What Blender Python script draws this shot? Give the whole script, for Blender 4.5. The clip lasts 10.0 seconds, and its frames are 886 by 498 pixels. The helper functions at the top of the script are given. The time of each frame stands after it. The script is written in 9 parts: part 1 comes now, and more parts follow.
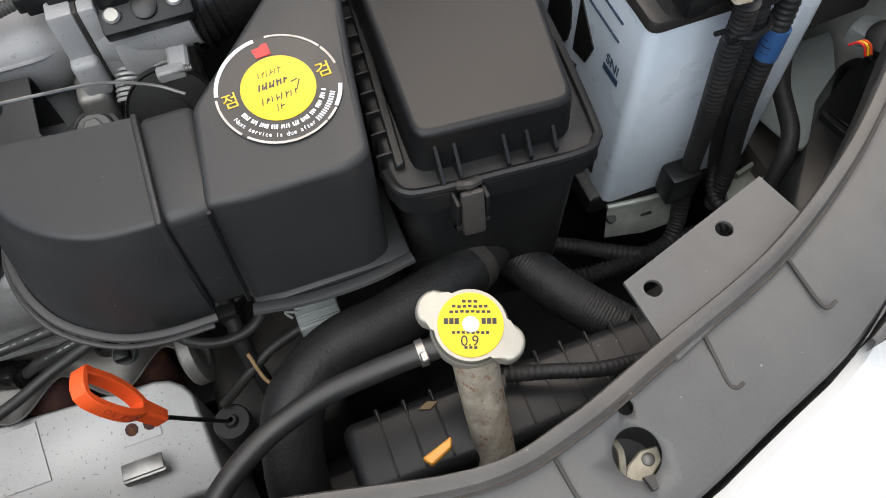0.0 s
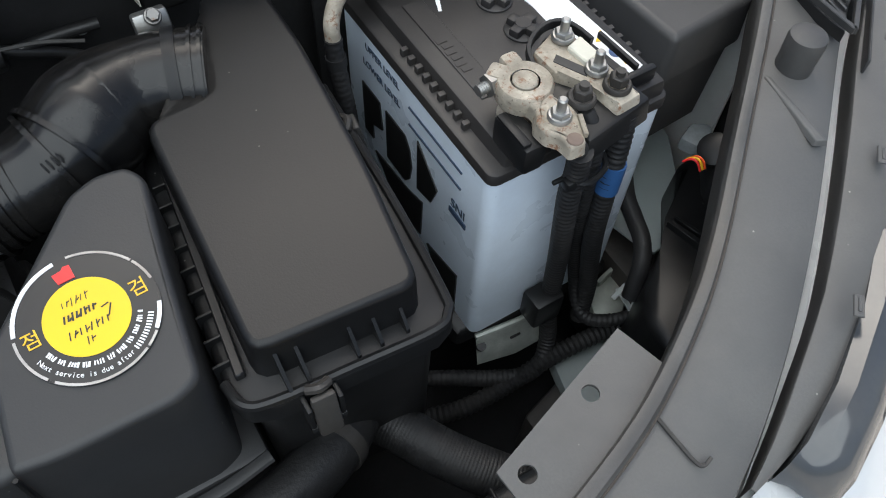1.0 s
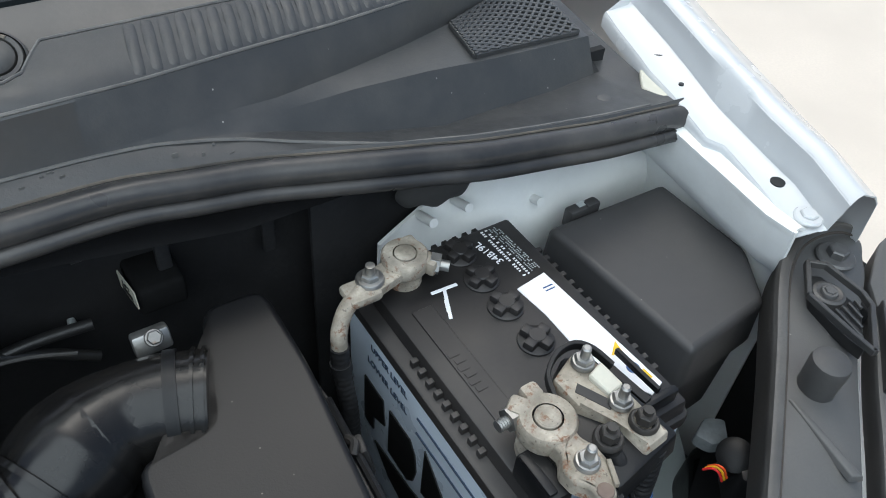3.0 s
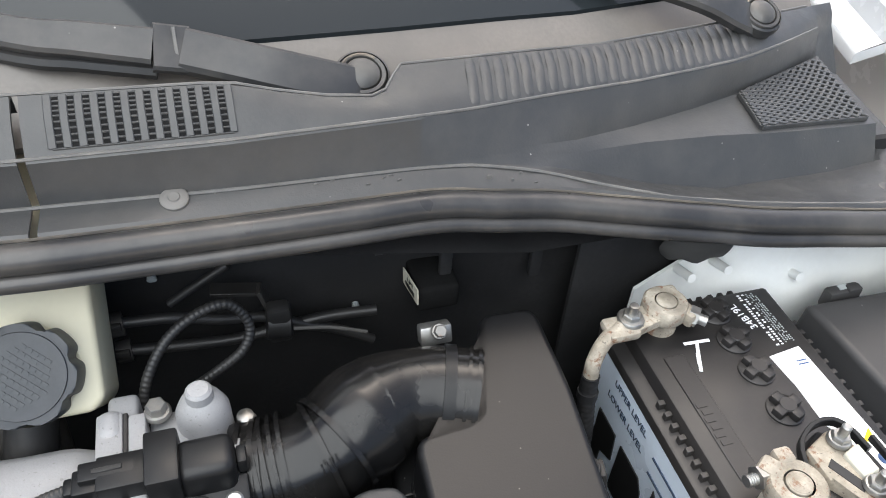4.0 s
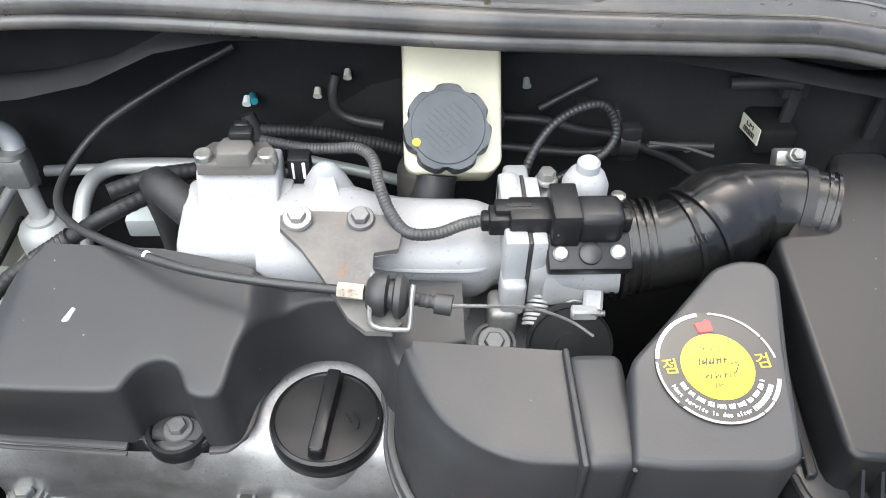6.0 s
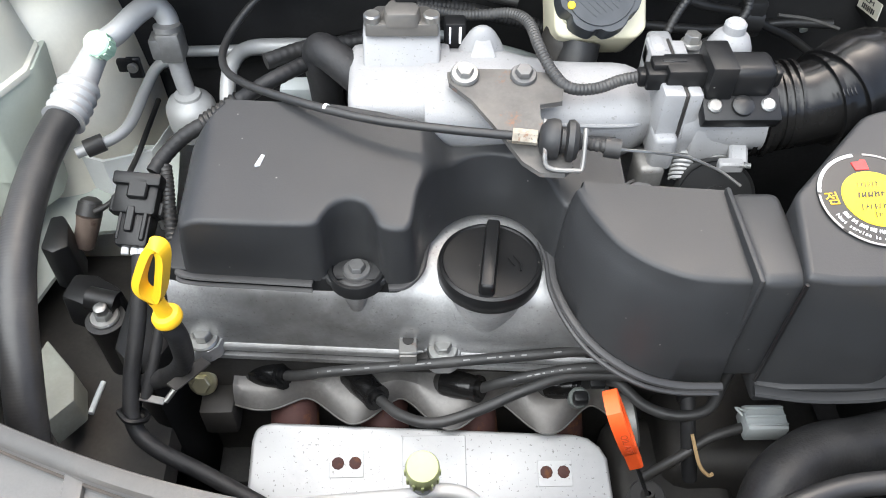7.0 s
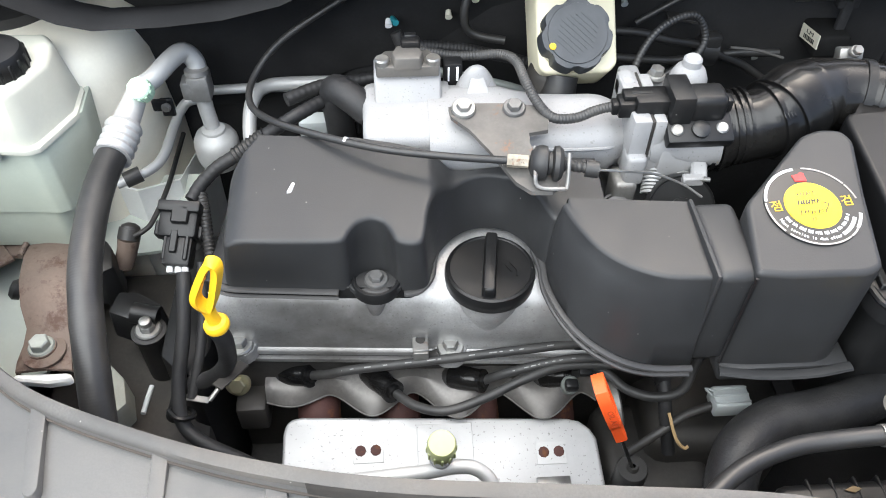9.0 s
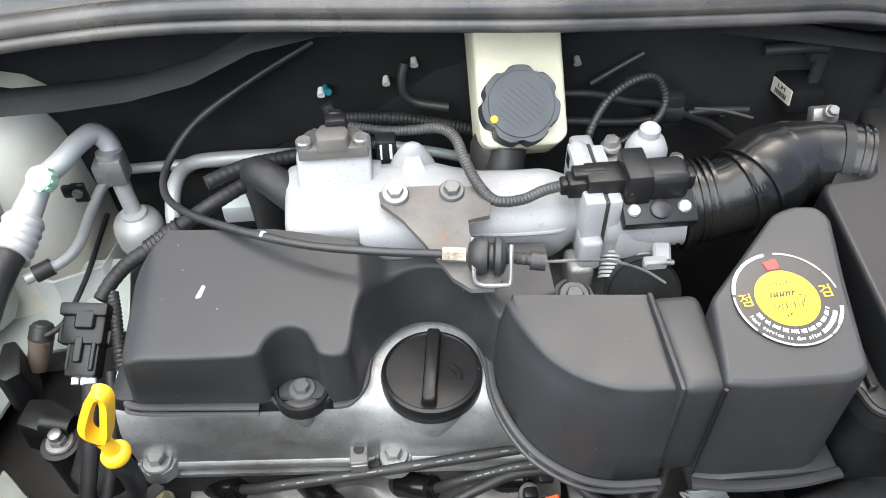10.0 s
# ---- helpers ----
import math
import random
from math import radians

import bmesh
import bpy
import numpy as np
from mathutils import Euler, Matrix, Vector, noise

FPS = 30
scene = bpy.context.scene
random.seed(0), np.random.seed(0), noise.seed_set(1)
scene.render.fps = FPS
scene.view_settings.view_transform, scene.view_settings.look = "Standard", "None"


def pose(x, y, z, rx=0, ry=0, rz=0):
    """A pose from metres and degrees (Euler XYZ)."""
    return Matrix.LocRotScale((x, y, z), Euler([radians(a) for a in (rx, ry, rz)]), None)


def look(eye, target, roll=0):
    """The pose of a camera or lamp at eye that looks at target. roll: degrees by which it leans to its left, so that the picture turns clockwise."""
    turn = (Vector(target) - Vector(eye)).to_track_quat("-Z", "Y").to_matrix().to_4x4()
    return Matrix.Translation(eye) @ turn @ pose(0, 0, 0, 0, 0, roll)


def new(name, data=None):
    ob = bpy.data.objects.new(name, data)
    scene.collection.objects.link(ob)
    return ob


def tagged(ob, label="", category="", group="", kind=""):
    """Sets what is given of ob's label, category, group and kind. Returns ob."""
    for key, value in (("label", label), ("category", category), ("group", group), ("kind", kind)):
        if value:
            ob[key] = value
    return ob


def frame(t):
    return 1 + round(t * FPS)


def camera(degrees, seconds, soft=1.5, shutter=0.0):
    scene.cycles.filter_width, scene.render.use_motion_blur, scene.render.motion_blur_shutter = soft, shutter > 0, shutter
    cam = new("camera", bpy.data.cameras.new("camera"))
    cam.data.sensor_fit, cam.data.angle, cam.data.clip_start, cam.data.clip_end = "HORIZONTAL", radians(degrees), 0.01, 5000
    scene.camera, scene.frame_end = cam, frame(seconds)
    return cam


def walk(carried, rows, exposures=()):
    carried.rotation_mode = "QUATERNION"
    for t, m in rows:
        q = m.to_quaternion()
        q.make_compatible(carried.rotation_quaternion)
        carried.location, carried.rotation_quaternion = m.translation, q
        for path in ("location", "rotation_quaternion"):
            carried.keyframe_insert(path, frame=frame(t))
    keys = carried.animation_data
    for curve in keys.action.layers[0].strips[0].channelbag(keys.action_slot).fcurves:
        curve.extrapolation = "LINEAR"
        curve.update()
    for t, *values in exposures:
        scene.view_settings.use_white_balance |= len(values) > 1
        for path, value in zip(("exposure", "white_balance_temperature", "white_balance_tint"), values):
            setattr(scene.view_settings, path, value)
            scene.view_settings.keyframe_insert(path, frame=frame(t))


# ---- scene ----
K = 0.93  # plan units to metres

cam = camera(58.3, 10.0, soft=1.0)
PATH = [
    (0, 0.2885, 0.0685, 1.1307, 29.38, 1.23, -21.01),
    (0.5, 0.3123, 0.1026, 1.1373, 30.91, -0.04, -28.71),
    (1, 0.3384, 0.129, 1.1421, 33.16, -1.88, -31.82),
    (1.5, 0.3559, 0.1611, 1.1497, 36.26, -2.5, -32.91),
    (2, 0.3585, 0.1815, 1.1563, 39.36, -2.67, -33.16),
    (2.2, 0.361, 0.1869, 1.1602, 40.83, -2.68, -33.37),
    (3.3, 0.3549, 0.2178, 1.1823, 46.89, -4.92, -30.73),
    (3.5, 0.3416, 0.2178, 1.1866, 47.25, -4.71, -27.44),
    (4, 0.2869, 0.2068, 1.195, 47.75, -3.05, -16.41),
    (4.5, 0.2449, 0.1878, 1.2047, 47.21, -0.6, -6.61),
    (5, 0.2207, 0.1593, 1.1921, 46.47, 0.84, -2.5),
    (5.2, 0.2159, 0.1503, 1.1873, 45.71, 1, -0.98),
    (6.3, 0.1092, 0.0884, 1.1449, 44.12, -1.54, -2.06),
    (6.5, 0.0901, 0.0733, 1.1408, 43.17, -1.48, -1.88),
    (7, 0.0438, 0.0412, 1.135, 41.42, -0.73, -1.46),
    (7.5, 0.0022, 0.0155, 1.1366, 40.61, -0.64, -1.52),
    (8, -0.001, -0.0068, 1.1506, 40.44, -0.88, -2.07),
    (8.5, 0.0043, -0.0244, 1.1706, 40.87, -0.87, -2.73),
    (9, 0.0223, -0.0137, 1.1956, 42.33, -0.56, -3.72),
    (9.5, 0.0503, 0.0048, 1.1935, 43.46, -0.63, -4.29),
    (10, 0.0722, 0.0649, 1.1838, 43.96, 0.62, -5.22),
]
EXPOSURES = [(0.0, 0.42, 6500, 7), (0.5, 0.32, 6400, 6), (1.0, 0.12, 6050, 4), (2.0, -0.09, 5750, 1), (3.5, 0.08, 6000, 3), (4.0, 0.74, 6350, 7), (5.0, 1.42, 6400, 7), (6.5, 1.63, 6320, 6), (7.2, 1.28, 6350, 7), (8.2, 1.14, 6400, 7), (9.5, 1.54, 6350, 6), (10.0, 1.51, 6350, 6)]
walk(cam, [(t, pose(*row)) for t, *row in PATH], EXPOSURES)

# ---- light ----
world = bpy.data.worlds.new("sky")
scene.world = world
world.use_nodes = True
wt = world.node_tree
sky = wt.nodes.new("ShaderNodeTexSky")
sky.sky_type = "NISHITA"
sky.sun_disc = False
sky.sun_elevation = radians(60)
sky.sun_rotation = radians(20)
sky.air_density, sky.dust_density, sky.ozone_density = 0.7, 5.0, 0.6
wt.links.new(sky.outputs[0], wt.nodes["Background"].inputs[0])
wt.nodes["Background"].inputs[1].default_value = 0.16
sun = new("sun", bpy.data.lights.new("sun", "SUN"))
sun.data.energy, sun.data.angle, sun.data.color = 3.0, radians(75), (1.0, 0.99, 0.965)
sun.matrix_world = look((-1.5, -2.0, 5.0), (0.2, 0.4, 0.8))


# ---- materials ----
def mat(name, col, rough=0.5, metal=0.0, var=0.15, scale=25.0, bump=0.08, fine=350.0, dust=0.0,
        dust_col=(0.30, 0.27, 0.23), specks=0.0, speck_col=(0.5, 0.48, 0.44), rust=0.0, rust_col=(0.16, 0.06, 0.02), coat=0.0, pits=0.0, spec=0.5, rvar=1.0):
    m = bpy.data.materials.new(name)
    m.use_nodes = True
    nt = m.node_tree
    n, l = nt.nodes, nt.links
    b = n["Principled BSDF"]
    tc = n.new("ShaderNodeTexCoord")

    def noise_tex(s, detail=4.0, r=0.55):
        t = n.new("ShaderNodeTexNoise")
        t.inputs["Scale"].default_value, t.inputs["Detail"].default_value, t.inputs["Roughness"].default_value = s, detail, r
        l.new(tc.outputs["Object"], t.inputs["Vector"])
        return t.outputs["Fac"]

    def ramp(src, lo, hi, a=0.0, c=1.0):
        t = n.new("ShaderNodeMapRange")
        t.inputs[1].default_value, t.inputs[2].default_value, t.inputs[3].default_value, t.inputs[4].default_value = lo, hi, a, c
        l.new(src, t.inputs[0])
        return t.outputs[0]

    def mix(fac, a, c):
        t = n.new("ShaderNodeMix")
        t.data_type = "RGBA"
        for src, k in ((fac, 0), (a, 6), (c, 7)):
            if isinstance(src, tuple):
                t.inputs[k].default_value = (*src, 1)
            else:
                l.new(src, t.inputs[k])
        return t.outputs[2]

    big = noise_tex(scale)
    small = noise_tex(fine, 3.0)
    c = mix(ramp(big, 0.3, 0.7), tuple(v * (1 - var) for v in col), tuple(min(1, v * (1 + var)) for v in col))
    c = mix(ramp(small, 0.35, 0.65, 0.0, 0.5), c, tuple(v * (1 - 0.6 * var) for v in col))
    if dust:
        c = mix(ramp(noise_tex(scale * 0.45, 6.0, 0.65), 0.42, 0.72, 0.0, dust), c, dust_col)
    if rust:
        c = mix(ramp(noise_tex(scale * 1.7, 8.0, 0.7), 0.62 - 0.3 * rust, 0.70 - 0.2 * rust), c, rust_col)
    if pits:
        c = mix(ramp(noise_tex(420.0, 2.0, 0.5), 0.66, 0.70, 0.0, pits), c, (0.07, 0.055, 0.045))
    if specks:
        v = n.new("ShaderNodeTexVoronoi")
        v.inputs["Scale"].default_value = 95.0
        l.new(tc.outputs["Object"], v.inputs["Vector"])
        s = ramp(v.outputs["Distance"], 0.03, 0.065, specks, 0.0)
        keep = n.new("ShaderNodeMath")
        keep.operation = "MULTIPLY"
        l.new(s, keep.inputs[0])
        l.new(ramp(v.outputs["Color"], 0.66, 0.70), keep.inputs[1])
        c = mix(keep.outputs[0], c, speck_col)
    l.new(c, b.inputs["Base Color"])
    l.new(ramp(big, 0.3, 0.7, max(0.04, rough - 0.07 * rvar), min(1, rough + 0.09 * rvar)), b.inputs["Roughness"])
    b.inputs["Metallic"].default_value = metal
    b.inputs["Coat Weight"].default_value = coat
    b.inputs["Specular IOR Level"].default_value = spec
    if bump:
        bp = n.new("ShaderNodeBump")
        bp.inputs["Strength"].default_value, bp.inputs["Distance"].default_value = bump, 0.0006
        l.new(small, bp.inputs["Height"])
        l.new(bp.outputs[0], b.inputs["Normal"])
    return m


PLASTIC = mat("black_plastic", (0.0090, 0.0091, 0.0095), 0.38, var=0.12, dust=0.05, dust_col=(0.10, 0.10, 0.10), spec=0.32, specks=0.5, bump=0.10, fine=900)
COVER_PLASTIC = mat("cover_plastic", (0.0265, 0.0268, 0.0276), 0.44, var=0.10, dust=0.05, dust_col=(0.10, 0.10, 0.10), spec=0.40, specks=0.4, bump=0.12, fine=900)
LID_PLASTIC = mat("filter_lid_plastic", (0.0090, 0.0091, 0.0096), 0.34, var=0.04, dust=0.0, rvar=0.15, spec=0.29, specks=0.3, bump=0.10, fine=900)
FUSE_PLASTIC = mat("dusty_black_plastic", (0.040, 0.039, 0.039), 0.50, var=0.12, dust=0.25, dust_col=(0.075, 0.07, 0.066), specks=0.3, bump=0.10, fine=900)
LEAD_RUBBER = mat("dusty_lead_rubber", (0.024, 0.024, 0.024), 0.5, var=0.25, scale=50, dust=0.4, dust_col=(0.085, 0.08, 0.075), bump=0.1, fine=500)
DARK_STEEL = mat("dull_dark_steel", (0.15, 0.148, 0.145), 0.5, 0.5, var=0.25, scale=60, dust=0.5, dust_col=(0.07, 0.065, 0.06), bump=0.2)
GREY_PLASTIC = mat("weathered_plastic", (0.082, 0.081, 0.079), 0.5, var=0.2, scale=14, dust=0.4, dust_col=(0.155, 0.145, 0.132), specks=0.6, bump=0.14, fine=700)
COWL = mat("cowl_plastic", (0.046, 0.0465, 0.0465), 0.38, var=0.06, scale=70, dust=0.06, specks=0.75, bump=0.22, fine=520)
DARK = mat("dark_insulation", (0.022, 0.022, 0.0228), 0.9, var=0.35, dust=0.12, dust_col=(0.05, 0.047, 0.045), bump=0.2, fine=300, spec=0.25)
DEEP = mat("dark_metal", (0.040, 0.038, 0.036), 0.55, 0.3, var=0.4, dust=0.4, dust_col=(0.10, 0.085, 0.07))
RUBBER = mat("black_rubber", (0.019, 0.019, 0.0195), 0.45, var=0.2, dust=0.10, bump=0.1, fine=500)
GLOSS_RUBBER = mat("glossy_rubber", (0.0070, 0.0070, 0.0072), 0.21, var=0.2, dust=0.04, bump=0.04, fine=300, spec=0.36)
TAPE = mat("cloth_tape", (0.016, 0.016, 0.017), 0.55, var=0.35, scale=60, dust=0.25, dust_col=(0.06, 0.055, 0.05), bump=0.5, fine=250, spec=0.35)
ALU = mat("cast_aluminium", (0.42, 0.42, 0.42), 0.42, 0.6, var=0.30, scale=20, dust=0.9, dust_col=(0.12, 0.113, 0.106), pits=0.3, bump=0.10, fine=600)
SLEEVE = mat("dusty_grey_sleeve", (0.040, 0.039, 0.038), 0.5, var=0.3, scale=60, dust=0.6, dust_col=(0.11, 0.105, 0.095), bump=0.2, fine=400)
PLENUM = mat("bright_cast_aluminium", (0.315, 0.315, 0.318), 0.6, 0.15, var=0.10, dust=0.5, dust_col=(0.24, 0.23, 0.22), pits=0.3, bump=0.35, fine=700)
STEEL = mat("zinc_steel", (0.36, 0.36, 0.35), 0.4, 0.85, var=0.2, scale=80, dust=0.5, dust_col=(0.3, 0.27, 0.22))
SHIELD = mat("aluminised_steel", (0.47, 0.465, 0.46), 0.5, 0.45, var=0.10, pits=0.5, bump=0.12, fine=200)
PIPE = mat("aluminium_pipe", (0.44, 0.44, 0.435), 0.5, 0.35, var=0.08, dust=0.15, dust_col=(0.35, 0.34, 0.32))
RUSTY = mat("rusty_steel", (0.17, 0.125, 0.10), 0.65, 0.15, var=0.3, dust=0.4, dust_col=(0.22, 0.17, 0.14), rust=0.3, rust_col=(0.09, 0.05, 0.035), bump=0.4, fine=300)
BRACKET = mat("dull_steel", (0.24, 0.235, 0.225), 0.5, 0.6, var=0.25, scale=40, dust=0.3, rust=0.10, rust_col=(0.15, 0.085, 0.05), bump=0.15)
BODY_IN = mat("primer_white_paint", (0.86, 0.87, 0.845), 0.42, var=0.04, dust=0.22, dust_col=(0.45, 0.42, 0.36), bump=0.05)
BODY_OUT = mat("white_car_paint", (0.60, 0.61, 0.615), 0.22, var=0.02, dust=0.08, bump=0.0, coat=0.6)
CREAM = mat("aged_white_plastic", (0.66, 0.62, 0.46), 0.45, var=0.06, dust=0.1, bump=0.05)
TANK = mat("milky_plastic", (0.52, 0.52, 0.45), 0.4, var=0.05, dust=0.12, bump=0.04)
TANK_LOW = mat("filled_milky_plastic", (0.43, 0.47, 0.40), 0.38, var=0.08, dust=0.12, bump=0.04)
BLUE_CASE = mat("pale_blue_case", (0.66, 0.74, 0.84), 0.3, var=0.05, dust=0.15, bump=0.05)
BATT_TOP = mat("battery_lid_plastic", (0.019, 0.0175, 0.017), 0.46, var=0.2, dust=0.3, dust_col=(0.075, 0.066, 0.058), bump=0.08)
LEAD = mat("corroded_lead", (0.42, 0.375, 0.305), 0.7, 0.12, var=0.4, scale=95, dust=0.85, dust_col=(0.17, 0.145, 0.105), rust=0.22, rust_col=(0.20, 0.10, 0.055), pits=0.6, bump=0.9, fine=260)
YELLOW = mat("yellow_plastic", (0.86, 0.50, 0.02), 0.4, var=0.06, bump=0.03)
ORANGE = mat("orange_plastic", (0.82, 0.10, 0.02), 0.4, var=0.06, bump=0.03)
LIME = mat("pale_lime_cap", (0.43, 0.46, 0.22), 0.45, var=0.1, dust=0.15)
MINT = mat("mint_cap", (0.55, 0.78, 0.58), 0.4, var=0.06)
LABEL_Y = mat("yellow_label", (0.80, 0.53, 0.0), 0.35, var=0.03, bump=0.0)
LABEL_W = mat("white_label", (0.85, 0.85, 0.86), 0.4, var=0.03, bump=0.0)
# black of print and dark parts; also painted in as shade inside holes
LABEL_SHADE_K = mat("black_label_and_shade", (0.015, 0.015, 0.015), 0.35, var=0.1, bump=0.0)
RED = mat("red_print", (0.75, 0.03, 0.03), 0.4, var=0.05, bump=0.0)
BLUE = mat("blue_tape", (0.025, 0.075, 0.20), 0.45, var=0.1)
GREY_CONN = mat("grey_connector", (0.40, 0.43, 0.43), 0.5, var=0.08, dust=0.2)
PALE = mat("pale_insulating_plastic", (0.62, 0.60, 0.50), 0.5, var=0.1, dust=0.2)
PAVING = mat("pale_paving", (0.62, 0.55, 0.47), 0.85, var=0.08, scale=2.0, fine=120, bump=0.3)
MAROON = mat("heat_stained_iron", (0.08, 0.035, 0.03), 0.7, 0.3, var=0.3, rust=0.3)
HOSE_RUBBER = mat("woven_hose_rubber", (0.013, 0.013, 0.0135), 0.5, var=0.3, scale=90, dust=0.3, dust_col=(0.045, 0.043, 0.040), bump=0.7, fine=420, spec=0.35)
REFL = mat("silver_foil", (0.42, 0.41, 0.40), 0.35, 0.6, var=0.2, scale=60, dust=0.9, dust_col=(0.14, 0.13, 0.12), bump=0.0)
SEAL_RUBBER = mat("aged_seal_rubber", (0.026, 0.026, 0.027), 0.32, var=0.15, dust=0.2, bump=0.05)


# ---- building helpers ----
def T(x, y, z):
    return Matrix.Translation((x, y, z))


def frame_to(a, b):
    """A pose at a whose z axis runs to b."""
    d = Vector(b) - Vector(a)
    return Matrix.Translation(a) @ d.to_track_quat("Z", "Y").to_matrix().to_4x4()


def thing(name, at, label, category, group="", kind=""):
    ob = new(name)
    ob.empty_display_size = 0.02
    ob.location = Vector(at) * K
    return tagged(ob, label, category, group, kind)


def to_object(name, bm, material, sharp=38):
    for v in bm.verts:
        v.co *= K
    bmesh.ops.recalc_face_normals(bm, faces=bm.faces)
    me = bpy.data.meshes.new(name)
    bm.to_mesh(me)
    bm.free()
    me.shade_smooth()
    me.set_sharp_from_angle(angle=radians(sharp))
    for f in me.polygons:  # flat tops of moulded boxes
        if f.material_index == 1:
            f.use_smooth, f.material_index = False, 0
    me.materials.append(material)
    return new(name, me)


def part(name, bm, material, parent, label="", sharp=38):
    ob = to_object(name, bm, material, sharp)
    ob.parent = parent
    if parent.type == "EMPTY":
        ob.matrix_parent_inverse = Matrix.Translation(-parent.location)
    return tagged(ob, label)


def single(name, bm, material, label, category, group="", kind="", sharp=38):
    return tagged(to_object(name, bm, material, sharp), label, category, group, kind)


def join(*bms):
    out = bms[0]
    for b in bms[1:]:
        me = bpy.data.meshes.new("tmp")
        b.to_mesh(me)
        b.free()
        out.from_mesh(me)
        bpy.data.meshes.remove(me)
    return out


def moved(bm, m):
    bm.transform(m)
    return bm


def box(c, s, bev=0.003, seg=2, taper=1.0, m=None):
    """A box round c of size s, its edges rounded, its top scaled by taper."""
    bm = bmesh.new()
    bmesh.ops.create_cube(bm, size=1.0)
    tx, ty = taper if isinstance(taper, tuple) else (taper, taper)
    for v in bm.verts:
        k = (tx, ty) if v.co.z > 0 else (1, 1)
        v.co = Vector((v.co.x * s[0] * k[0], v.co.y * s[1] * k[1], v.co.z * s[2]))
    if bev:
        bmesh.ops.bevel(bm, geom=bm.edges[:], offset=bev, segments=seg, profile=0.5, affect="EDGES", clamp_overlap=True)
    if m is not None:
        bm.transform(m)
    bm.transform(Matrix.Translation(c))
    return bm


def spline(pts, n=8):
    """A smooth line through the points."""
    p = [Vector(q) for q in pts]
    if len(p) < 3:
        return [p[0].lerp(p[-1], i / n) for i in range(n + 1)]
    q = [2 * p[0] - p[1], *p, 2 * p[-1] - p[-2]]
    out = []
    for i in range(1, len(q) - 2):
        a, b, c, d = q[i - 1 : i + 3]
        for j in range(n):
            t = j / n
            out.append(0.5 * (2 * b + (c - a) * t + (2 * a - 5 * b + 4 * c - d) * t * t + (3 * b - a - 3 * c + d) * t ** 3))
    return out + [p[-1]]


def tube(pts, r, seg=12, n=8, wave=0.0, pitch=0.005, hollow=False, flat=1.0):
    """A round bar or hose along a smooth line; wave: the depth of its corrugation. r may be (start, end)."""
    line = spline(pts, n)
    if wave:
        length = sum((b - a).length for a, b in zip(line, line[1:]))
        steps = max(8, int(length / pitch * 4))
        cum = [0.0]
        for a, b in zip(line, line[1:]):
            cum.append(cum[-1] + (b - a).length)
        fine = []
        k = 0
        for i in range(steps + 1):
            d = length * i / steps
            while k < len(line) - 2 and cum[k + 1] < d:
                k += 1
            fine.append(line[k].lerp(line[k + 1], (d - cum[k]) / max(1e-9, cum[k + 1] - cum[k])))
        line = fine
    bm = bmesh.new()
    up = Vector((0, 0, 1))
    d0 = (line[1] - line[0]).normalized()
    if abs(d0.z) > 0.9:
        up = Vector((0, 1, 0))
    side = d0.cross(up).normalized()
    rings = []
    for i, p in enumerate(line):
        d = (line[min(i + 1, len(line) - 1)] - line[max(i - 1, 0)]).normalized()
        side = (side - d * side.dot(d)).normalized()
        u = side.cross(d)
        f = i / (len(line) - 1)
        rr = r(f) if callable(r) else r[0] + (r[1] - r[0]) * f if isinstance(r, tuple) else r
        if wave:
            rr -= wave * (0, 0.5, 1, 0.5)[i % 4]
        rings.append([bm.verts.new(p + (side * math.cos(a) + u * math.sin(a) * flat) * rr) for a in (2 * math.pi * j / seg for j in range(seg))])
    for a, b in zip(rings, rings[1:]):
        for j in range(seg):
            bm.faces.new((a[j], a[(j + 1) % seg], b[(j + 1) % seg], b[j]))
    if not hollow:
        bm.faces.new(rings[0][::-1])
        bm.faces.new(rings[-1])
    return bm


def ribbon(pts, w, h, n=6, up=(0, 0, 1)):
    """A flat bar with softened edges swept along a smooth line; w may be (start, end)."""
    line = spline(pts, n)
    bm = bmesh.new()
    u0 = Vector(up).normalized()
    rings = []
    for i, p in enumerate(line):
        d = (line[min(i + 1, len(line) - 1)] - line[max(i - 1, 0)]).normalized()
        s = d.cross(u0).normalized()
        u = s.cross(d)
        f = i / (len(line) - 1)
        ww = (w[0] + (w[1] - w[0]) * f if isinstance(w, tuple) else w) / 2
        c = min(ww, h) * 0.3
        rings.append([bm.verts.new(p + s * a + u * b) for a, b in ((ww - c, h / 2), (ww, h / 2 - c), (ww, -h / 2), (-ww, -h / 2), (-ww, h / 2 - c), (c - ww, h / 2))])
    for a, b in zip(rings, rings[1:]):
        for j in range(6):
            bm.faces.new((a[j], a[(j + 1) % 6], b[(j + 1) % 6], b[j]))
    bm.faces.new(rings[0][::-1])
    bm.faces.new(rings[-1])
    return bm


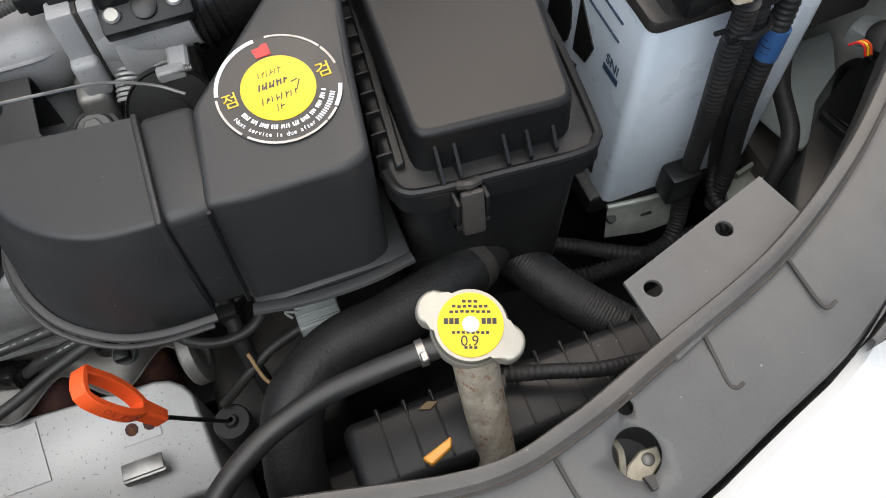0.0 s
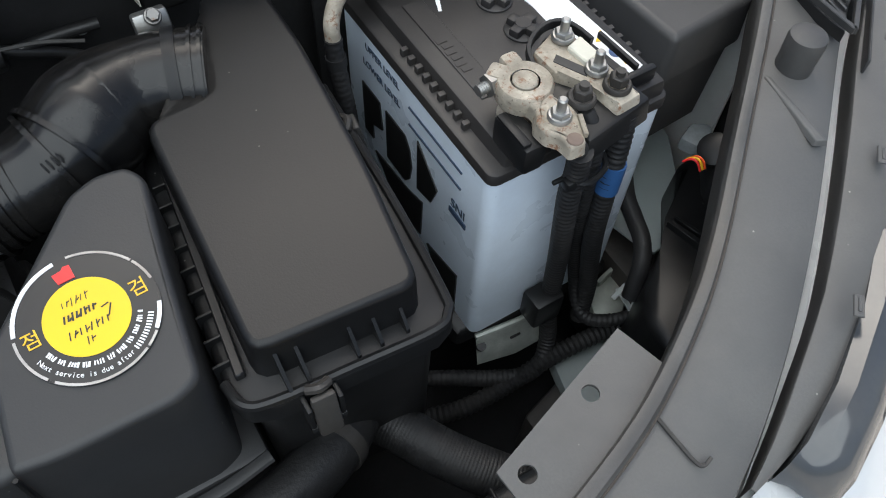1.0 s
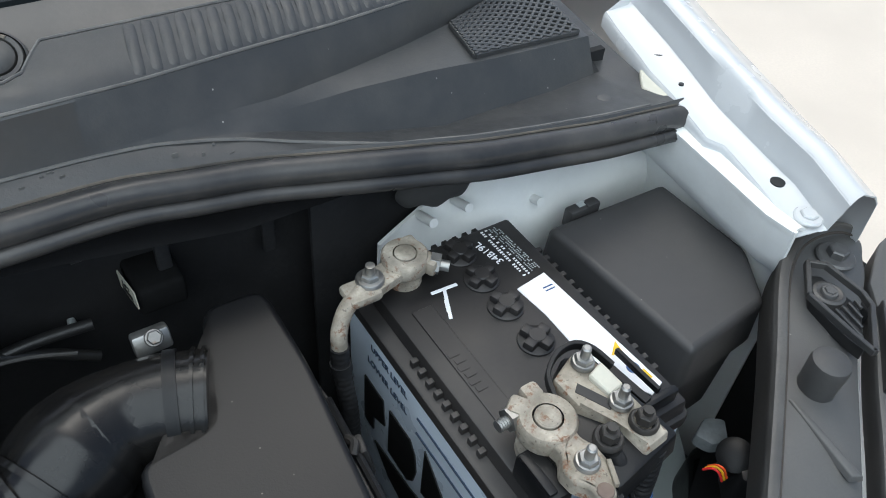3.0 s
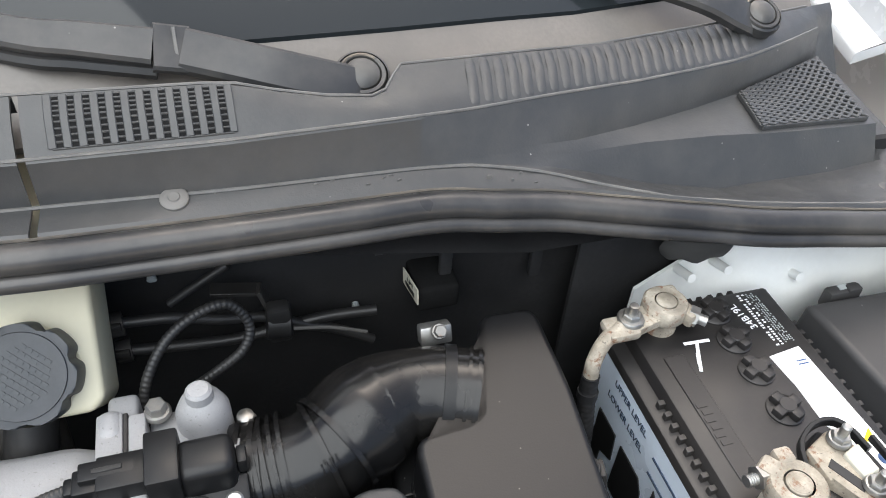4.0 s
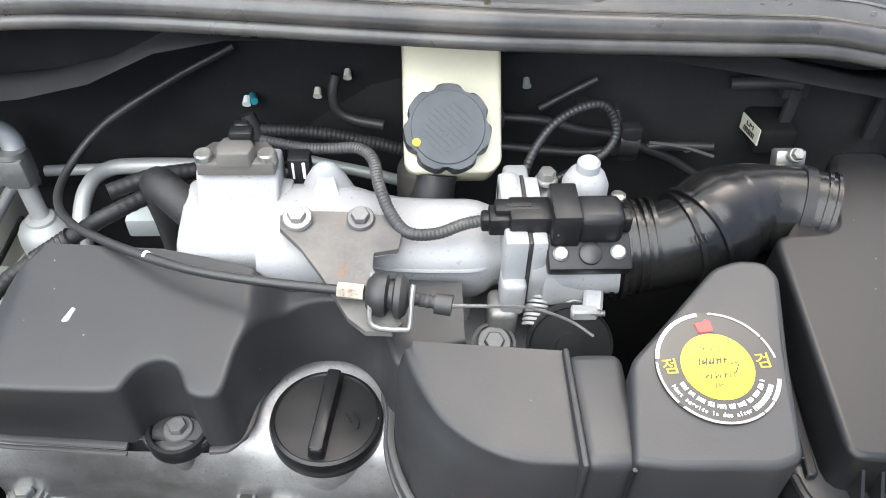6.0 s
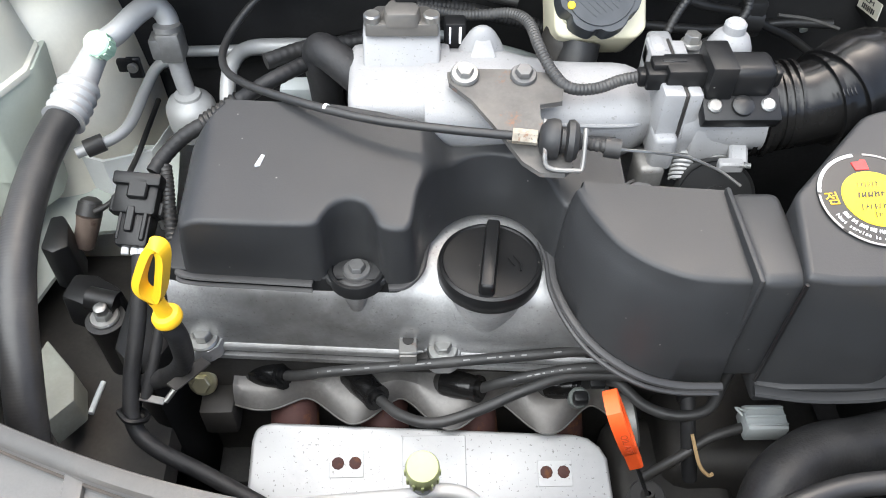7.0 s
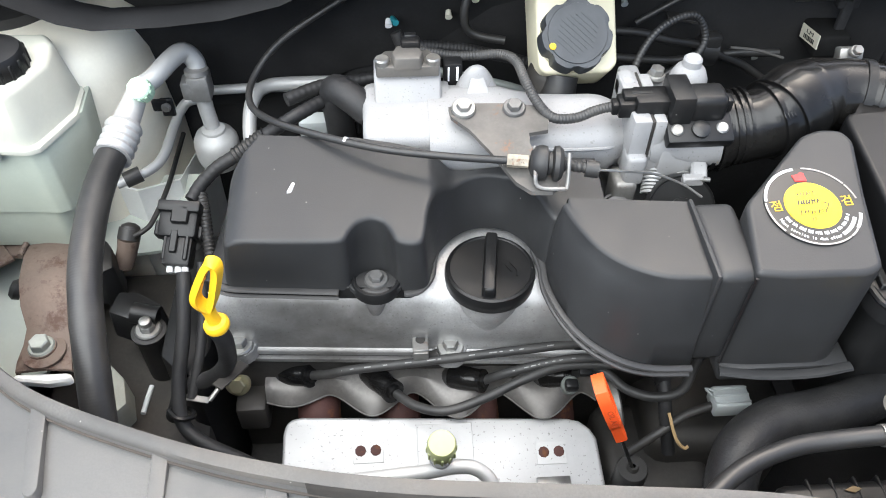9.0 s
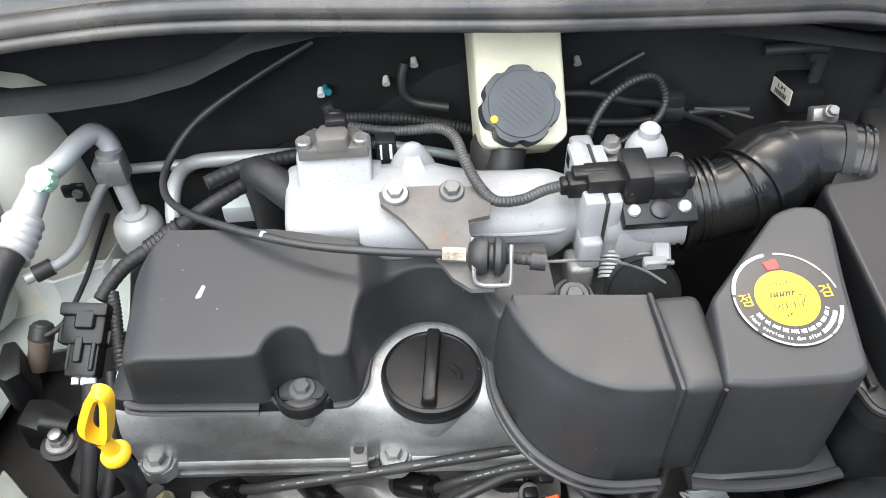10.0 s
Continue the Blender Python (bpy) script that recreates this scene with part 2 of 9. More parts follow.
def lathe(profile, seg=32, m=None):
    """A turned solid: (radius, height) pairs round the z axis, then posed by m."""
    bm = bmesh.new()
    rings = []
    for r, z in profile:
        if r < 1e-6:
            rings.append([bm.verts.new((0, 0, z))])
        else:
            rings.append([bm.verts.new((r * math.cos(2 * math.pi * j / seg), r * math.sin(2 * math.pi * j / seg), z)) for j in range(seg)])
    for a, b in zip(rings, rings[1:]):
        for j in range(seg):
            k = (j + 1) % seg
            if len(a) == 1 and len(b) > 1:
                bm.faces.new((a[0], b[k], b[j]))
            elif len(b) == 1 and len(a) > 1:
                bm.faces.new((a[j], a[k], b[0]))
            elif len(a) > 1:
                bm.faces.new((a[j], a[k], b[k], b[j]))
    if m is not None:
        bm.transform(m)
    return bm


def prism(poly, z0, z1, bev=0.004, seg=3, draft=0.0, tilt=None, m=None, bottom=0.0):
    """A plan shape raised from z0 to z1; draft: how far the top is set in; tilt: top height by (x, y)."""
    bm = bmesh.new()
    p = [Vector((q[0], q[1])) for q in poly]
    area = sum(a.x * b.y - b.x * a.y for a, b in zip(p, p[1:] + p[:1]))
    if area < 0:
        p.reverse()
    n = len(p)
    top = []
    for i in range(n):
        a, b, c = p[i - 1], p[i], p[(i + 1) % n]
        n1 = Vector((-(b - a).y, (b - a).x)).normalized()
        n2 = Vector((-(c - b).y, (c - b).x)).normalized()
        nn = n1 + n2
        nn = nn.normalized() / max(0.5, nn.length / 2) if nn.length > 1e-6 else n1
        top.append(b + nn * draft)
    lo = [bm.verts.new((q.x, q.y, z0(q.x, q.y) if callable(z0) else z0)) for q in p]
    hi = [bm.verts.new((q.x, q.y, tilt(q.x, q.y) if tilt else z1)) for q in top]
    bm.faces.new(lo[::-1])
    cap = bm.faces.new(hi)
    for i in range(n):
        bm.faces.new((lo[i], lo[(i + 1) % n], hi[(i + 1) % n], hi[i]))
    if bev:
        edges = list(cap.edges)
        for i in range(n):
            a, b, c = p[i - 1], p[i], p[(i + 1) % n]
            if (b - a).angle(c - b, 0) > 0.5:
                e = bm.edges.get((lo[i], hi[i]))
                if e:
                    edges.append(e)
        bmesh.ops.bevel(bm, geom=edges, offset=bev, segments=seg, profile=0.5, affect="EDGES", clamp_overlap=True)
    if bottom:
        es = [e for e in bm.edges if all(abs(v.co.z - (z0 if not callable(z0) else 9e9)) < 1e-6 for v in e.verts)]
        bmesh.ops.bevel(bm, geom=es, offset=bottom, segments=2, profile=0.5, affect="EDGES", clamp_overlap=True)
    if m is not None:
        bm.transform(m)
    return bm


def eased(poly, rc):
    """A plan shape with its corners rounded off."""
    p = [Vector((q[0], q[1])) for q in poly]
    out = []
    for i, b in enumerate(p):
        a, c = p[i - 1], p[(i + 1) % len(p)]
        u, v = a - b, c - b
        d = min(rc, u.length * 0.42, v.length * 0.42)
        s, e = b + u.normalized() * d, b + v.normalized() * d
        for t in (0.0, 0.33, 0.67, 1.0):
            out.append(s * (1 - t) ** 2 + b * 2 * t * (1 - t) + e * t * t)
    return out


def round_prism(poly, z0, tilt, r, draft=0.0, rc=0.008, steps=6):
    """A moulded box: a plan shape with eased corners, raised to the heights tilt gives, its upper edge rounded by r."""
    p = eased(poly, rc)
    if sum(a.x * b.y - b.x * a.y for a, b in zip(p, p[1:] + p[:1])) < 0:
        p.reverse()
    n = len(p)
    inward = []
    for i in range(n):
        e1, e2 = p[i] - p[i - 1], p[(i + 1) % n] - p[i]
        w = Vector((-e1.y, e1.x)).normalized() + Vector((-e2.y, e2.x)).normalized()
        inward.append(w.normalized() / max(0.6, w.length / 2))
    bm = bmesh.new()
    rings = [[bm.verts.new((q.x, q.y, z0)) for q in p]]
    for k in range(steps + 1):
        a = math.pi / 2 * k / steps
        off, down = draft + r * (1 - math.cos(a)), r * (1 - math.sin(a))
        rings.append([bm.verts.new((q.x + w.x * off, q.y + w.y * off, tilt(q.x + w.x * off, q.y + w.y * off) - down)) for q, w in zip(p, inward)])
    for a, b in zip(rings, rings[1:]):
        for j in range(n):
            bm.faces.new((a[j], a[(j + 1) % n], b[(j + 1) % n], b[j]))
    cap = bm.faces.new(rings[-1])
    bm.faces.new(rings[0][::-1])
    cap.material_index = 1
    bmesh.ops.triangulate(bm, faces=[cap], ngon_method="EAR_CLIP")
    return bm


def loft(rows, thick=0.002, closed=False, towards=(0, 0, -1)):
    """A sheet through rows of points, given a thickness along one way."""
    bm = bmesh.new()
    off = Vector(towards) * thick
    a = [[bm.verts.new(p) for p in r] for r in rows]
    b = [[bm.verts.new(Vector(p) + off) for p in r] for r in rows]
    R, C = len(rows), len(rows[0])
    for i in range(R - 1):
        for j in range(C - 1):
            bm.faces.new((a[i][j], a[i][j + 1], a[i + 1][j + 1], a[i + 1][j]))
            bm.faces.new((b[i][j], b[i + 1][j], b[i + 1][j + 1], b[i][j + 1]))
    for i in range(R - 1):
        bm.faces.new((a[i][0], a[i + 1][0], b[i + 1][0], b[i][0]))
        bm.faces.new((a[i][-1], b[i][-1], b[i + 1][-1], a[i + 1][-1]))
    for j in range(C - 1):
        bm.faces.new((a[0][j], b[0][j], b[0][j + 1], a[0][j + 1]))
        bm.faces.new((a[-1][j], a[-1][j + 1], b[-1][j + 1], b[-1][j]))
    return bm


def bolt_bm(m, r=0.0075, h=0.007, flange=1.55):
    """A hexagon bolt head on a flange, its base at m."""
    f = lathe([(0, 0), (r * flange, 0), (r * flange, 0.0015), (r * flange * 0.9, 0.0028), (r * 0.9, 0.003)], 24)
    head = lathe([(r, 0.002), (r, h), (r * 0.86, h + 0.001), (0, h + 0.001)], 6)
    return moved(join(f, head), m)


def arc(cx, cy, r, a0, a1, n=8):
    return [(cx + r * math.cos(radians(a0 + (a1 - a0) * i / n)), cy + r * math.sin(radians(a0 + (a1 - a0) * i / n))) for i in range(n + 1)]


def interp(table, x):
    """A smooth reading between the rows (x, value) of a table."""
    if x <= table[0][0]:
        return table[0][1]
    for (a, va), (b, vb) in zip(table, table[1:]):
        if x <= b:
            return va + (vb - va) * (x - a) / (b - a)
    return table[-1][1]


def words(text, size, m, material, parent, name="lettering", depth=0.0002):
    """Raised or printed words in the built-in font, their middle at m."""
    cu = bpy.data.curves.new("words", "FONT")
    cu.body, cu.size, cu.align_x, cu.align_y, cu.extrude = text, size, "CENTER", "CENTER", depth
    ob = bpy.data.objects.new("words", cu)
    me = bpy.data.meshes.new_from_object(ob)
    bpy.data.objects.remove(ob)
    bm = bmesh.new()
    bm.from_mesh(me)
    bpy.data.meshes.remove(me)
    bm.transform(m)
    return part(name, bm, material, parent)



# ---- ground and body shell ----
def ground_sheet():
    bm = bmesh.new()
    bmesh.ops.create_grid(bm, x_segments=8, y_segments=8, size=300)
    return bm


single("ground", ground_sheet(), PAVING, "pale beige paved ground beside the car", "ground", kind="structure")

MID = 0.203  # the car's centre line

car = thing("car_body", (MID, 0.6, 0.4), "white small car with its engine bay open", "car")


FL_IN = [(0.40, 0.826), (0.428, 0.826), (0.471, 0.836), (0.500, 0.842), (0.510, 0.843), (0.517, 0.836), (0.548, 0.843), (0.57, 0.849), (0.60, 0.854), (0.626, 0.862), (0.66, 0.871), (0.687, 0.880)]
FL_OUT = [(0.40, 0.848), (0.448, 0.858), (0.474, 0.861), (0.539, 0.870), (0.613, 0.893), (0.687, 0.911)]
CROWN = [(0.40, 0.854), (0.448, 0.864), (0.49, 0.869), (0.561, 0.883), (0.649, 0.907), (0.729, 0.932), (0.95, 0.975), (1.3, 0.985)]
CROWN_Z = [(0.40, 0.936), (0.447, 0.945), (0.56, 0.955), (0.64, 0.960), (0.738, 0.966), (0.95, 0.98), (1.3, 0.99)]
OUTER = [(0.40, 0.896), (0.49, 0.912), (0.573, 0.932), (0.666, 0.960), (0.756, 0.990), (0.95, 1.02), (1.3, 1.04)]


def fender_rows(side):
    rows = []
    for y in (0.405, 0.428, 0.448, 0.471, 0.490, 0.505, 0.517, 0.533, 0.548, 0.57, 0.60, 0.626, 0.66, 0.687, 0.690, 0.705, 0.73, 0.76, 0.765, 0.95, 1.3):
        xc, xo = interp(CROWN, y), interp(OUTER, y)
        z = interp(CROWN_Z, y)
        zf = z - 0.032
        xi, xw = interp(FL_IN, y), min(interp(FL_OUT, y), xc - 0.004)
        xi = min(xi, xw - 0.004)
        if 0.688 < y < 0.762:  # cut-out in the flange
            xi, xw, zf = xc - 0.009, xc - 0.005, z - 0.020
        elif y > 0.762:
            xi, xw = xc - 0.04, xc - 0.006
        sec = [(xi, zf - 0.012), (xi + 0.0005, zf - 0.002), (xi + 0.002, zf), (xw - 0.004, zf + 0.001), (xw, zf + 0.004), (xc - 0.002, z - 0.004),
               (xc + 0.003, z), (xc + 0.009, z + 0.0005), (xc + 0.016, z - 0.003), (xo - 0.012, z - 0.010), (xo - 0.003, z - 0.020), (xo, z - 0.05), (xo + 0.012, 0.70), (xo + 0.012, 0.35)]
        lead = [0.020 * max(0, 5 - i) / 5 if y < 0.41 else 0.0 for i in range(len(sec))]
        rows.append([(x if side > 0 else 2 * MID - x, y + o, zz) for (x, zz), o in zip(sec, lead)])
    return rows


for s in (1, -1):
    part("fender", loft(fender_rows(s), 0.0012, towards=(-0.7 * s, 0, -0.7)), BODY_OUT, car, "white painted fender with a bolted inner flange")

# bolts, holes and a cut-out lip along the flange
part("bolt", bolt_bm(T(0.845, 0.424, 0.9095), 0.0065, 0.004, 1.6), BODY_OUT, car, "painted-over flange nut")
for x, y, z, r in ((0.880, 0.617, 0.9265, 0.0045), (0.866, 0.575, 0.925, 0.0022), (0.8505, 0.458, 0.9148, 0.0055)):
    part("hole", lathe([(0, 0.0006), (r, 0.0006), (r * 1.05, -0.003), (0, -0.003)], 20, T(x, y, z)), LABEL_SHADE_K, car)
part("apron_flange", loft([[(a, y, 0.912), (b, y, 0.9125), (b + 0.012, y, 0.905)] for y, a, b in ((0.418, 0.820, 0.829), (0.44, 0.818, 0.830), (0.471, 0.822, 0.836), (0.505, 0.826, 0.842), (0.538, 0.830, 0.842), (0.56, 0.832, 0.847))], 0.003), BODY_IN, car, "chipped white inner flange")

# side apron, the panel behind the battery, the firewall and the floor of the bay
PANEL_TOP = [(0.600, 0.850), (0.615, 0.856), (0.64, 0.863), (0.66, 0.872), (0.69, 0.890), (0.715, 0.901), (0.76, 0.904), (0.838, 0.902)]
PX = [0.600 + 0.258 * i / 28 for i in range(29)]
part("side_panel", loft([[(x, 0.602 - 0.020 * min(1, max(0, (x - 0.58) / 0.12)) + (0.026 * min(1, max(0, (f - 0.80) / 0.20)) - 0.010) * min(1, max(0, (x - 0.60) / 0.06)) + 0.003 * math.sin(40 * x) * f, 0.60 + (interp(PANEL_TOP, x) - 0.60) * f) for x in PX] for f in (0, 0.4, 0.7, 0.78, 0.82, 0.88, 0.94, 1.0)], 0.003, towards=(0, 1, 0)), BODY_IN, car, "chipped white inner panel")
pad = lathe([(0, 0.010), (0.4, 0.0095), (0.75, 0.006), (0.95, 0.001), (1.0, -0.004)], 32)
for v in pad.verts:
    v.co = Vector((0.651 + 0.034 * v.co.x - 0.004 * v.co.y, 0.600 - v.co.z, 0.884 + 0.017 * v.co.y + 0.002 * math.sin(9 * v.co.x)))
part("insulation_pad", pad, mat("felt_insulation", (0.055, 0.053, 0.050), 0.9, var=0.2, bump=0.3, fine=250), car, "torn dark felt insulation")
part("side_apron", loft([[(0.821 + d, 0.416, z), (0.819 + d, 0.44, z), (0.823 + d, 0.471, z), (0.827 + d, 0.505, z), (0.831 + d, 0.538, z), (0.834 + d, 0.565, z), (0.836 + d, 0.59, z)] for z, d in ((0.45, 0.03), (0.80, 0.026), (0.856, 0.019), (0.868, 0.006), (0.880, 0.002), (0.906, 0.0), (0.912, 0.0))], 0.003, towards=(1, 0, 0)), BODY_IN, car)
part("side_apron", loft([[(-0.43, y, z) for y in (0.1, 0.3, 0.5, 0.66)] for z in (0.45, 0.7, 0.9)], 0.003, towards=(-1, 0, 0)), BODY_IN, car)
part("firewall", loft([[(-0.45, 0.70, z), (-0.2, 0.69, z), (0.0, 0.675, z), (0.2, 0.665, z), (0.45, 0.655, z), (0.62, 0.645, z), (0.84, 0.64, z)] for z in (0.40, 0.6, 0.8, 0.93)], 0.006, towards=(0, 1, 0)), DARK, car, "black insulated firewall")
DRAPE = [(-0.45, 0.045), (-0.30, 0.024), (-0.276, 0.012), (-0.257, 0.002), (-0.23, -0.005), (-0.17, -0.003), (-0.12, 0.002), (-0.07, 0.014), (-0.02, 0.038), (0.03, 0.048), (0.22, 0.046), (0.32, 0.034), (0.42, 0.016), (0.50, 0.0), (0.8, 0.0)]
part("upper_firewall", loft([[(x, y, z + interp(DRAPE, x)) for x in (-0.45, -0.37, -0.30, -0.276, -0.257, -0.23, -0.20, -0.17, -0.145, -0.12, -0.095, -0.07, -0.045, -0.02, 0.005, 0.03, 0.1, 0.16, 0.22, 0.27, 0.32, 0.37, 0.42, 0.46, 0.50, 0.6, 0.73)] for y, z in ((0.673, 0.77), (0.669, 0.83), (0.661, 0.88), (0.645, 0.903), (0.61, 0.915), (0.590, 0.916))], 0.004, towards=(0, 1, 0)), mat("black_felt", (0.018, 0.018, 0.0185), 0.95, var=0.3, bump=0.1, spec=0.15), car)
part("rear_insulation", loft([[(x, 0.615, z) for x in (0.555, 0.60, 0.66, 0.74)] for z in (0.60, 0.80, 0.88, 0.912)], 0.004, towards=(0, 1, 0)), DARK, car)
part("bay_floor", box((0.2, 0.40, 0.44), (1.30, 0.62, 0.02), 0.004), DARK, car)
part("inner_rail", box((0.765, 0.36, 0.56), (0.12, 0.62, 0.16), 0.012), DEEP, car)
for sx in (0.86, 2 * MID - 0.86):
    tyre = part("wheel", lathe([(0.24, -0.06), (0.27, -0.075), (0.285, -0.05), (0.29, 0.0), (0.285, 0.05), (0.27, 0.075), (0.24, 0.06)], 40, T(sx, 0.62, 0.29) @ Matrix.Rotation(radians(90), 4, "Y")), RUBBER, car, "black tyre on a steel wheel")
    part("rim", lathe([(0.0, 0.02), (0.12, 0.03), (0.235, 0.055), (0.24, -0.055), (0.12, -0.03), (0.0, -0.03)], 40, T(sx, 0.62, 0.29) @ Matrix.Rotation(radians(90), 4, "Y")), BRACKET, tyre)
part("wheel_liner", box((0.870, 0.385, 0.64), (0.010, 0.095, 0.44), 0.003), DARK, car, "black plastic wheel arch liner")
part("fender_liner", box((0.912, 0.405, 0.81), (0.085, 0.070, 0.03), 0.004), DARK, car)
part("front_crossmember", box((0.2, 0.13, 0.60), (1.2, 0.05, 0.28), 0.01), DEEP, car)

# headlamp lens beyond the trim strip
lens_rows = []
for f, h in ((0.0, -0.030), (0.05, -0.006), (0.3, -0.003), (0.7, -0.008), (1.0, -0.024), (1.05, -0.10)):
    lens_rows.append([(a + 0.017 * f, b - 0.030 * f, z + h) for a, b, z in ((0.596, 0.150, 0.812), (0.600, 0.1505, 0.826), (0.612, 0.154, 0.838), (0.645, 0.169, 0.847), (0.69, 0.195, 0.855), (0.73, 0.224, 0.860))])
HEADLAMP = mat("clear_lamp_lens", (0.045, 0.050, 0.056), 0.15, var=0.1, dust=0.1, bump=0.0, coat=0.2)
part("headlamp_lens", loft(lens_rows, 0.004), HEADLAMP, car, "clear headlamp lens edge beside the bumper")

# open hood, raised over the back of the bay
HOOD = [(0.0, 0.80, 1.20), (0.1, 0.825, 1.27), (0.3, 0.885, 1.42), (0.6, 0.975, 1.68), (0.85, 1.05, 1.90), (1.0, 1.10, 2.02)]
hood = part("hood", loft([[(MID + u * (0.66 - 0.10 * f), y + 0.05 * u * u, z - 0.03 * u * u) for u in (-1, -0.75, -0.5, -0.25, 0, 0.25, 0.5, 0.75, 1)] for f, y, z in HOOD], 0.012, towards=(0, 1, -0.3)), BODY_IN, car, "open white hood seen from below")
for u in (-0.62, 0.0, 0.62):
    part("stiffener", ribbon([(MID + u * (0.66 - 0.10 * f), y - 0.008 + 0.05 * u * u, z - 0.03 * u * u) for f, y, z in HOOD], 0.08, 0.02, 3, (0, -1, 0.35)), BODY_IN, hood)

# nose of the car
FRONT = [(-0.44, 0.36, 0.800), (-0.30, 0.26, 0.815), (-0.222, 0.197, 0.825), (-0.161, 0.168, 0.830), (-0.08, 0.140, 0.832), (-0.02, 0.125, 0.832), (0.05, 0.112, 0.832), (0.14, 0.102, 0.830),
         (0.25, 0.094, 0.825), (0.35, 0.096, 0.818), (0.44, 0.108, 0.815), (0.51, 0.130, 0.816), (0.575, 0.153, 0.822), (0.634, 0.190, 0.842), (0.695, 0.236, 0.858), (0.76, 0.29, 0.868), (0.805, 0.327, 0.871), (0.835, 0.350, 0.873), (0.854, 0.363, 0.874), (0.868, 0.371, 0.874), (0.880, 0.379, 0.875), (0.889, 0.387, 0.876), (0.897, 0.397, 0.878)]
REAR = [(-0.43, 0.50, 0.832), (-0.32, 0.375, 0.838), (-0.258, 0.311, 0.842), (-0.209, 0.273, 0.846), (-0.126, 0.2350, 0.851), (-0.056, 0.2130, 0.852), (0.017, 0.1998, 0.851), (0.138, 0.1890, 0.849),
        (0.248, 0.180, 0.842), (0.349, 0.160, 0.833), (0.400, 0.166, 0.831), (0.458, 0.184, 0.831), (0.540, 0.210, 0.832), (0.600, 0.240, 0.840), (0.640, 0.268, 0.852), (0.69, 0.311, 0.868), (0.755, 0.364, 0.876), (0.795, 0.398, 0.880), (0.821, 0.417, 0.882), (0.848, 0.4290, 0.883), (0.872, 0.4295, 0.883), (0.892, 0.423, 0.882), (0.902, 0.409, 0.881)]
FR, RE = spline(FRONT, 5), spline(REAR, 5)
part("bumper", loft([[(p.x + (p.x - MID) * k * 0.25, p.y - d, p.z - h - 0.016 * min(1, max(0, (p.x - 0.55) / 0.05))) for p in FR[::2]] for k, d, h in ((0.0, 0.003, 0.040), (0.0, 0.004, 0.016), (0.0, 0.010, 0.012), (0.1, 0.045, 0.030), (0.2, 0.085, 0.055), (0.25, 0.12, 0.10), (0.27, 0.13, 0.2), (0.27, 0.12, 0.5))], 0.003), BODY_OUT, car, "glossy white bumper")

# windscreen with the dark cabin behind it
CX = (-0.45, -0.30, -0.18, -0.10, -0.03, 0.047, 0.125, 0.2, 0.31, 0.43, 0.51, 0.58, 0.66, 0.76, 0.80, 0.82, 0.855)


LEFT_BACK = [(-0.45, 0.676, 1.012), (-0.30, 0.674, 1.024), (-0.20, 0.671, 1.030), (-0.10, 0.664, 1.036), (0.0, 0.656, 1.040), (0.10, 0.649, 1.042)]
RIGHT_BACK = [(0.2, 0.645, 1.044), (0.315, 0.640, 1.042), (0.344, 0.638, 1.034), (0.372, 0.637, 1.028), (0.40, 0.6375, 1.024), (0.410, 0.643, 1.024), (0.418, 0.656, 1.026), (0.425, 0.665, 1.028), (0.51, 0.680, 1.020), (0.58, 0.695, 1.011), (0.66, 0.717, 1.004), (0.76, 0.744, 0.995), (0.855, 0.775, 0.985)]
RIGHT_GLASS = [(0.2, 0.645, 1.042), (0.31, 0.648, 1.034), (0.43, 0.663, 1.026), (0.51, 0.680, 1.018), (0.58, 0.695, 1.010), (0.66, 0.717, 1.003), (0.76, 0.744, 0.994), (0.855, 0.775, 0.984)]
BACK_Y, BACK_Z = [(x, y) for x, y, z in LEFT_BACK + RIGHT_BACK], [(x, z) for x, y, z in LEFT_BACK + RIGHT_BACK]
GLASS_Y, GLASS_Z = [(x, y) for x, y, z in LEFT_BACK + RIGHT_GLASS], [(x, z - 0.001) for x, y, z in LEFT_BACK + RIGHT_GLASS]
# lower glass band; its tan colour carries dust and the reflected sky
part("windscreen_foot_band", loft([[(x, interp(GLASS_Y, x) + d, interp(GLASS_Z, x) + h) for x in CX] for d, h in ((-0.004, -0.028), (0.010, -0.020), (0.024, -0.008), (0.047, 0.008))], 0.004), mat("dusty_reflection_tan", (0.15, 0.137, 0.122), 0.42, var=0.25, scale=9, dust=0.5, dust_col=(0.26, 0.225, 0.19), bump=0.2), car, "dusty tan band at the windscreen foot, sky reflection in its colour")
# opaque dark colour stands for the unlit cabin seen through clear glass
glass = bpy.data.materials.new("dark_cabin_glass")
glass.use_nodes = True
gb = glass.node_tree.nodes["Principled BSDF"]
gb.inputs["Base Color"].default_value = (0.02, 0.024, 0.026, 1)
gb.inputs["Roughness"].default_value = 0.04
gb.inputs["Specular IOR Level"].default_value = 0.3
part("windscreen", loft([[(x, interp(GLASS_Y, x) + 0.043 + d, interp(GLASS_Z, x) + 0.0085 + d * 0.62) for x in CX] for d in (0.0, 0.3, 0.7)], 0.004), glass, car, "windscreen glass coloured dark for the unlit cabin behind it")
part("cabin_bulkhead", box((MID, 1.55, 0.80), (1.36, 0.05, 0.9), 0.01), DARK, car)

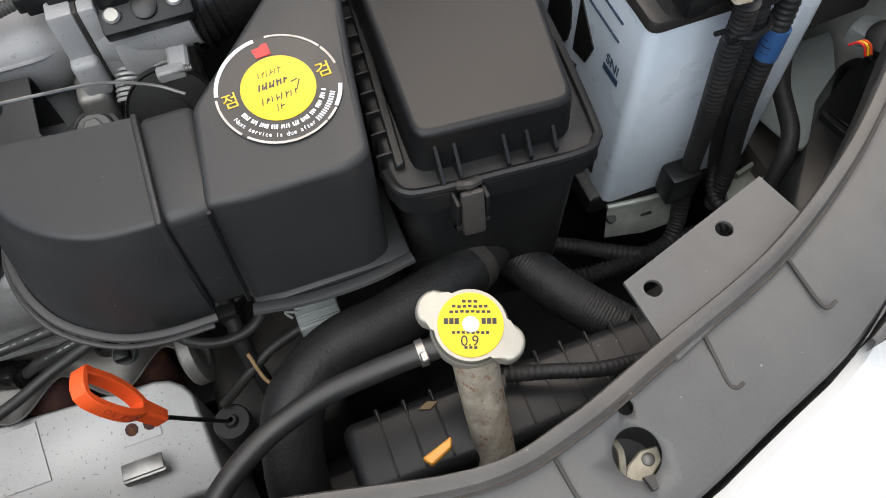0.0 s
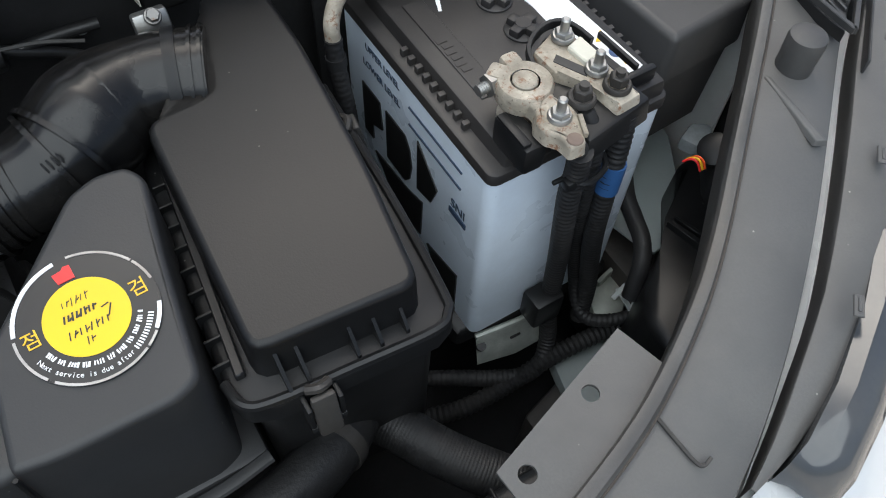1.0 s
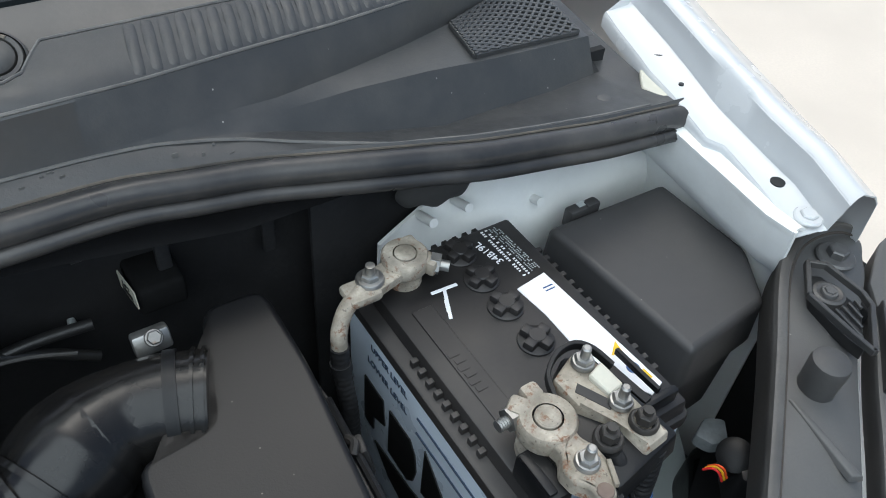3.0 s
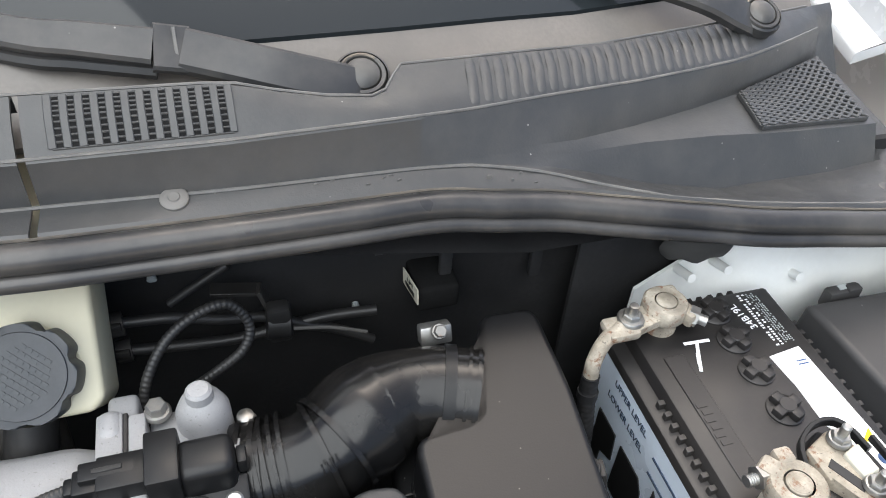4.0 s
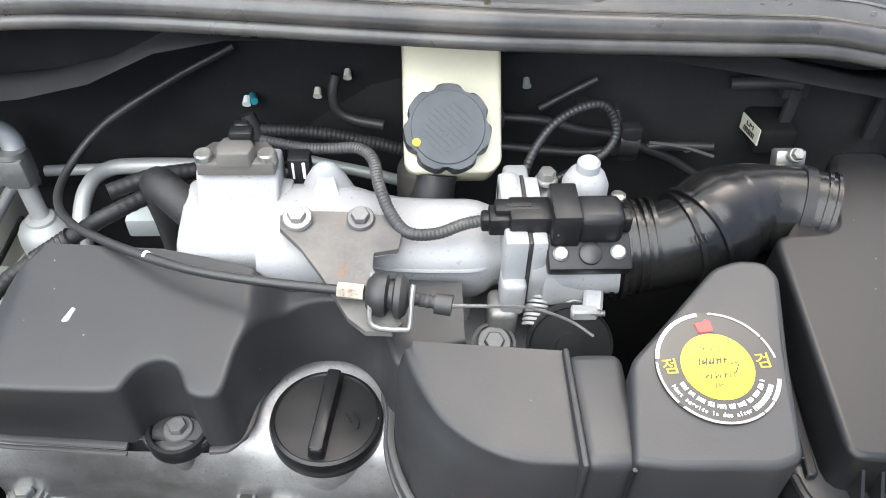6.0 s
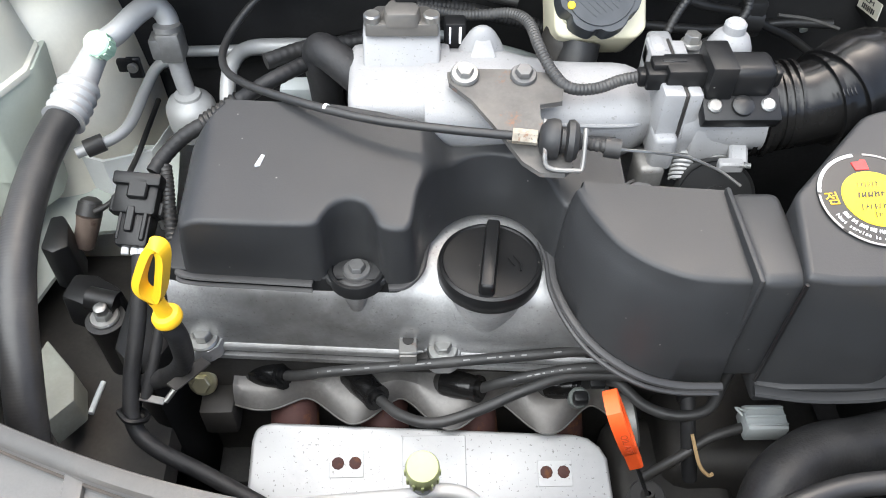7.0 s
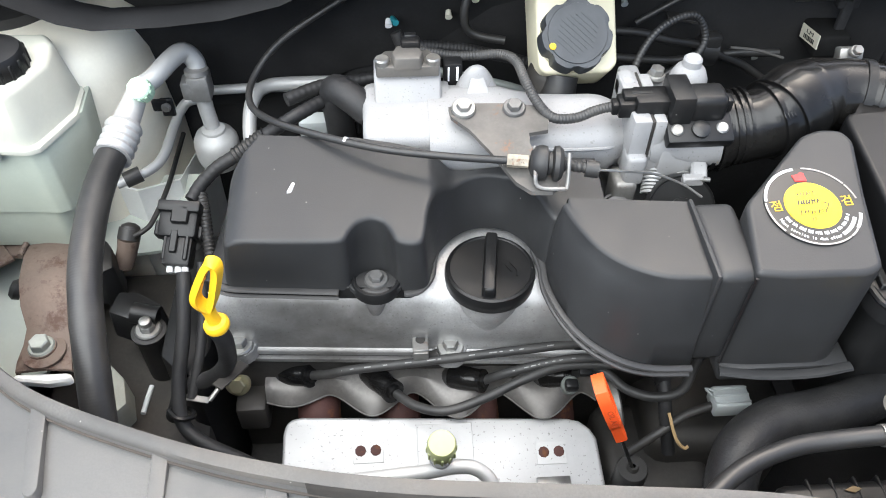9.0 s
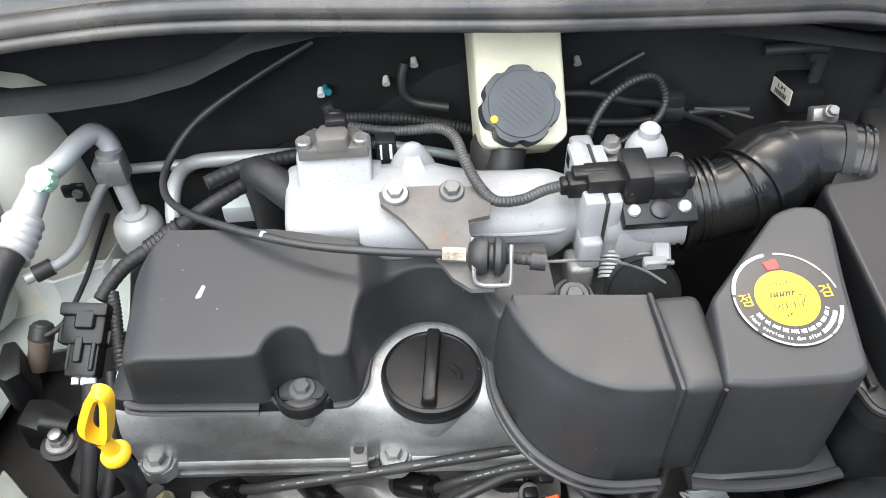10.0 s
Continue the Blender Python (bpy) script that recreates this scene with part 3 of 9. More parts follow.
# ---- cowl ----
DUSTY = mat("dusty_clip", (0.125, 0.122, 0.116), 0.6, var=0.2, dust=0.4)
cowl = thing("cowl_cover", (MID, 0.62, 0.98), "weathered grey plastic cowl with vent grilles below the windscreen", "car cowl")
COWL_X = {  # x: foot, step foot, step top, step back, riser top as (y, z)
    0.2045: ((0.612, 0.992), (0.6121, 0.9925), (0.6122, 0.993), (0.6123, 0.9935), (0.614, 1.020)),
    0.31: ((0.608, 0.990), (0.6082, 0.9905), (0.6084, 0.991), (0.6086, 0.9915), (0.612, 1.019)),
    0.43: ((0.614, 0.983), (0.6142, 0.9835), (0.6145, 0.984), (0.615, 0.985), (0.622, 1.014)),
    0.465: ((0.613, 0.980), (0.6135, 0.982), (0.614, 0.983), (0.615, 0.985), (0.629, 1.010)),
    0.51: ((0.610, 0.970), (0.617, 0.970), (0.623, 0.975), (0.629, 0.978), (0.641, 1.005)),
    0.547: ((0.600, 0.961), (0.621, 0.956), (0.630, 0.966), (0.637, 0.972), (0.650, 1.001)),
    0.60: ((0.583, 0.953), (0.618, 0.939), (0.634, 0.964), (0.651, 0.9675), (0.661, 0.996)),
    0.66: ((0.575, 0.944), (0.610, 0.930), (0.634, 0.9615), (0.668, 0.964), (0.676, 0.991)),
    0.71: ((0.570, 0.938), (0.615, 0.926), (0.633, 0.9575), (0.685, 0.961), (0.690, 0.987)),
    0.77: ((0.566, 0.931), (0.620, 0.921), (0.638, 0.9505), (0.710, 0.956), (0.716, 0.982)),
    0.822: ((0.564, 0.926), (0.630, 0.916), (0.645, 0.9435), (0.737, 0.952), (0.742, 0.977)),
    0.830: ((0.564, 0.925), (0.632, 0.915), (0.650, 0.926), (0.740, 0.944), (0.752, 0.975)),
    0.855: ((0.562, 0.921), (0.60, 0.917), (0.65, 0.923), (0.735, 0.934), (0.760, 0.965)),
}
SEAL = [(-0.45, 0.640, 0.930), (-0.30, 0.632, 0.952), (-0.20, 0.626, 0.9645), (-0.15, 0.623, 0.9715), (-0.10, 0.616, 0.9775), (-0.05, 0.608, 0.9820), (0.0, 0.600, 0.9845), (0.06, 0.591, 0.9855), (0.12, 0.584, 0.9855), (0.2, 0.579, 0.9835),
        (0.28, 0.583, 0.9780), (0.36, 0.5875, 0.9735), (0.43, 0.592, 0.9690), (0.51, 0.587, 0.9585), (0.58, 0.573, 0.950), (0.66, 0.558, 0.940), (0.76, 0.551, 0.926), (0.845, 0.551, 0.915)]
SEAL_Y = [(x, y) for x, y, z in SEAL]
SEAL_Z = [(x, z) for x, y, z in SEAL]
COWL_L = {}  # the plainer left half follows the seal
for x in (-0.45, -0.30, -0.20, -0.15, -0.10, -0.05, 0.0, 0.06, 0.12, 0.2):
    dy, dz = interp(SEAL_Y, x) - 0.579, interp(SEAL_Z, x) - 0.9835
    COWL_L[x] = tuple((y + dy * (0.75 if k < 4 else 0.6), z + dz * 0.6) for k, (y, z) in enumerate(COWL_X[0.2045]))


def both(k, c):
    """Height or depth of one line of the cowl along its whole width."""
    return [(x, COWL_L[x][k][c]) for x in sorted(COWL_L)] + [(x, COWL_X[x][k][c]) for x in sorted(COWL_X)]


def cowl_rows(side):
    rows = []
    table = COWL_X if side > 0 else COWL_L
    keys = sorted(table)
    for x in sorted(keys + [] if side < 0 else keys + [0.25, 0.285, 0.330, 0.344, 0.358, 0.372, 0.386, 0.40, 0.405, 0.410, 0.414, 0.418, 0.422, 0.4255]):
        k = max(i for i, q in enumerate(keys[:-1]) if q <= x)
        f = (x - keys[k]) / (keys[k + 1] - keys[k])
        pts = [tuple(a + (b - a) * f for a, b in zip(p, q)) for p, q in zip(table[keys[k]], table[keys[k + 1]])]
        prof = [(interp(SEAL_Y, x) + 0.004, interp(SEAL_Z, x) + 0.004), (interp(SEAL_Y, x) + 0.010, interp(SEAL_Z, x) + 0.009), *pts]
        top = prof[-1]
        by, bz = interp(BACK_Y, x), interp(BACK_Z, x)
        prof += [(top[0] + 0.003, top[1] + 0.003), ((top[0] + by) / 2, (top[1] + bz) / 2 + 0.003), (by, bz), (by + 0.004, bz - 0.002), (by + 0.005, bz - 0.012)]
        rows.append([(x, y, z) for y, z in prof])
    return rows


part("cowl_panel", loft(cowl_rows(1), 0.003, towards=(0, 0.5, -0.8)), COWL, cowl, sharp=30)
part("cowl_panel", loft(cowl_rows(-1), 0.003, towards=(0, 0.5, -0.8)), COWL, cowl, sharp=30)


def cowl_deck(x, f):
    """A point of the grille deck, f from its front edge to its back."""
    a = Vector((x, interp(both(4, 0), x) + 0.003, interp(both(4, 1), x) + 0.003))
    b = Vector((x, interp(BACK_Y, x), interp(BACK_Z, x)))
    p = a.lerp(b, f)
    p.z += 0.003 * (1 - abs(2 * f - 1))
    return p


def bar_between(a, b, w, h):
    """A thin flat bar from a to b, w wide and h high."""
    a, b = Vector(a), Vector(b)
    m = frame_to(a, b)
    q = m.to_quaternion()
    up = q.inverted() @ Vector((0, 0, 1))
    turn = math.atan2(up.x, up.y)
    return box((0, 0, 0), (w, h, (b - a).length), 0.0004, 1, m=m @ Matrix.Rotation(-turn, 4, "Z") @ T(0, 0, (b - a).length / 2))


# near-black colour holds the shade of the vent openings and the control box
SHADE_DARK = mat("painted_shade", (0.014, 0.014, 0.014), 0.95, var=0.3, bump=0.0, spec=0.05)
EDGE = mat("worn_lit_cowl_edge", (0.115, 0.113, 0.108), 0.45, var=0.3, scale=60, dust=0.3, bump=0.2, fine=500)


def grille(x0, x1, n, cross, f0=0.06, f1=0.94, w=0.0045):
    # opaque sheet on the deck; its near-black colour is the openings' shade
    g = part("vent_shade_sheet", loft([[cowl_deck(x0 + (x1 - x0) * i / 12, f) + Vector((0, 0, 0.0004)) for i in range(13)] for f in (f0, 0.5, f1)], 0.0003), SHADE_DARK, cowl)
    for i in range(n + 1):
        x = x0 + (x1 - x0) * i / n
        part("slat", ribbon([cowl_deck(x, f) + Vector((0, 0, 0.0007)) for f in (f0, 0.3, 0.5, 0.7, f1)], w, 0.0016, 1), COWL, g)
    for k in range(cross + 1):
        f = f0 + (f1 - f0) * k / cross
        part("crossbar", ribbon([cowl_deck(x0 + (x1 - x0) * i / 8, f) + Vector((0, 0, 0.0003)) for i in range(9)], 0.0013, 0.0010, 1), COWL, g)


grille(-0.10, 0.190, 36, 9)
grille(0.219, 0.315, 12, 9)
# moulded edges of the cowl, coloured lighter for wear and for caught light
EX = [-0.40 + 0.02 * i for i in range(62)]
TOP_Y, TOP_Z, FOOT_Y, FOOT_Z = both(4, 0), both(4, 1), both(0, 0), both(0, 1)
part("edge_bead", tube([(x, interp(TOP_Y, x) + 0.0018, interp(TOP_Z, x) + 0.0018) for x in EX], 0.0011, 6, 2), EDGE, cowl)
part("edge_bead", tube([(x, interp(FOOT_Y, x) - 0.0004, interp(FOOT_Z, x) + 0.0002) for x in EX], 0.0012, 6, 2), EDGE, cowl)
part("edge_bead", tube([(x, interp(BACK_Y, x) + 0.0015, interp(BACK_Z, x) + 0.0002) for x in sorted(EX + [0.372, 0.405, 0.410, 0.414, 0.418, 0.422, 0.425])], 0.0010, 6, 1), EDGE, cowl)
# raised ribs of the closed part of the cowl
for i in range(25):
    x = 0.466 + 0.0105 * i
    sl = 0.008
    part("rib", tube([cowl_deck(x + sl * f, f) + Vector((0, 0, o)) for f, o in ((0.03, -0.0012), (0.06, -0.0004), (0.25, -0.0003), (0.5, -0.0003), (0.75, -0.0003), (0.94, -0.0004), (0.97, -0.0012))], 0.0036, 8, 2, flat=0.26), COWL, cowl)


def corner_mesh(u, v):
    """A point of the corner air inlet, over its four corners."""
    a, b, c, d = Vector((0.702, 0.6375, 0.9600)), Vector((0.813, 0.6485, 0.9470)), Vector((0.822, 0.732, 0.9540)), Vector((0.708, 0.680, 0.9630))
    return (a.lerp(b, u)).lerp(d.lerp(c, u), v)


# black sheet below the mesh, its colour in place of shaded depth
inlet = part("inlet_shade_sheet", loft([[corner_mesh(u / 4, v / 4) + Vector((0, 0, 0.0017)) for u in range(5)] for v in range(5)], 0.003), LABEL_SHADE_K, cowl)
for i in range(-10, 11):
    for flip in (0, 1):
        pts = []
        for k in range(11):
            v = k / 10
            u = i / 10 + v
            if -0.001 <= u <= 1.001:
                pts.append(corner_mesh(1 - u if flip else u, v) + Vector((0, 0, 0.0025 + 0.0003 * flip)))
        if len(pts) > 1:
            part("mesh_bar", ribbon(pts, 0.0026, 0.0016, 1), COWL, inlet)
RIM = [corner_mesh(a, b) + Vector((0, 0, 0.0004)) for a, b in ((0, 0), (1, 0), (1, 1), (0, 1))]
part("inlet_rim", join(*[ribbon([RIM[i - 1], RIM[i - 1].lerp(RIM[i], 0.5) + Vector((0, 0, 0.0004)), RIM[i]], 0.0030, 0.0036, 3) for i in range(4)]), COWL, inlet)

for x in (0.131, 0.276):
    y, z = interp(SEAL_Y, x) + 0.022, interp(SEAL_Z, x) + 0.0135
    part("clip", lathe([(0, 0.0014), (0.003, 0.0018), (0.0036, 0.0010), (0.0072, 0.0008), (0.0082, 0.0), (0.0084, -0.004)], 20, T(x, y, z) @ Matrix.Rotation(radians(16), 4, "X")), DUSTY, cowl, "dusty plastic push clip")
for x, y, z in ((0.795, 0.588, 0.9235), (0.848, 0.672, 0.924)):
    part("clip", lathe([(0, 0.002), (0.003, 0.003), (0.006, 0.002), (0.0065, -0.002)], 18, T(x, y, z)), COWL, cowl)
part("end_clip", box((0.836, 0.562, 0.919), (0.014, 0.012, 0.006), 0.002), COWL, cowl)
part("torn_tab", prism([(0.838, 0.590), (0.856, 0.612), (0.862, 0.604), (0.850, 0.572), (0.842, 0.572)], 0.918, 0.9215, 0.001, 1), PALE, cowl, "pale chipped end of the cowl")

# rubber seal along the cowl's front edge
seal_line = [(x, interp(SEAL_Y, x), interp(SEAL_Z, x)) for x in (-0.44, -0.36, -0.26, -0.17, -0.10, -0.03, 0.05, 0.12, 0.2, 0.26, 0.31, 0.37, 0.43, 0.47, 0.51, 0.545, 0.58, 0.62, 0.66, 0.71, 0.76, 0.80, 0.845)]
seal = thing("hood_seal", (MID, 0.577, 0.98), "black rubber hood seal along the cowl edge", "rubber seal")
part("bulb", tube(seal_line, 0.0090, 16, 4), SEAL_RUBBER, seal)
part("lower_lip", tube([(x, y - 0.0085, z - 0.0095) for x, y, z in seal_line], 0.0052, 10, 4), SEAL_RUBBER, seal)
part("dirt_line", tube([(x, y + 0.0075, z + 0.0070) for x, y, z in seal_line], 0.0010, 6, 4), mat("tan_dirt", (0.12, 0.105, 0.085), 0.9, var=0.4, scale=30, dust=1.0, dust_col=(0.03, 0.03, 0.03)), seal, "brown dirt caught behind the seal")

random.seed(31)
for k in range(34):
    x = random.uniform(0.30, 0.80) if k % 3 else random.uniform(-0.2, 0.30)
    y, z = interp(FOOT_Y, x) - random.uniform(0.001, 0.012), interp(FOOT_Z, x)
    part("paint_fleck", prism([(x, y), (x + random.uniform(0.0015, 0.004), y + random.uniform(-0.0005, 0.0005)), (x + 0.0012, y + random.uniform(0.0005, 0.0011))], z - 0.006, z + 0.0006 - (interp(FOOT_Y, x) - y) * 0.28, 0), DUSTY, cowl)

# ---- wipers ----
ARM = mat("satin_black_steel", (0.032, 0.0325, 0.0335), 0.42, var=0.08, dust=0.2, specks=0.5, bump=0.05)
WORN = mat("worn_brass_edge", (0.13, 0.11, 0.085), 0.4, 0.5, var=0.2, dust=0.3)
TILT_UP = (0.1, -0.62, 0.78)


def wiper(px, py, pz, pts, blade):
    w = thing("wiper_arm", (px, py, pz), "black wiper arm lying on the windscreen foot", "wiper", "wiper arms")
    m = T(px, py - 0.003, pz + 0.009) @ Matrix.Rotation(radians(28), 4, "X")
    part("pivot_cap", lathe([(0, 0.0075), (0.005, 0.0072), (0.009, 0.0060), (0.0112, 0.0042), (0.0118, 0.0015), (0.0118, -0.014)], 28, m), mat("cap_plastic", (0.05, 0.049, 0.047), 0.4, var=0.1, dust=0.3), w, "domed pivot cap")
    part("cap_rim", lathe([(0.0118, 0.001), (0.0126, 0.0040), (0.0150, 0.0042), (0.0160, 0.0025), (0.0165, -0.002), (0.018, -0.016)], 28, m), ARM, w)
    part("worn_edge", tube([m @ Vector((0.0138 * math.cos(a), 0.0138 * math.sin(a), 0.0040)) for a in (radians(q) for q in range(45, 166, 15))], 0.0011, 6, 2), WORN, w, "worn brass-coloured rim")
    part("knuckle", lathe([(0.0165, -0.016), (0.019, -0.002), (0.018, 0.002), (0.0165, 0.003)], 32, m), ARM, w)
    part("arm", ribbon(pts, (0.028, 0.027), 0.009, 6, TILT_UP), ARM, w)
    a = Vector(pts[-1])
    b = Vector(blade[0])
    part("joint", ribbon([a.lerp(b, -0.25), a.lerp(b, 0.4), b], 0.0295, 0.006, 3, TILT_UP), ARM, w)
    part("joint_pin", ribbon([a.lerp(b, 0.2) + Vector((0, 0.006, 0.011)), a.lerp(b, 0.2) + Vector((0, -0.008, -0.006))], 0.0022, 0.003, 2, (0.1, -0.6, 0.8)), DUSTY, w)
    part("rod", ribbon([b, *blade[1:]], (0.023, 0.016), 0.007, 5, TILT_UP), ARM, w)
    part("blade", tube([Vector(q) + Vector((0, -0.004, -0.014)) for q in blade], 0.005, 8, 5), RUBBER, w)
    return w


wiper(0.400, 0.671, 1.012, [(0.402, 0.668, 1.012), (0.388, 0.659, 1.021), (0.350, 0.660, 1.034), (0.317, 0.668, 1.042), (0.293, 0.673, 1.048)], [(0.277, 0.672, 1.052), (0.236, 0.678, 1.058), (0.190, 0.692, 1.062), (0.05, 0.77, 1.075), (-0.2, 0.86, 1.10)])
wiper(0.740, 0.728, 0.998, [(0.732, 0.725, 1.003), (0.715, 0.723, 1.012), (0.69, 0.728, 1.024), (0.655, 0.740, 1.034), (0.63, 0.748, 1.038)], [(0.61, 0.754, 1.041), (0.52, 0.785, 1.055), (0.3, 0.86, 1.10)])

# ---- radiator support cover at the nose ----
support = thing("radiator_support_cover", (MID, 0.14, 0.83), "grey weathered plastic cover over the radiator support", "car trim")


def support_point(i, f):
    a, b = RE[i], FR[i]
    p = a.lerp(b, f)
    return p


DROP = [(-0.14, 0.002), (-0.05, 0.007), (0.30, 0.009), (0.42, 0.004), (0.9, 0.003)]  # how far the panel lies below its rear bead
rows = []
for f, dz, k in ((0.0, -0.030, 0), (0.0, -0.012, 0), (0.0, 0.001, 0), (0.02, 0.0050, 0), (0.06, 0.0060, 0), (0.125, 0.0052, 0), (0.145, 0.003, 0.1), (0.16, 0.001, 1), (0.175, -0.0005, 1), (0.35, 0.001, 1), (0.6, 0.001, 1), (0.85, -0.001, 1), (0.97, -0.004, 1), (1.0, -0.010, 1), (1.0, -0.03, 1)):
    rows.append([support_point(i, f) + Vector((0, 0, dz - k * interp(DROP, RE[i].x))) for i in range(len(RE))])


def bored(ob, holes, depth=0.03):
    """Cuts round holes (x, y, z, radius) down through a sheet."""
    bm = join(*[lathe([(0, -depth), (r, -depth), (r, depth), (0, depth)], 36, T(x, y, z)) for x, y, z, r in holes])
    cutter = to_object("cutter", bm, GREY_PLASTIC)
    mod = ob.modifiers.new("bore", "BOOLEAN")
    mod.operation, mod.object, mod.solver = "DIFFERENCE", cutter, "EXACT"
    me = bpy.data.meshes.new_from_object(ob.evaluated_get(bpy.context.evaluated_depsgraph_get()))
    ob.modifiers.clear()
    ob.data = me
    bpy.data.objects.remove(cutter)


panel = part("top_panel", loft(rows[6:], 0.002), GREY_PLASTIC, support)
part("rear_bead", loft(rows[:7], 0.002), mat("grimy_bead_plastic", (0.074, 0.071, 0.067), 0.5, var=0.35, scale=25, dust=0.6, dust_col=(0.10, 0.085, 0.07), specks=0.4, bump=0.14, fine=700), support, "grimy rounded rear bead")
lo, hi = [min(range(len(RE)), key=lambda i: abs(RE[i].x - x)) for x in (-0.045, 0.33)]
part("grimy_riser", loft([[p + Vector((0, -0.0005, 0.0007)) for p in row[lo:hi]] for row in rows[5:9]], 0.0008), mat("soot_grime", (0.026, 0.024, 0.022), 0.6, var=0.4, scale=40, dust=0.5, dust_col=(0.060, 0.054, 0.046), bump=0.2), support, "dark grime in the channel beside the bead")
bored(panel, ((0.4304, 0.1404, 0.82, 0.0128), (0.4345, 0.1630, 0.82, 0.0044)))
# outer strip between the cover and the bumper
rows = []
STRIP = [(0.570, 0.002), (0.60, 0.013), (0.64, 0.024), (0.70, 0.035), (0.75, 0.046), (0.83, 0.062), (0.90, 0.09), (0.95, 0.11)]
GAP = [(0.57, 0.003), (0.63, 0.006), (0.67, 0.009), (0.76, 0.010), (0.95, 0.008)]
OUT = [p for p in FR if 0.570 < p.x < 0.858] + [Vector((0.872, 0.3830, 0.876)), Vector((0.895, 0.3950, 0.877)), Vector((0.913, 0.4040, 0.878)), Vector((0.946, 0.4090, 0.878)), Vector((0.985, 0.4050, 0.876))]
for k, h in ((0.0, -0.028), (0.0, -0.0060), (0.01, -0.0050), (0.04, -0.0045), (0.5, -0.005), (0.92, -0.007), (0.97, -0.008), (1.0, -0.011), (1.0, -0.030)):
    rows.append([p + Vector((0.64, -0.77, 0)) * (interp(GAP, p.x) + k * interp(STRIP, p.x)) + Vector((0, 0, h)) for p in OUT])
part("outer_strip", loft(rows, 0.002), GREY_PLASTIC, support, "outer trim strip beside a dark gap")

for x, y in ((0.850, 0.327), (0.762, 0.2555), (0.6765, 0.1915)):
    part("strip_slot", join(box((0, 0, 0), (0.006, 0.014, 0.0016), 0.0005, 1, m=T(x, y, 0.8675 - 0.11 * max(0.0, 0.76 - x)) @ Matrix.Rotation(radians(-48), 4, "Z")), box((0.0005, 0, 0.0006), (0.0022, 0.009, 0.0016), 0.0003, 1, m=T(x, y, 0.8675 - 0.11 * max(0.0, 0.76 - x)) @ Matrix.Rotation(radians(-48), 4, "Z"))), GREY_PLASTIC, support)


def near(x, line):
    return min(range(len(line)), key=lambda i: abs(line[i].x - x))


def panel_z(x, y):
    i = near(x, RE)
    f = (RE[i].y - y) / max(1e-6, RE[i].y - FR[i].y)
    return support_point(i, min(1, max(0, f))).z - interp(DROP, x) + 0.001


def rib_on_support(xr, xe, ye, w, name="rib"):
    a = RE[near(xr, RE)] + Vector((0, -0.008, 0.0024))
    i = near(xr, RE)
    e = Vector((xe, ye, 0.0))
    f = min(1.0, (a.xy - e.xy).length / (RE[i] - FR[i]).length)
    e.z = support_point(i, f).z + 0.0014 - interp(DROP, xr)
    a.z -= interp(DROP, xr)
    d = (e - a).normalized()
    n = Vector((-d.y, d.x, 0)).normalized() * w
    rim = [a + n, e + n] + [e + n * math.cos(q) + d * w * math.sin(q) for q in (0.4, 0.8, 1.2, 1.57, 1.95, 2.35, 2.75)] + [e - n, a - n]
    part(name, prism([(p.x, p.y) for p in rim], lambda x, y: panel_z(x, y) - 0.006, 0, 0.0009, 2, 0.0006, tilt=lambda x, y: panel_z(x, y) + 0.0024), GREY_PLASTIC, support)


for xr, xe, ye, w in ((-0.203, -0.203, 0.213, 0.0055), (-0.125, -0.126, 0.176, 0.0055), (-0.056, -0.052, 0.140, 0.007)):
    rib_on_support(xr, xe, ye, w)
# hooked creases of the outer end
for xr, xe, ye in ((0.560, 0.557, 0.172), (0.491, 0.491, 0.152), (0.394, 0.394, 0.125)):
    a = RE[near(xr, RE)] + Vector((0, -0.012, 0))
    hookline = [(a.x, a.y), (a.x * 0.5 + xe * 0.5, a.y * 0.5 + ye * 0.5), (xe, ye + 0.004), (xe + 0.003, ye), (xe + 0.008, ye + 0.001)]
    part("crease", ribbon([(x, y, panel_z(x, y) + 0.0012) for x, y in hookline], 0.0020, 0.0016, 5), DEEP, support)
groove = [support_point(i, 0.152) + Vector((0, 0, 0.0012 - interp(DROP, RE[i].x) * 0.6)) for i in range(0, len(RE), 2)]
part("dirt_groove", ribbon(groove, 0.0030, 0.0014, 2), mat("brown_grime", (0.060, 0.050, 0.042), 0.8, var=0.3, scale=60), support, "brown dirt along the bead")

# raised fields of the middle
def field(poly, h):
    return prism(poly, lambda x, y: panel_z(x, y) - 0.010, 0, 0.0025, 2, 0.002, tilt=lambda x, y: panel_z(x, y) + h)


part("raised_field", field([(-0.042, 0.187), (0.008, 0.179), (0.000, 0.120), (-0.040, 0.132)], 0.006), GREY_PLASTIC, support)
part("raised_field", field([(0.061, 0.1735), (0.11, 0.1715), (0.16, 0.170), (0.246, 0.1625), (0.25, 0.108), (0.061, 0.110)], 0.003), GREY_PLASTIC, support)
bead = [(0.078, 0.120), (0.076, 0.158), (0.080, 0.1615), (0.116, 0.1595), (0.121, 0.162), (0.124, 0.169), (0.136, 0.1745), (0.148, 0.168), (0.152, 0.160), (0.158, 0.1565), (0.228, 0.1515), (0.232, 0.148), (0.234, 0.118)]
part("panel_bead", tube([(x, y, panel_z(x, y) + 0.003) for x, y in bead], 0.0014, 8, 4), GREY_PLASTIC, support)
part("seam", tube([(0.185, y, panel_z(0.185, y) + 0.003) for y in (0.167, 0.16, 0.1545)], 0.0005, 6, 2), DEEP, support)
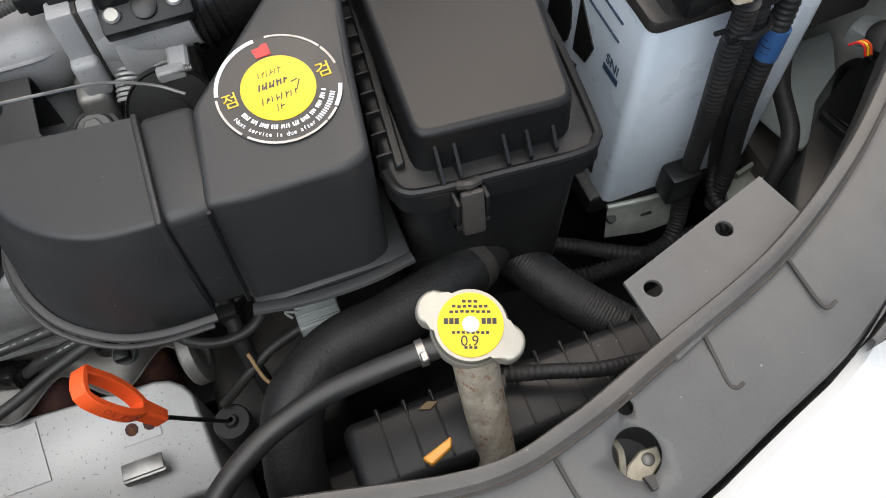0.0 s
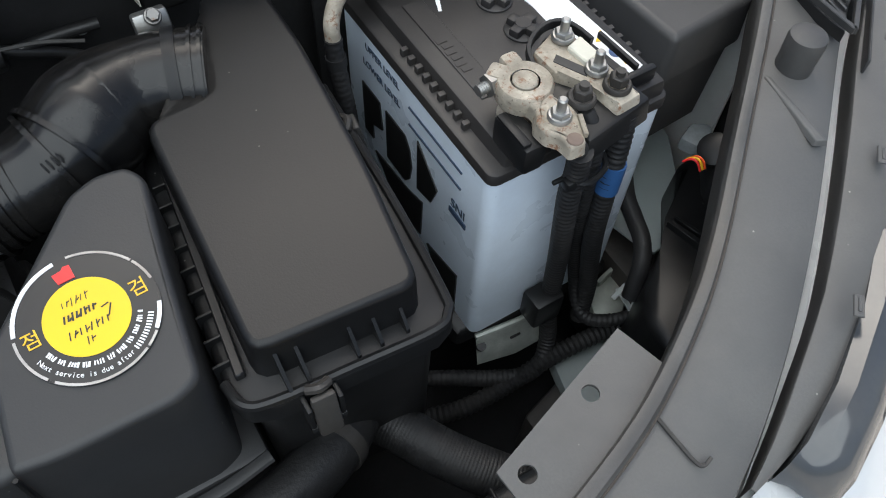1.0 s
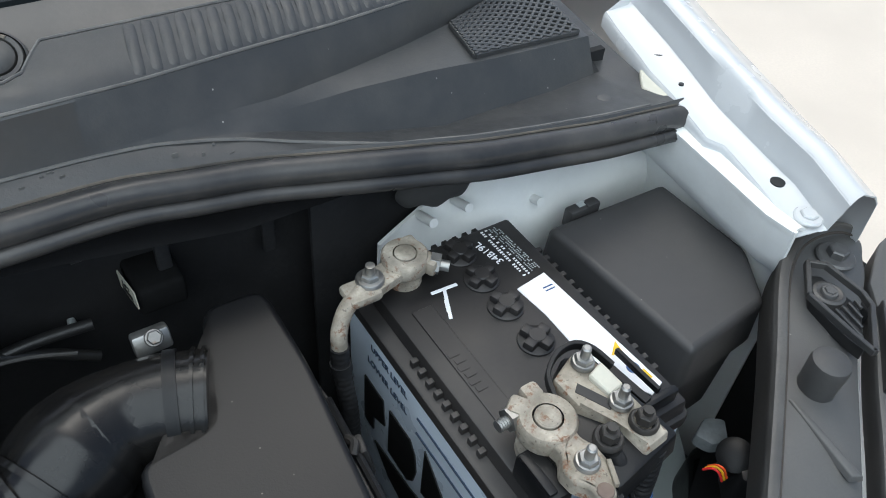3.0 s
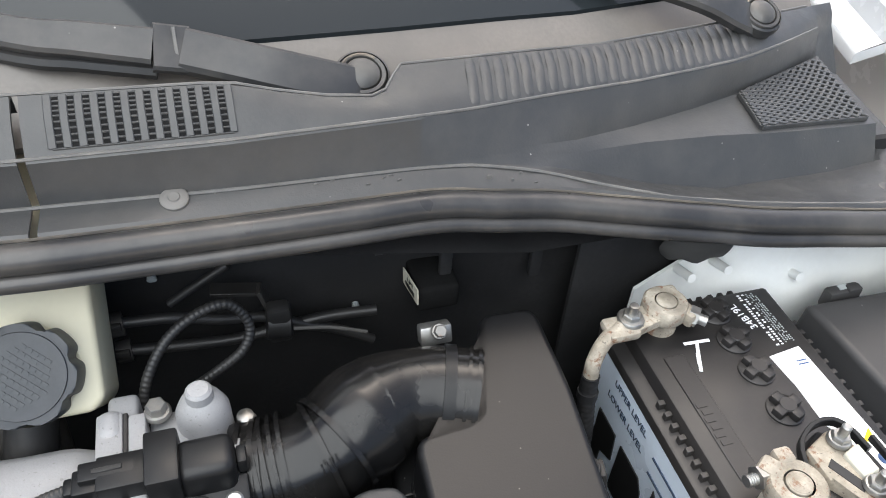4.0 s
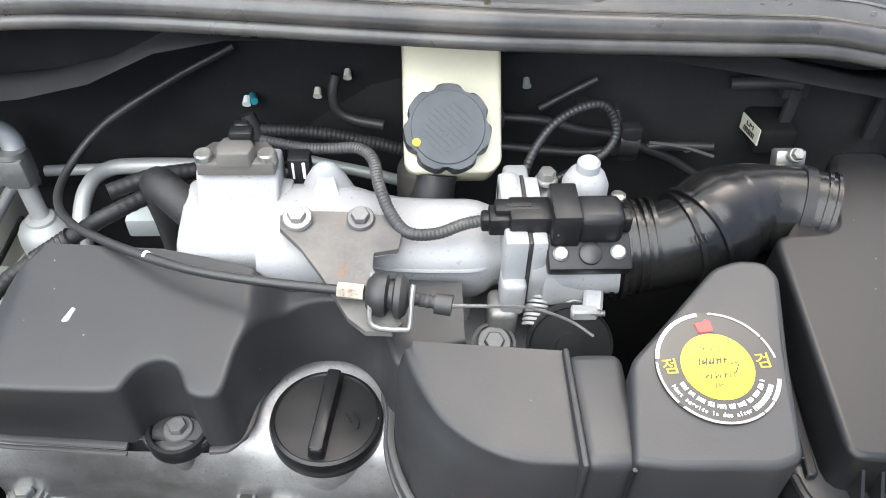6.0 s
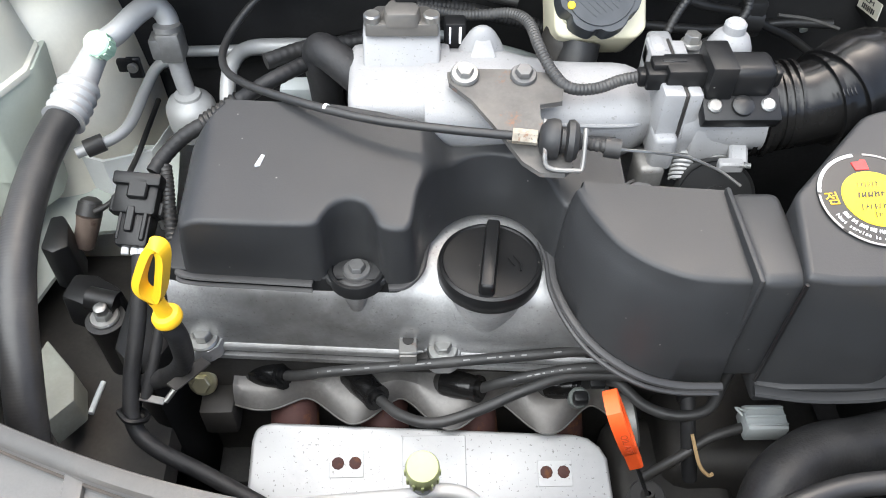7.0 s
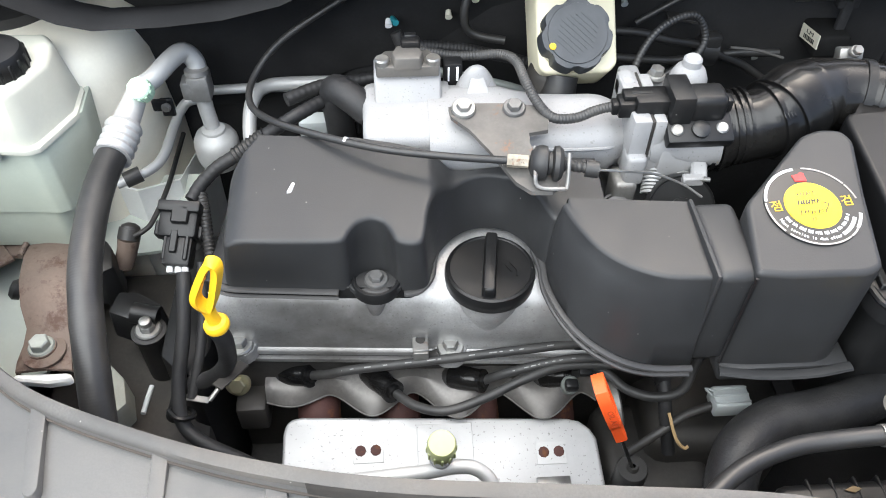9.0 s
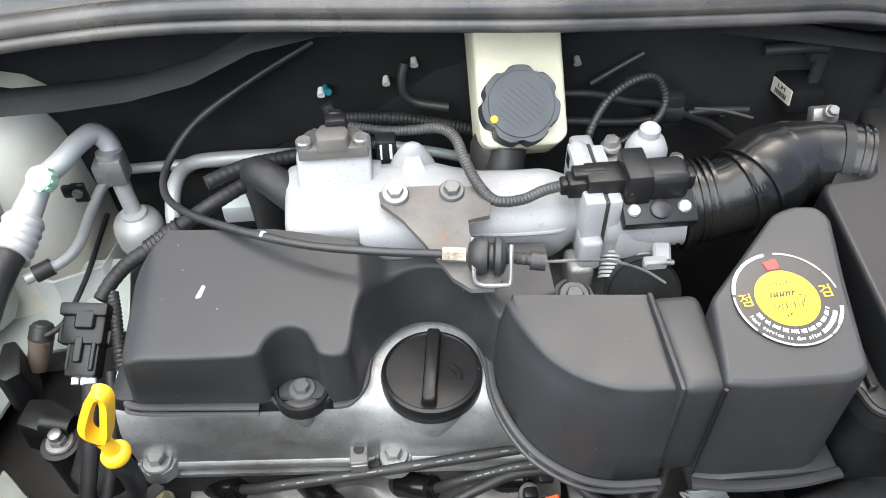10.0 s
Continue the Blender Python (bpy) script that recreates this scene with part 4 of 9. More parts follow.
for x in (0.112, 0.163):
    part("oval_rim", tube([(x + 0.024 * math.cos(a), 0.139 + 0.014 * math.sin(a), panel_z(x, 0.139) + 0.0035 + 0.001 * math.sin(a)) for a in (2 * math.pi * k / 20 for k in range(21))], 0.002, 8, 2), GREY_PLASTIC, support)
    part("oval_well", tube([(x - 0.014, 0.139, panel_z(x, 0.139) + 0.0005), (x + 0.014, 0.139, panel_z(x, 0.139) + 0.0005)], 0.010, 16, 2, flat=0.35), DEEP, support)
part("worn_edge", tube([(-0.0415, 0.183, panel_z(-0.0415, 0.183) + 0.0060), (-0.0405, 0.160, panel_z(-0.0405, 0.16) + 0.0060), (-0.0395, 0.135, panel_z(-0.0395, 0.135) + 0.0060)], 0.0007, 6, 3), mat("worn_tan_edge", (0.26, 0.23, 0.16), 0.6, var=0.6, scale=120), support)
part("boss", lathe([(0.013, -0.004), (0.013, 0.004), (0.0115, 0.005), (0.010, 0.004)], 28, T(0.136, 0.1645, panel_z(0.136, 0.1645) + 0.003)), GREY_PLASTIC, support)
part("bolt", bolt_bm(T(0.136, 0.1645, panel_z(0.136, 0.1645) + 0.0045), 0.0068, 0.005, 1.45), DARK_STEEL, support, "grey hexagon bolt")
for x in (0.035, 0.085, 0.19, 0.225):
    i = near(x, RE)
    part("slot", box(RE[i] + Vector((0, -0.0135, 0.0005)), (0.013, 0.0030, 0.0030), 0.0008), DEEP, support)
HZ = panel_z(0.431, 0.140)
RUSTY_LATCH = mat("grimy_latch_steel", (0.30, 0.28, 0.22), 0.5, 0.4, var=0.35, scale=80, dust=0.5, dust_col=(0.10, 0.09, 0.07))
latch_hole = part("access_well", lathe([(0.0150, -0.004), (0.0165, -0.030), (0, -0.032)], 32, T(0.4304, 0.1404, HZ)), LABEL_SHADE_K, support, "dark well below a round hole with a latch inside")
part("latch_tongue", prism([(0.417, 0.131), (0.427, 0.139), (0.436, 0.1435), (0.446, 0.1425), (0.4445, 0.134), (0.434, 0.128), (0.424, 0.126)], HZ - 0.013, HZ - 0.010, 0.001, 1), RUSTY_LATCH, latch_hole)
part("latch_rod", tube([(0.424, 0.156, HZ - 0.010), (0.4255, 0.146, HZ - 0.0075), (0.421, 0.134, HZ - 0.008)], 0.0021, 8, 4), RUSTY_LATCH, latch_hole)
part("latch_pin", lathe([(0.0034, -0.006), (0.0034, 0.0), (0.002, 0.001), (0, 0.001)], 14, T(0.4375, 0.1375, HZ - 0.0088)), DARK_STEEL, latch_hole)
part("slot_below", prism([(0.4280, 0.1290), (0.4335, 0.1285), (0.4325, 0.1215), (0.4295, 0.1215)], HZ - 0.003, HZ + 0.0012, 0), LABEL_SHADE_K, latch_hole)
part("hole_shade", lathe([(0.0052, -0.003), (0.0055, -0.012), (0, -0.012)], 16, T(0.4345, 0.1630, panel_z(0.4345, 0.163))), LABEL_SHADE_K, support)

part("gusset", prism([(0.7430, 0.3400), (0.7480, 0.3370), (0.7415, 0.2790), (0.7335, 0.2835)], lambda x, y: panel_z(x, y) - 0.004, 0, 0.0010, 2, 0.0010, tilt=lambda x, y: panel_z(x, y) + 0.0003), GREY_PLASTIC, support)
# rubber stop, bolt and pull handle on the arm of the support
part("rubber_stop", lathe([(0.0122, -0.012), (0.0120, 0.0), (0.0126, 0.0160), (0.0118, 0.0195), (0.0090, 0.0212), (0, 0.0216)], 32, T(0.7675, 0.3365, 0.876)), mat("weathered_stop_rubber", (0.050, 0.049, 0.048), 0.5, var=0.2, dust=0.3, dust_col=(0.10, 0.095, 0.09)), support, "round black rubber stop")
part("bolt", bolt_bm(T(0.867, 0.402, 0.879), 0.0075, 0.008, 1.9), DARK_STEEL, support, "grey hexagon bolt")
LOOP = [Vector((x, y, 0.888)) for x, y in ((0.8330, 0.4045), (0.8430, 0.3959), (0.8428, 0.3659), (0.8381, 0.3550), (0.8051, 0.3292), (0.8055, 0.3461), (0.8083, 0.3831))]
hook = part("handle_frame", join(*[ribbon([LOOP[k - 1], LOOP[k - 1].lerp(LOOP[k], 0.5), LOOP[k]], 0.0034, 0.005, 1) for k in range(len(LOOP))]), ARM, support, "black ribbed plastic catch")
part("catch_floor", prism([(0.832, 0.400), (0.840, 0.394), (0.840, 0.367), (0.836, 0.357), (0.808, 0.335), (0.808, 0.347), (0.811, 0.381)], 0.872, 0.8805, 0.001, 1), LABEL_SHADE_K, hook)
part("catch_hub", lathe([(0.0110, -0.006), (0.0110, 0.002), (0.0088, 0.003), (0.0066, 0.002), (0, 0.002)], 28, T(0.8225, 0.3775, 0.886)), ARM, hook)
part("catch_screw", bolt_bm(T(0.8225, 0.3775, 0.8875), 0.0042, 0.003, 1.4), DARK_STEEL, hook)
part("catch_blade", prism([(0.8634, 0.3590), (0.8652, 0.3577), (0.8068, 0.3098), (0.8056, 0.3115)], 0.860, 0.8775, 0.0008, 1), ARM, hook)
for k in range(4):
    part("catch_rib", bar_between((0.8145 + 0.0062 * k, 0.366 - 0.0005 * k, 0.887), (0.8095 + 0.0072 * k, 0.341 + 0.0055 * k, 0.887), 0.0020, 0.003), ARM, hook)


def holed(quad, c, r, z0, z1, n=16):
    """A four-sided plate with a round hole."""
    bm = bmesh.new()
    q = [Vector(p) for p in quad]
    cc = Vector(c)
    ring, rim = [], []
    for k in range(n):
        a = 2 * math.pi * k / n
        d = Vector((math.cos(a), math.sin(a)))
        best = None
        for p, s in zip(q, q[1:] + q[:1]):
            e = s - p
            den = d.x * e.y - d.y * e.x
            if abs(den) > 1e-9:
                t = ((p - cc).x * e.y - (p - cc).y * e.x) / den
                u = ((p - cc).x * d.y - (p - cc).y * d.x) / den
                if t > 0 and -1e-6 <= u <= 1 + 1e-6 and (best is None or t < best):
                    best = t
        ring.append(cc + d * r)
        rim.append(cc + d * best)
    for p in q:
        k = min(range(n), key=lambda i: (rim[i] - p).length)
        rim[k] = p
    def level(z):
        f = z if callable(z) else (lambda x, y: z)
        return [bm.verts.new((p.x, p.y, f(p.x, p.y))) for p in ring], [bm.verts.new((p.x, p.y, f(p.x, p.y))) for p in rim]
    (ra, oa), (rb, ob_) = level(z0), level(z1)
    for k in range(n):
        j = (k + 1) % n
        for f in ((rb[k], ob_[k], ob_[j], rb[j]), (ra[k], ra[j], oa[j], oa[k]), (oa[k], oa[j], ob_[j], ob_[k]), (ra[j], ra[k], rb[k], rb[j])):
            bm.faces.new(f)
    return bm


# flat steel tab with two holes
tab = thing("bracket", (0.52, 0.23, 0.826), "flat grey steel bracket with two holes beside the support", "bracket")
pa, pb, pc, pd = Vector((0.468, 0.180)), Vector((0.5800, 0.2200)), Vector((0.5700, 0.2575)), Vector((0.4645, 0.2245))
mid_a, mid_b = pa.lerp(pb, 0.5), pd.lerp(pc, 0.5)
part("plate", join(holed([pa, mid_a, mid_b, pd], (0.4776, 0.2154), 0.0052, 0.826, 0.8285), holed([mid_a, pb, pc, mid_b], (0.5325, 0.2339), 0.0052, 0.826, 0.8285)), GREY_PLASTIC, tab)
part("folded_edge", prism([pa, pb, pb + Vector((0.002, -0.006)), pa + Vector((0.002, -0.006))], 0.80, 0.8285, 0.001, 1), GREY_PLASTIC, tab)

# ---- engine ----
def skew(bm, k=-0.07):
    """Turns a run along x slightly, as the engine sits."""
    for v in bm.verts:
        v.co.y += k * v.co.x
    return bm


def along_x(profile, xs):
    """A solid with one (y, z) section, run along x."""
    bm = bmesh.new()
    rows = [[bm.verts.new((x, y, z)) for y, z in profile] for x in xs]
    for a, b in zip(rows, rows[1:]):
        for j in range(len(profile)):
            k = (j + 1) % len(profile)
            bm.faces.new((a[j], a[k], b[k], b[j]))
    bm.faces.new(rows[0])
    bm.faces.new(rows[-1][::-1])
    return bm


engine = thing("engine", (0.08, 0.45, 0.46), "grimy car engine with a cast aluminium valve cover", "engine")
VC = [(0.387, 0.7085), (0.387, 0.7110), (0.3882, 0.7128), (0.3905, 0.7145), (0.3915, 0.7190), (0.3905, 0.730), (0.3890, 0.742), (0.3888, 0.751), (0.3905, 0.760), (0.3940, 0.769), (0.3995, 0.777), (0.408, 0.7840), (0.420, 0.788), (0.56, 0.788), (0.56, 0.7085)]
VC_END = [p for p in VC if p[0] < 0.45] + [(0.425, 0.788), (0.425, 0.7085)]
vc = part("valve_cover", skew(join(along_x(VC, [-0.108 + 0.02 * i for i in range(20)] + [0.278, 0.28]), along_x(VC_END, [-0.137, -0.1365, -0.134, -0.125, -0.115, -0.108]))), ALU, engine, "dull stained cast aluminium valve cover")
part("flange_lip", skew(along_x([(0.3845, 0.7010), (0.3838, 0.7030), (0.3845, 0.7055), (0.40, 0.7055), (0.40, 0.7010)], (-0.14, 0.28))), ALU, vc)
part("gasket", skew(along_x([(0.3885, 0.695), (0.3885, 0.709), (0.41, 0.709), (0.41, 0.695)], (-0.138, 0.28))), RUBBER, vc)
for x, y, z in ((-0.120, 0.3975, 0.7185), (0.062, 0.3855, 0.7165), (0.245, 0.373, 0.7165)):
    part("bolt", bolt_bm(T(x, y, z), 0.0068, 0.0085, 1.75), STEEL, engine, "zinc flange bolt")
    part("bolt_tab", prism([(x - 0.017, y + 0.006), (x - 0.013, y - 0.007), (x - 0.006, y - 0.0125), (x + 0.006, y - 0.0125), (x + 0.013, y - 0.007), (x + 0.017, y + 0.006)], z - 0.012, z, 0.002, 2, 0.001), ALU, vc)
# bosses below the oil cap and the cover's bolt
part("filler_boss", lathe([(0.020, -0.05), (0.027, -0.025), (0.0315, -0.006), (0.0305, -0.003), (0.026, -0.002)], 40, T(0.094, 0.404, 0.788)), ALU, vc)
part("stud_boss", lathe([(0.006, -0.03), (0.013, 0.0), (0, 0.001)], 28, T(0.0, 0.396, 0.791)), ALU, vc)
part("cylinder_head", box((0.07, 0.49, 0.60), (0.42, 0.19, 0.20), 0.008), DEEP, engine)
part("crankcase", box((0.07, 0.46, 0.50), (0.42, 0.20, 0.10), 0.01), DEEP, engine)
part("head_bolt", bolt_bm(T(-0.130, 0.392, 0.668) @ Matrix.Rotation(radians(55), 4, "X"), 0.0078, 0.008, 1.5), mat("passivated_steel", (0.60, 0.55, 0.36), 0.4, 0.8, dust=0.2), engine, "yellow passivated bolt")
part("head_ear", box((-0.119, 0.385, 0.640), (0.028, 0.032, 0.035), 0.004), DEEP, engine)
part("timing_case", prism([(-0.192, 0.395), (-0.172, 0.374), (-0.158, 0.368), (-0.1445, 0.40), (-0.1445, 0.54), (-0.192, 0.54)], 0.50, 0.712, 0.004, 2, 0.002), PLASTIC, engine, "black timing belt cover")
# steel lifting tab and wire holder on the front flange
tab_f = part("clip_bracket", join(prism([(0.029, 0.374), (0.043, 0.374), (0.043, 0.395), (0.029, 0.395)], 0.728, 0.7305, 0.001, 1), box((0.036, 0.374, 0.720), (0.013, 0.003, 0.017), 0.001)), BRACKET, engine, "worn steel clip bracket")
part("clip_hole", lathe([(0, 0.0006), (0.0042, 0.0006), (0.0044, -0.001)], 16, T(0.036, 0.386, 0.7305)), DEEP, tab_f)
part("sealant", tube([(0.034, 0.380, 0.717), (0.042, 0.379, 0.716), (0.051, 0.380, 0.719)], 0.004, 8, 4, flat=0.6), DEEP, engine)

# ---- engine cover ----
cover = thing("engine_cover", (0.05, 0.42, 0.797), "matt black plastic engine cover with a curved air duct", "engine cover")


def cover_top(x, y):
    return 0.853 + (y - 0.392) * 0.14


# front edge of the moulded shell: foot (x, y, z) and top (x, y), from the back of its left side round the bolt and the filler
SHELL_EDGE = (
    (-0.098, 0.503, 0.797, -0.0930, 0.4960), (-0.1165, 0.475, 0.797, -0.1085, 0.4680), (-0.1190, 0.440, 0.797, -0.1105, 0.4350), (-0.1185, 0.409, 0.797, -0.1110, 0.4040),
    (-0.1150, 0.400, 0.797, -0.1085, 0.3958), (-0.1050, 0.3975, 0.797, -0.1000, 0.3940), (-0.070, 0.3945, 0.797, -0.070, 0.3920), (-0.040, 0.392, 0.797, -0.0370, 0.3905),
    (-0.0260, 0.3910, 0.797, -0.0245, 0.3906), (-0.0195, 0.3930, 0.797, -0.0188, 0.3930), (-0.0165, 0.398, 0.797, -0.0155, 0.3995), (-0.0100, 0.4055, 0.797, -0.0095, 0.4070), (0.0010, 0.4085, 0.797, 0.0005, 0.4105),
    (0.0115, 0.4055, 0.797, 0.0095, 0.4070), (0.0175, 0.398, 0.797, 0.0150, 0.3985), (0.0205, 0.3915, 0.797, 0.0180, 0.3918), (0.0245, 0.3876, 0.797, 0.0225, 0.3878), (0.0300, 0.3862, 0.797, 0.0300, 0.3858),
    (0.0385, 0.3872, 0.797, 0.0370, 0.3866), (0.0436, 0.392, 0.797, 0.0405, 0.3910), (0.0464, 0.402, 0.797, 0.0428, 0.4020), (0.0500, 0.417, 0.797, 0.0452, 0.4170), (0.0550, 0.428, 0.797, 0.0498, 0.4300),
    (0.0630, 0.4390, 0.797, 0.0580, 0.4450), (0.0730, 0.4475, 0.797, 0.0695, 0.4575), (0.0835, 0.4520, 0.797, 0.0825, 0.4650), (0.0945, 0.4530, 0.797, 0.0955, 0.4675), (0.1060, 0.4515, 0.797, 0.1090, 0.4655), (0.1165, 0.4460, 0.797, 0.1205, 0.4580),
    (0.1250, 0.4370, 0.797, 0.1290, 0.4460), (0.1305, 0.4270, 0.797, 0.1345, 0.4320), (0.1350, 0.4150, 0.797, 0.1385, 0.4190), (0.1400, 0.4080, 0.797, 0.1430, 0.4110), (0.1500, 0.4100, 0.797, 0.1520, 0.4130), (0.1680, 0.4200, 0.797, 0.1690, 0.4220), (0.1860, 0.4250, 0.797, 0.1860, 0.4270))


def shell_top(x, y):
    """Height of the shell: a sloping block, a softened left edge and a lower band behind the filler."""
    block = cover_top(x, y) - 0.55 * max(0.0, -0.098 - x)
    band = 0.842 + 0.10 * (y - 0.465) + 0.010 * min(1.0, max(0.0, (x - 0.11) / 0.03))
    f = min(1.0, max(0.0, (x - 0.046) / 0.024))
    f = f * f * (3 - 2 * f)
    return block * (1 - f) + band * f


def moulded_shell(r=0.0036, steps=5):
    foot = spline([q[:3] for q in SHELL_EDGE], 4)
    top = spline([(q[3], q[4], 0) for q in SHELL_EDGE], 4)
    n = len(top)
    soft = [top[i].lerp((top[max(i - 2, 0)] + top[min(i + 2, n - 1)]) / 2, 0.5) for i in range(n)]
    rows = [foot, [a.lerp(Vector((b.x, b.y, shell_top(b.x, b.y))), 0.45) for a, b in zip(foot, top)]]
    inner = []
    for i, p in enumerate(top):
        d = (soft[min(i + 1, n - 1)] - soft[max(i - 1, 0)]).normalized()
        inner.append(Vector((-d.y, d.x, 0)))
    for k in range(steps + 1):
        a = math.pi / 2 * k / steps
        row = []
        for p, w in zip(top, inner):
            q = p + w * (r * (1 - math.cos(a)))
            row.append(Vector((q.x, q.y, shell_top(q.x, q.y) - r * (1 - math.sin(a)))))
        rows.append(row)
    edge = rows[-1]
    back = []
    for i, p in enumerate(edge):
        f = i / (n - 1)
        bx = -0.090 + 0.030 * f / 0.13 if f < 0.13 else max(-0.060 + 0.05 * (f - 0.13), p.x)
        back.append((bx, interp([(-0.092, 0.4985), (-0.012, 0.4925), (0.018, 0.4855), (0.05, 0.4755), (0.08, 0.474), (0.12, 0.478), (0.19, 0.472)], bx)))
    for k in range(1, 9):
        row = []
        for p, (bx, by) in zip(edge, back):
            x, y = p.x + (bx - p.x) * k / 8, p.y + (by - p.y) * k / 8
            row.append(Vector((x, y, shell_top(x, y))))
        rows.append(row)
    rows.append([Vector((p.x, p.y + 0.004, p.z - 0.006)) for p in rows[-1]])
    rows.append([Vector((p.x, p.y + 0.005, 0.80)) for p in rows[-1]])
    return loft(rows, 0.002)


shell = moulded_shell()
# curved flank that follows the filler round to the front of the duct
flank_lip = [(0.1405, 0.412, 0.797), (0.1405, 0.385, 0.797), (0.148, 0.360, 0.795), (0.163, 0.338, 0.790), (0.187, 0.324, 0.782), (0.212, 0.320, 0.775), (0.243, 0.3215, 0.770)]
flank_top = [(0.1465, 0.409, 0.864), (0.1500, 0.396, 0.8635), (0.157, 0.379, 0.863), (0.168, 0.361, 0.862), (0.186, 0.345, 0.862), (0.210, 0.3345, 0.862), (0.243, 0.3310, 0.863)]
bl, tp = spline(flank_lip, 5), spline(flank_top, 5)
rows = [bl]
for f, o in ((0.3, -0.001), (0.6, -0.0015), (0.85, -0.001)):
    rows.append([a.lerp(b, f) + Vector((o, o, 0)) for a, b in zip(bl, tp)])
DUCT_IN = []
for i in range(len(tp)):
    d = tp[min(i + 1, len(tp) - 1)] - tp[max(i - 1, 0)]
    DUCT_IN.append(Vector((-d.y, d.x, 0)).normalized())
for k in range(6):
    a = math.pi / 2 * k / 5
    rows.append([p + w * (0.0042 * (1 - math.cos(a))) + Vector((0, 0, -0.0042 * (1 - math.sin(a)))) for p, w in zip(tp, DUCT_IN)])
edge_row = rows[-1]
for f in (0.3, 0.65, 1.0):
    rows.append([p.lerp(Vector((max(p.x, 0.152), 0.414 - (p.x - 0.1465) * 0.10, 0.866)), f) for p in edge_row])
rows.append([p + Vector((0, 0.004, -0.006)) for p in rows[-1]])
rows.append([Vector((p.x, p.y, 0.80)) for p in rows[-1]])
shell = join(shell, loft(rows, 0.002, towards=(0.3, 0.4, -0.5)))
part("shell", shell, COVER_PLASTIC, cover, sharp=50)
# raised edge that follows the foot of the shell; lighter plastic paints its highlight
lip_line = [(-0.1225, 0.44, 0.7955), (-0.1215, 0.408, 0.7955), (-0.116, 0.3975, 0.7955), (-0.07, 0.3925, 0.7955), (-0.028, 0.3885, 0.7955)]
part("foot_rim", join(tube(lip_line, 0.0030, 8, 5, flat=0.6), tube([(p[0] * 1.0, p[1] - 0.0045, p[2] - 0.002) for p in lip_line], 0.0018, 8, 5, flat=0.6)), FUSE_PLASTIC, cover)
lip2 = [(0.024, 0.384, 0.7955), (0.036, 0.386, 0.7955), (0.046, 0.400, 0.7955), (0.0495, 0.420, 0.7955), (0.056, 0.438, 0.7955), (0.070, 0.4505, 0.7955), (0.090, 0.457, 0.7955), (0.110, 0.455, 0.7955), (0.126, 0.445, 0.7955), (0.135, 0.430, 0.796),
        (0.138, 0.410, 0.796), (0.138, 0.385, 0.796), (0.146, 0.358, 0.794), (0.161, 0.336, 0.789), (0.186, 0.321, 0.781), (0.212, 0.317, 0.774), (0.244, 0.3185, 0.769)]
part("foot_rim", join(tube(lip2, 0.003, 8, 5, flat=0.7), tube([(x - 0.003, y - 0.004, z - 0.002) for x, y, z in lip2[9:]], 0.0018, 8, 5)), FUSE_PLASTIC, cover)
well = lathe([(0.0165, -0.006), (0.0165, 0.004), (0.0172, 0.005), (0.0195, 0.005), (0.0202, 0.004), (0.0202, -0.006)], 40, T(0.002, 0.3985, 0.796))
washer = part("bolt_well", well, PLASTIC, cover, "round bolt well with a dark rim")
for s_ in (-1, 1):
    part("well_ear", prism([(0.002 + s_ * 0.0195, 0.404), (0.002 + s_ * 0.027, 0.3985), (0.002 + s_ * 0.0185, 0.388), (0.002 + s_ * 0.012, 0.384)], 0.794, 0.7985, 0.001, 2), COVER_PLASTIC, washer)
part("well_floor", lathe([(0, 0.001), (0.0120, 0.001), (0.0128, 0.0002), (0.0164, -0.0004), (0.0166, -0.002)], 32, T(0.002, 0.3985, 0.796)), FUSE_PLASTIC, cover, "dusty grey washer")
part("bolt", bolt_bm(T(0.002, 0.3985, 0.7968), 0.0062, 0.0062, 1.6), DARK_STEEL, cover, "dull hexagon bolt with a washer")
# skirt between the shell and the valve cover
part("skirt", prism([(-0.136, 0.404), (-0.124, 0.4005), (-0.03, 0.391), (0.03, 0.388), (0.044, 0.398), (0.05, 0.425), (0.066, 0.45), (0.06, 0.50), (-0.09, 0.51), (-0.125, 0.51)], 0.785, 0.798, 0.002, 2, 0.001), PLASTIC, cover)
# sleeve between the duct and the resonator
part("sleeve", box((0.259, 0.365, 0.8175), (0.034, 0.078, 0.101), 0.0075, 4, taper=(1.0, 0.97)), COVER_PLASTIC, cover, "ridged duct sleeve")
part("sleeve_edge", box((0.2425, 0.365, 0.818), (0.004, 0.081, 0.104), 0.002, 2, taper=(1.0, 0.97)), COVER_PLASTIC, cover)
part("duct_body", box((0.215, 0.378, 0.805), (0.075, 0.066, 0.095), 0.006, 2), COVER_PLASTIC, cover)
part("paint_chip", prism([(-0.0635, 0.437), (-0.0600, 0.438), (-0.0575, 0.447), (-0.0600, 0.448)], 0.858, 0.8612, 0.0004, 1), LABEL_W, cover, "small white paint chip")

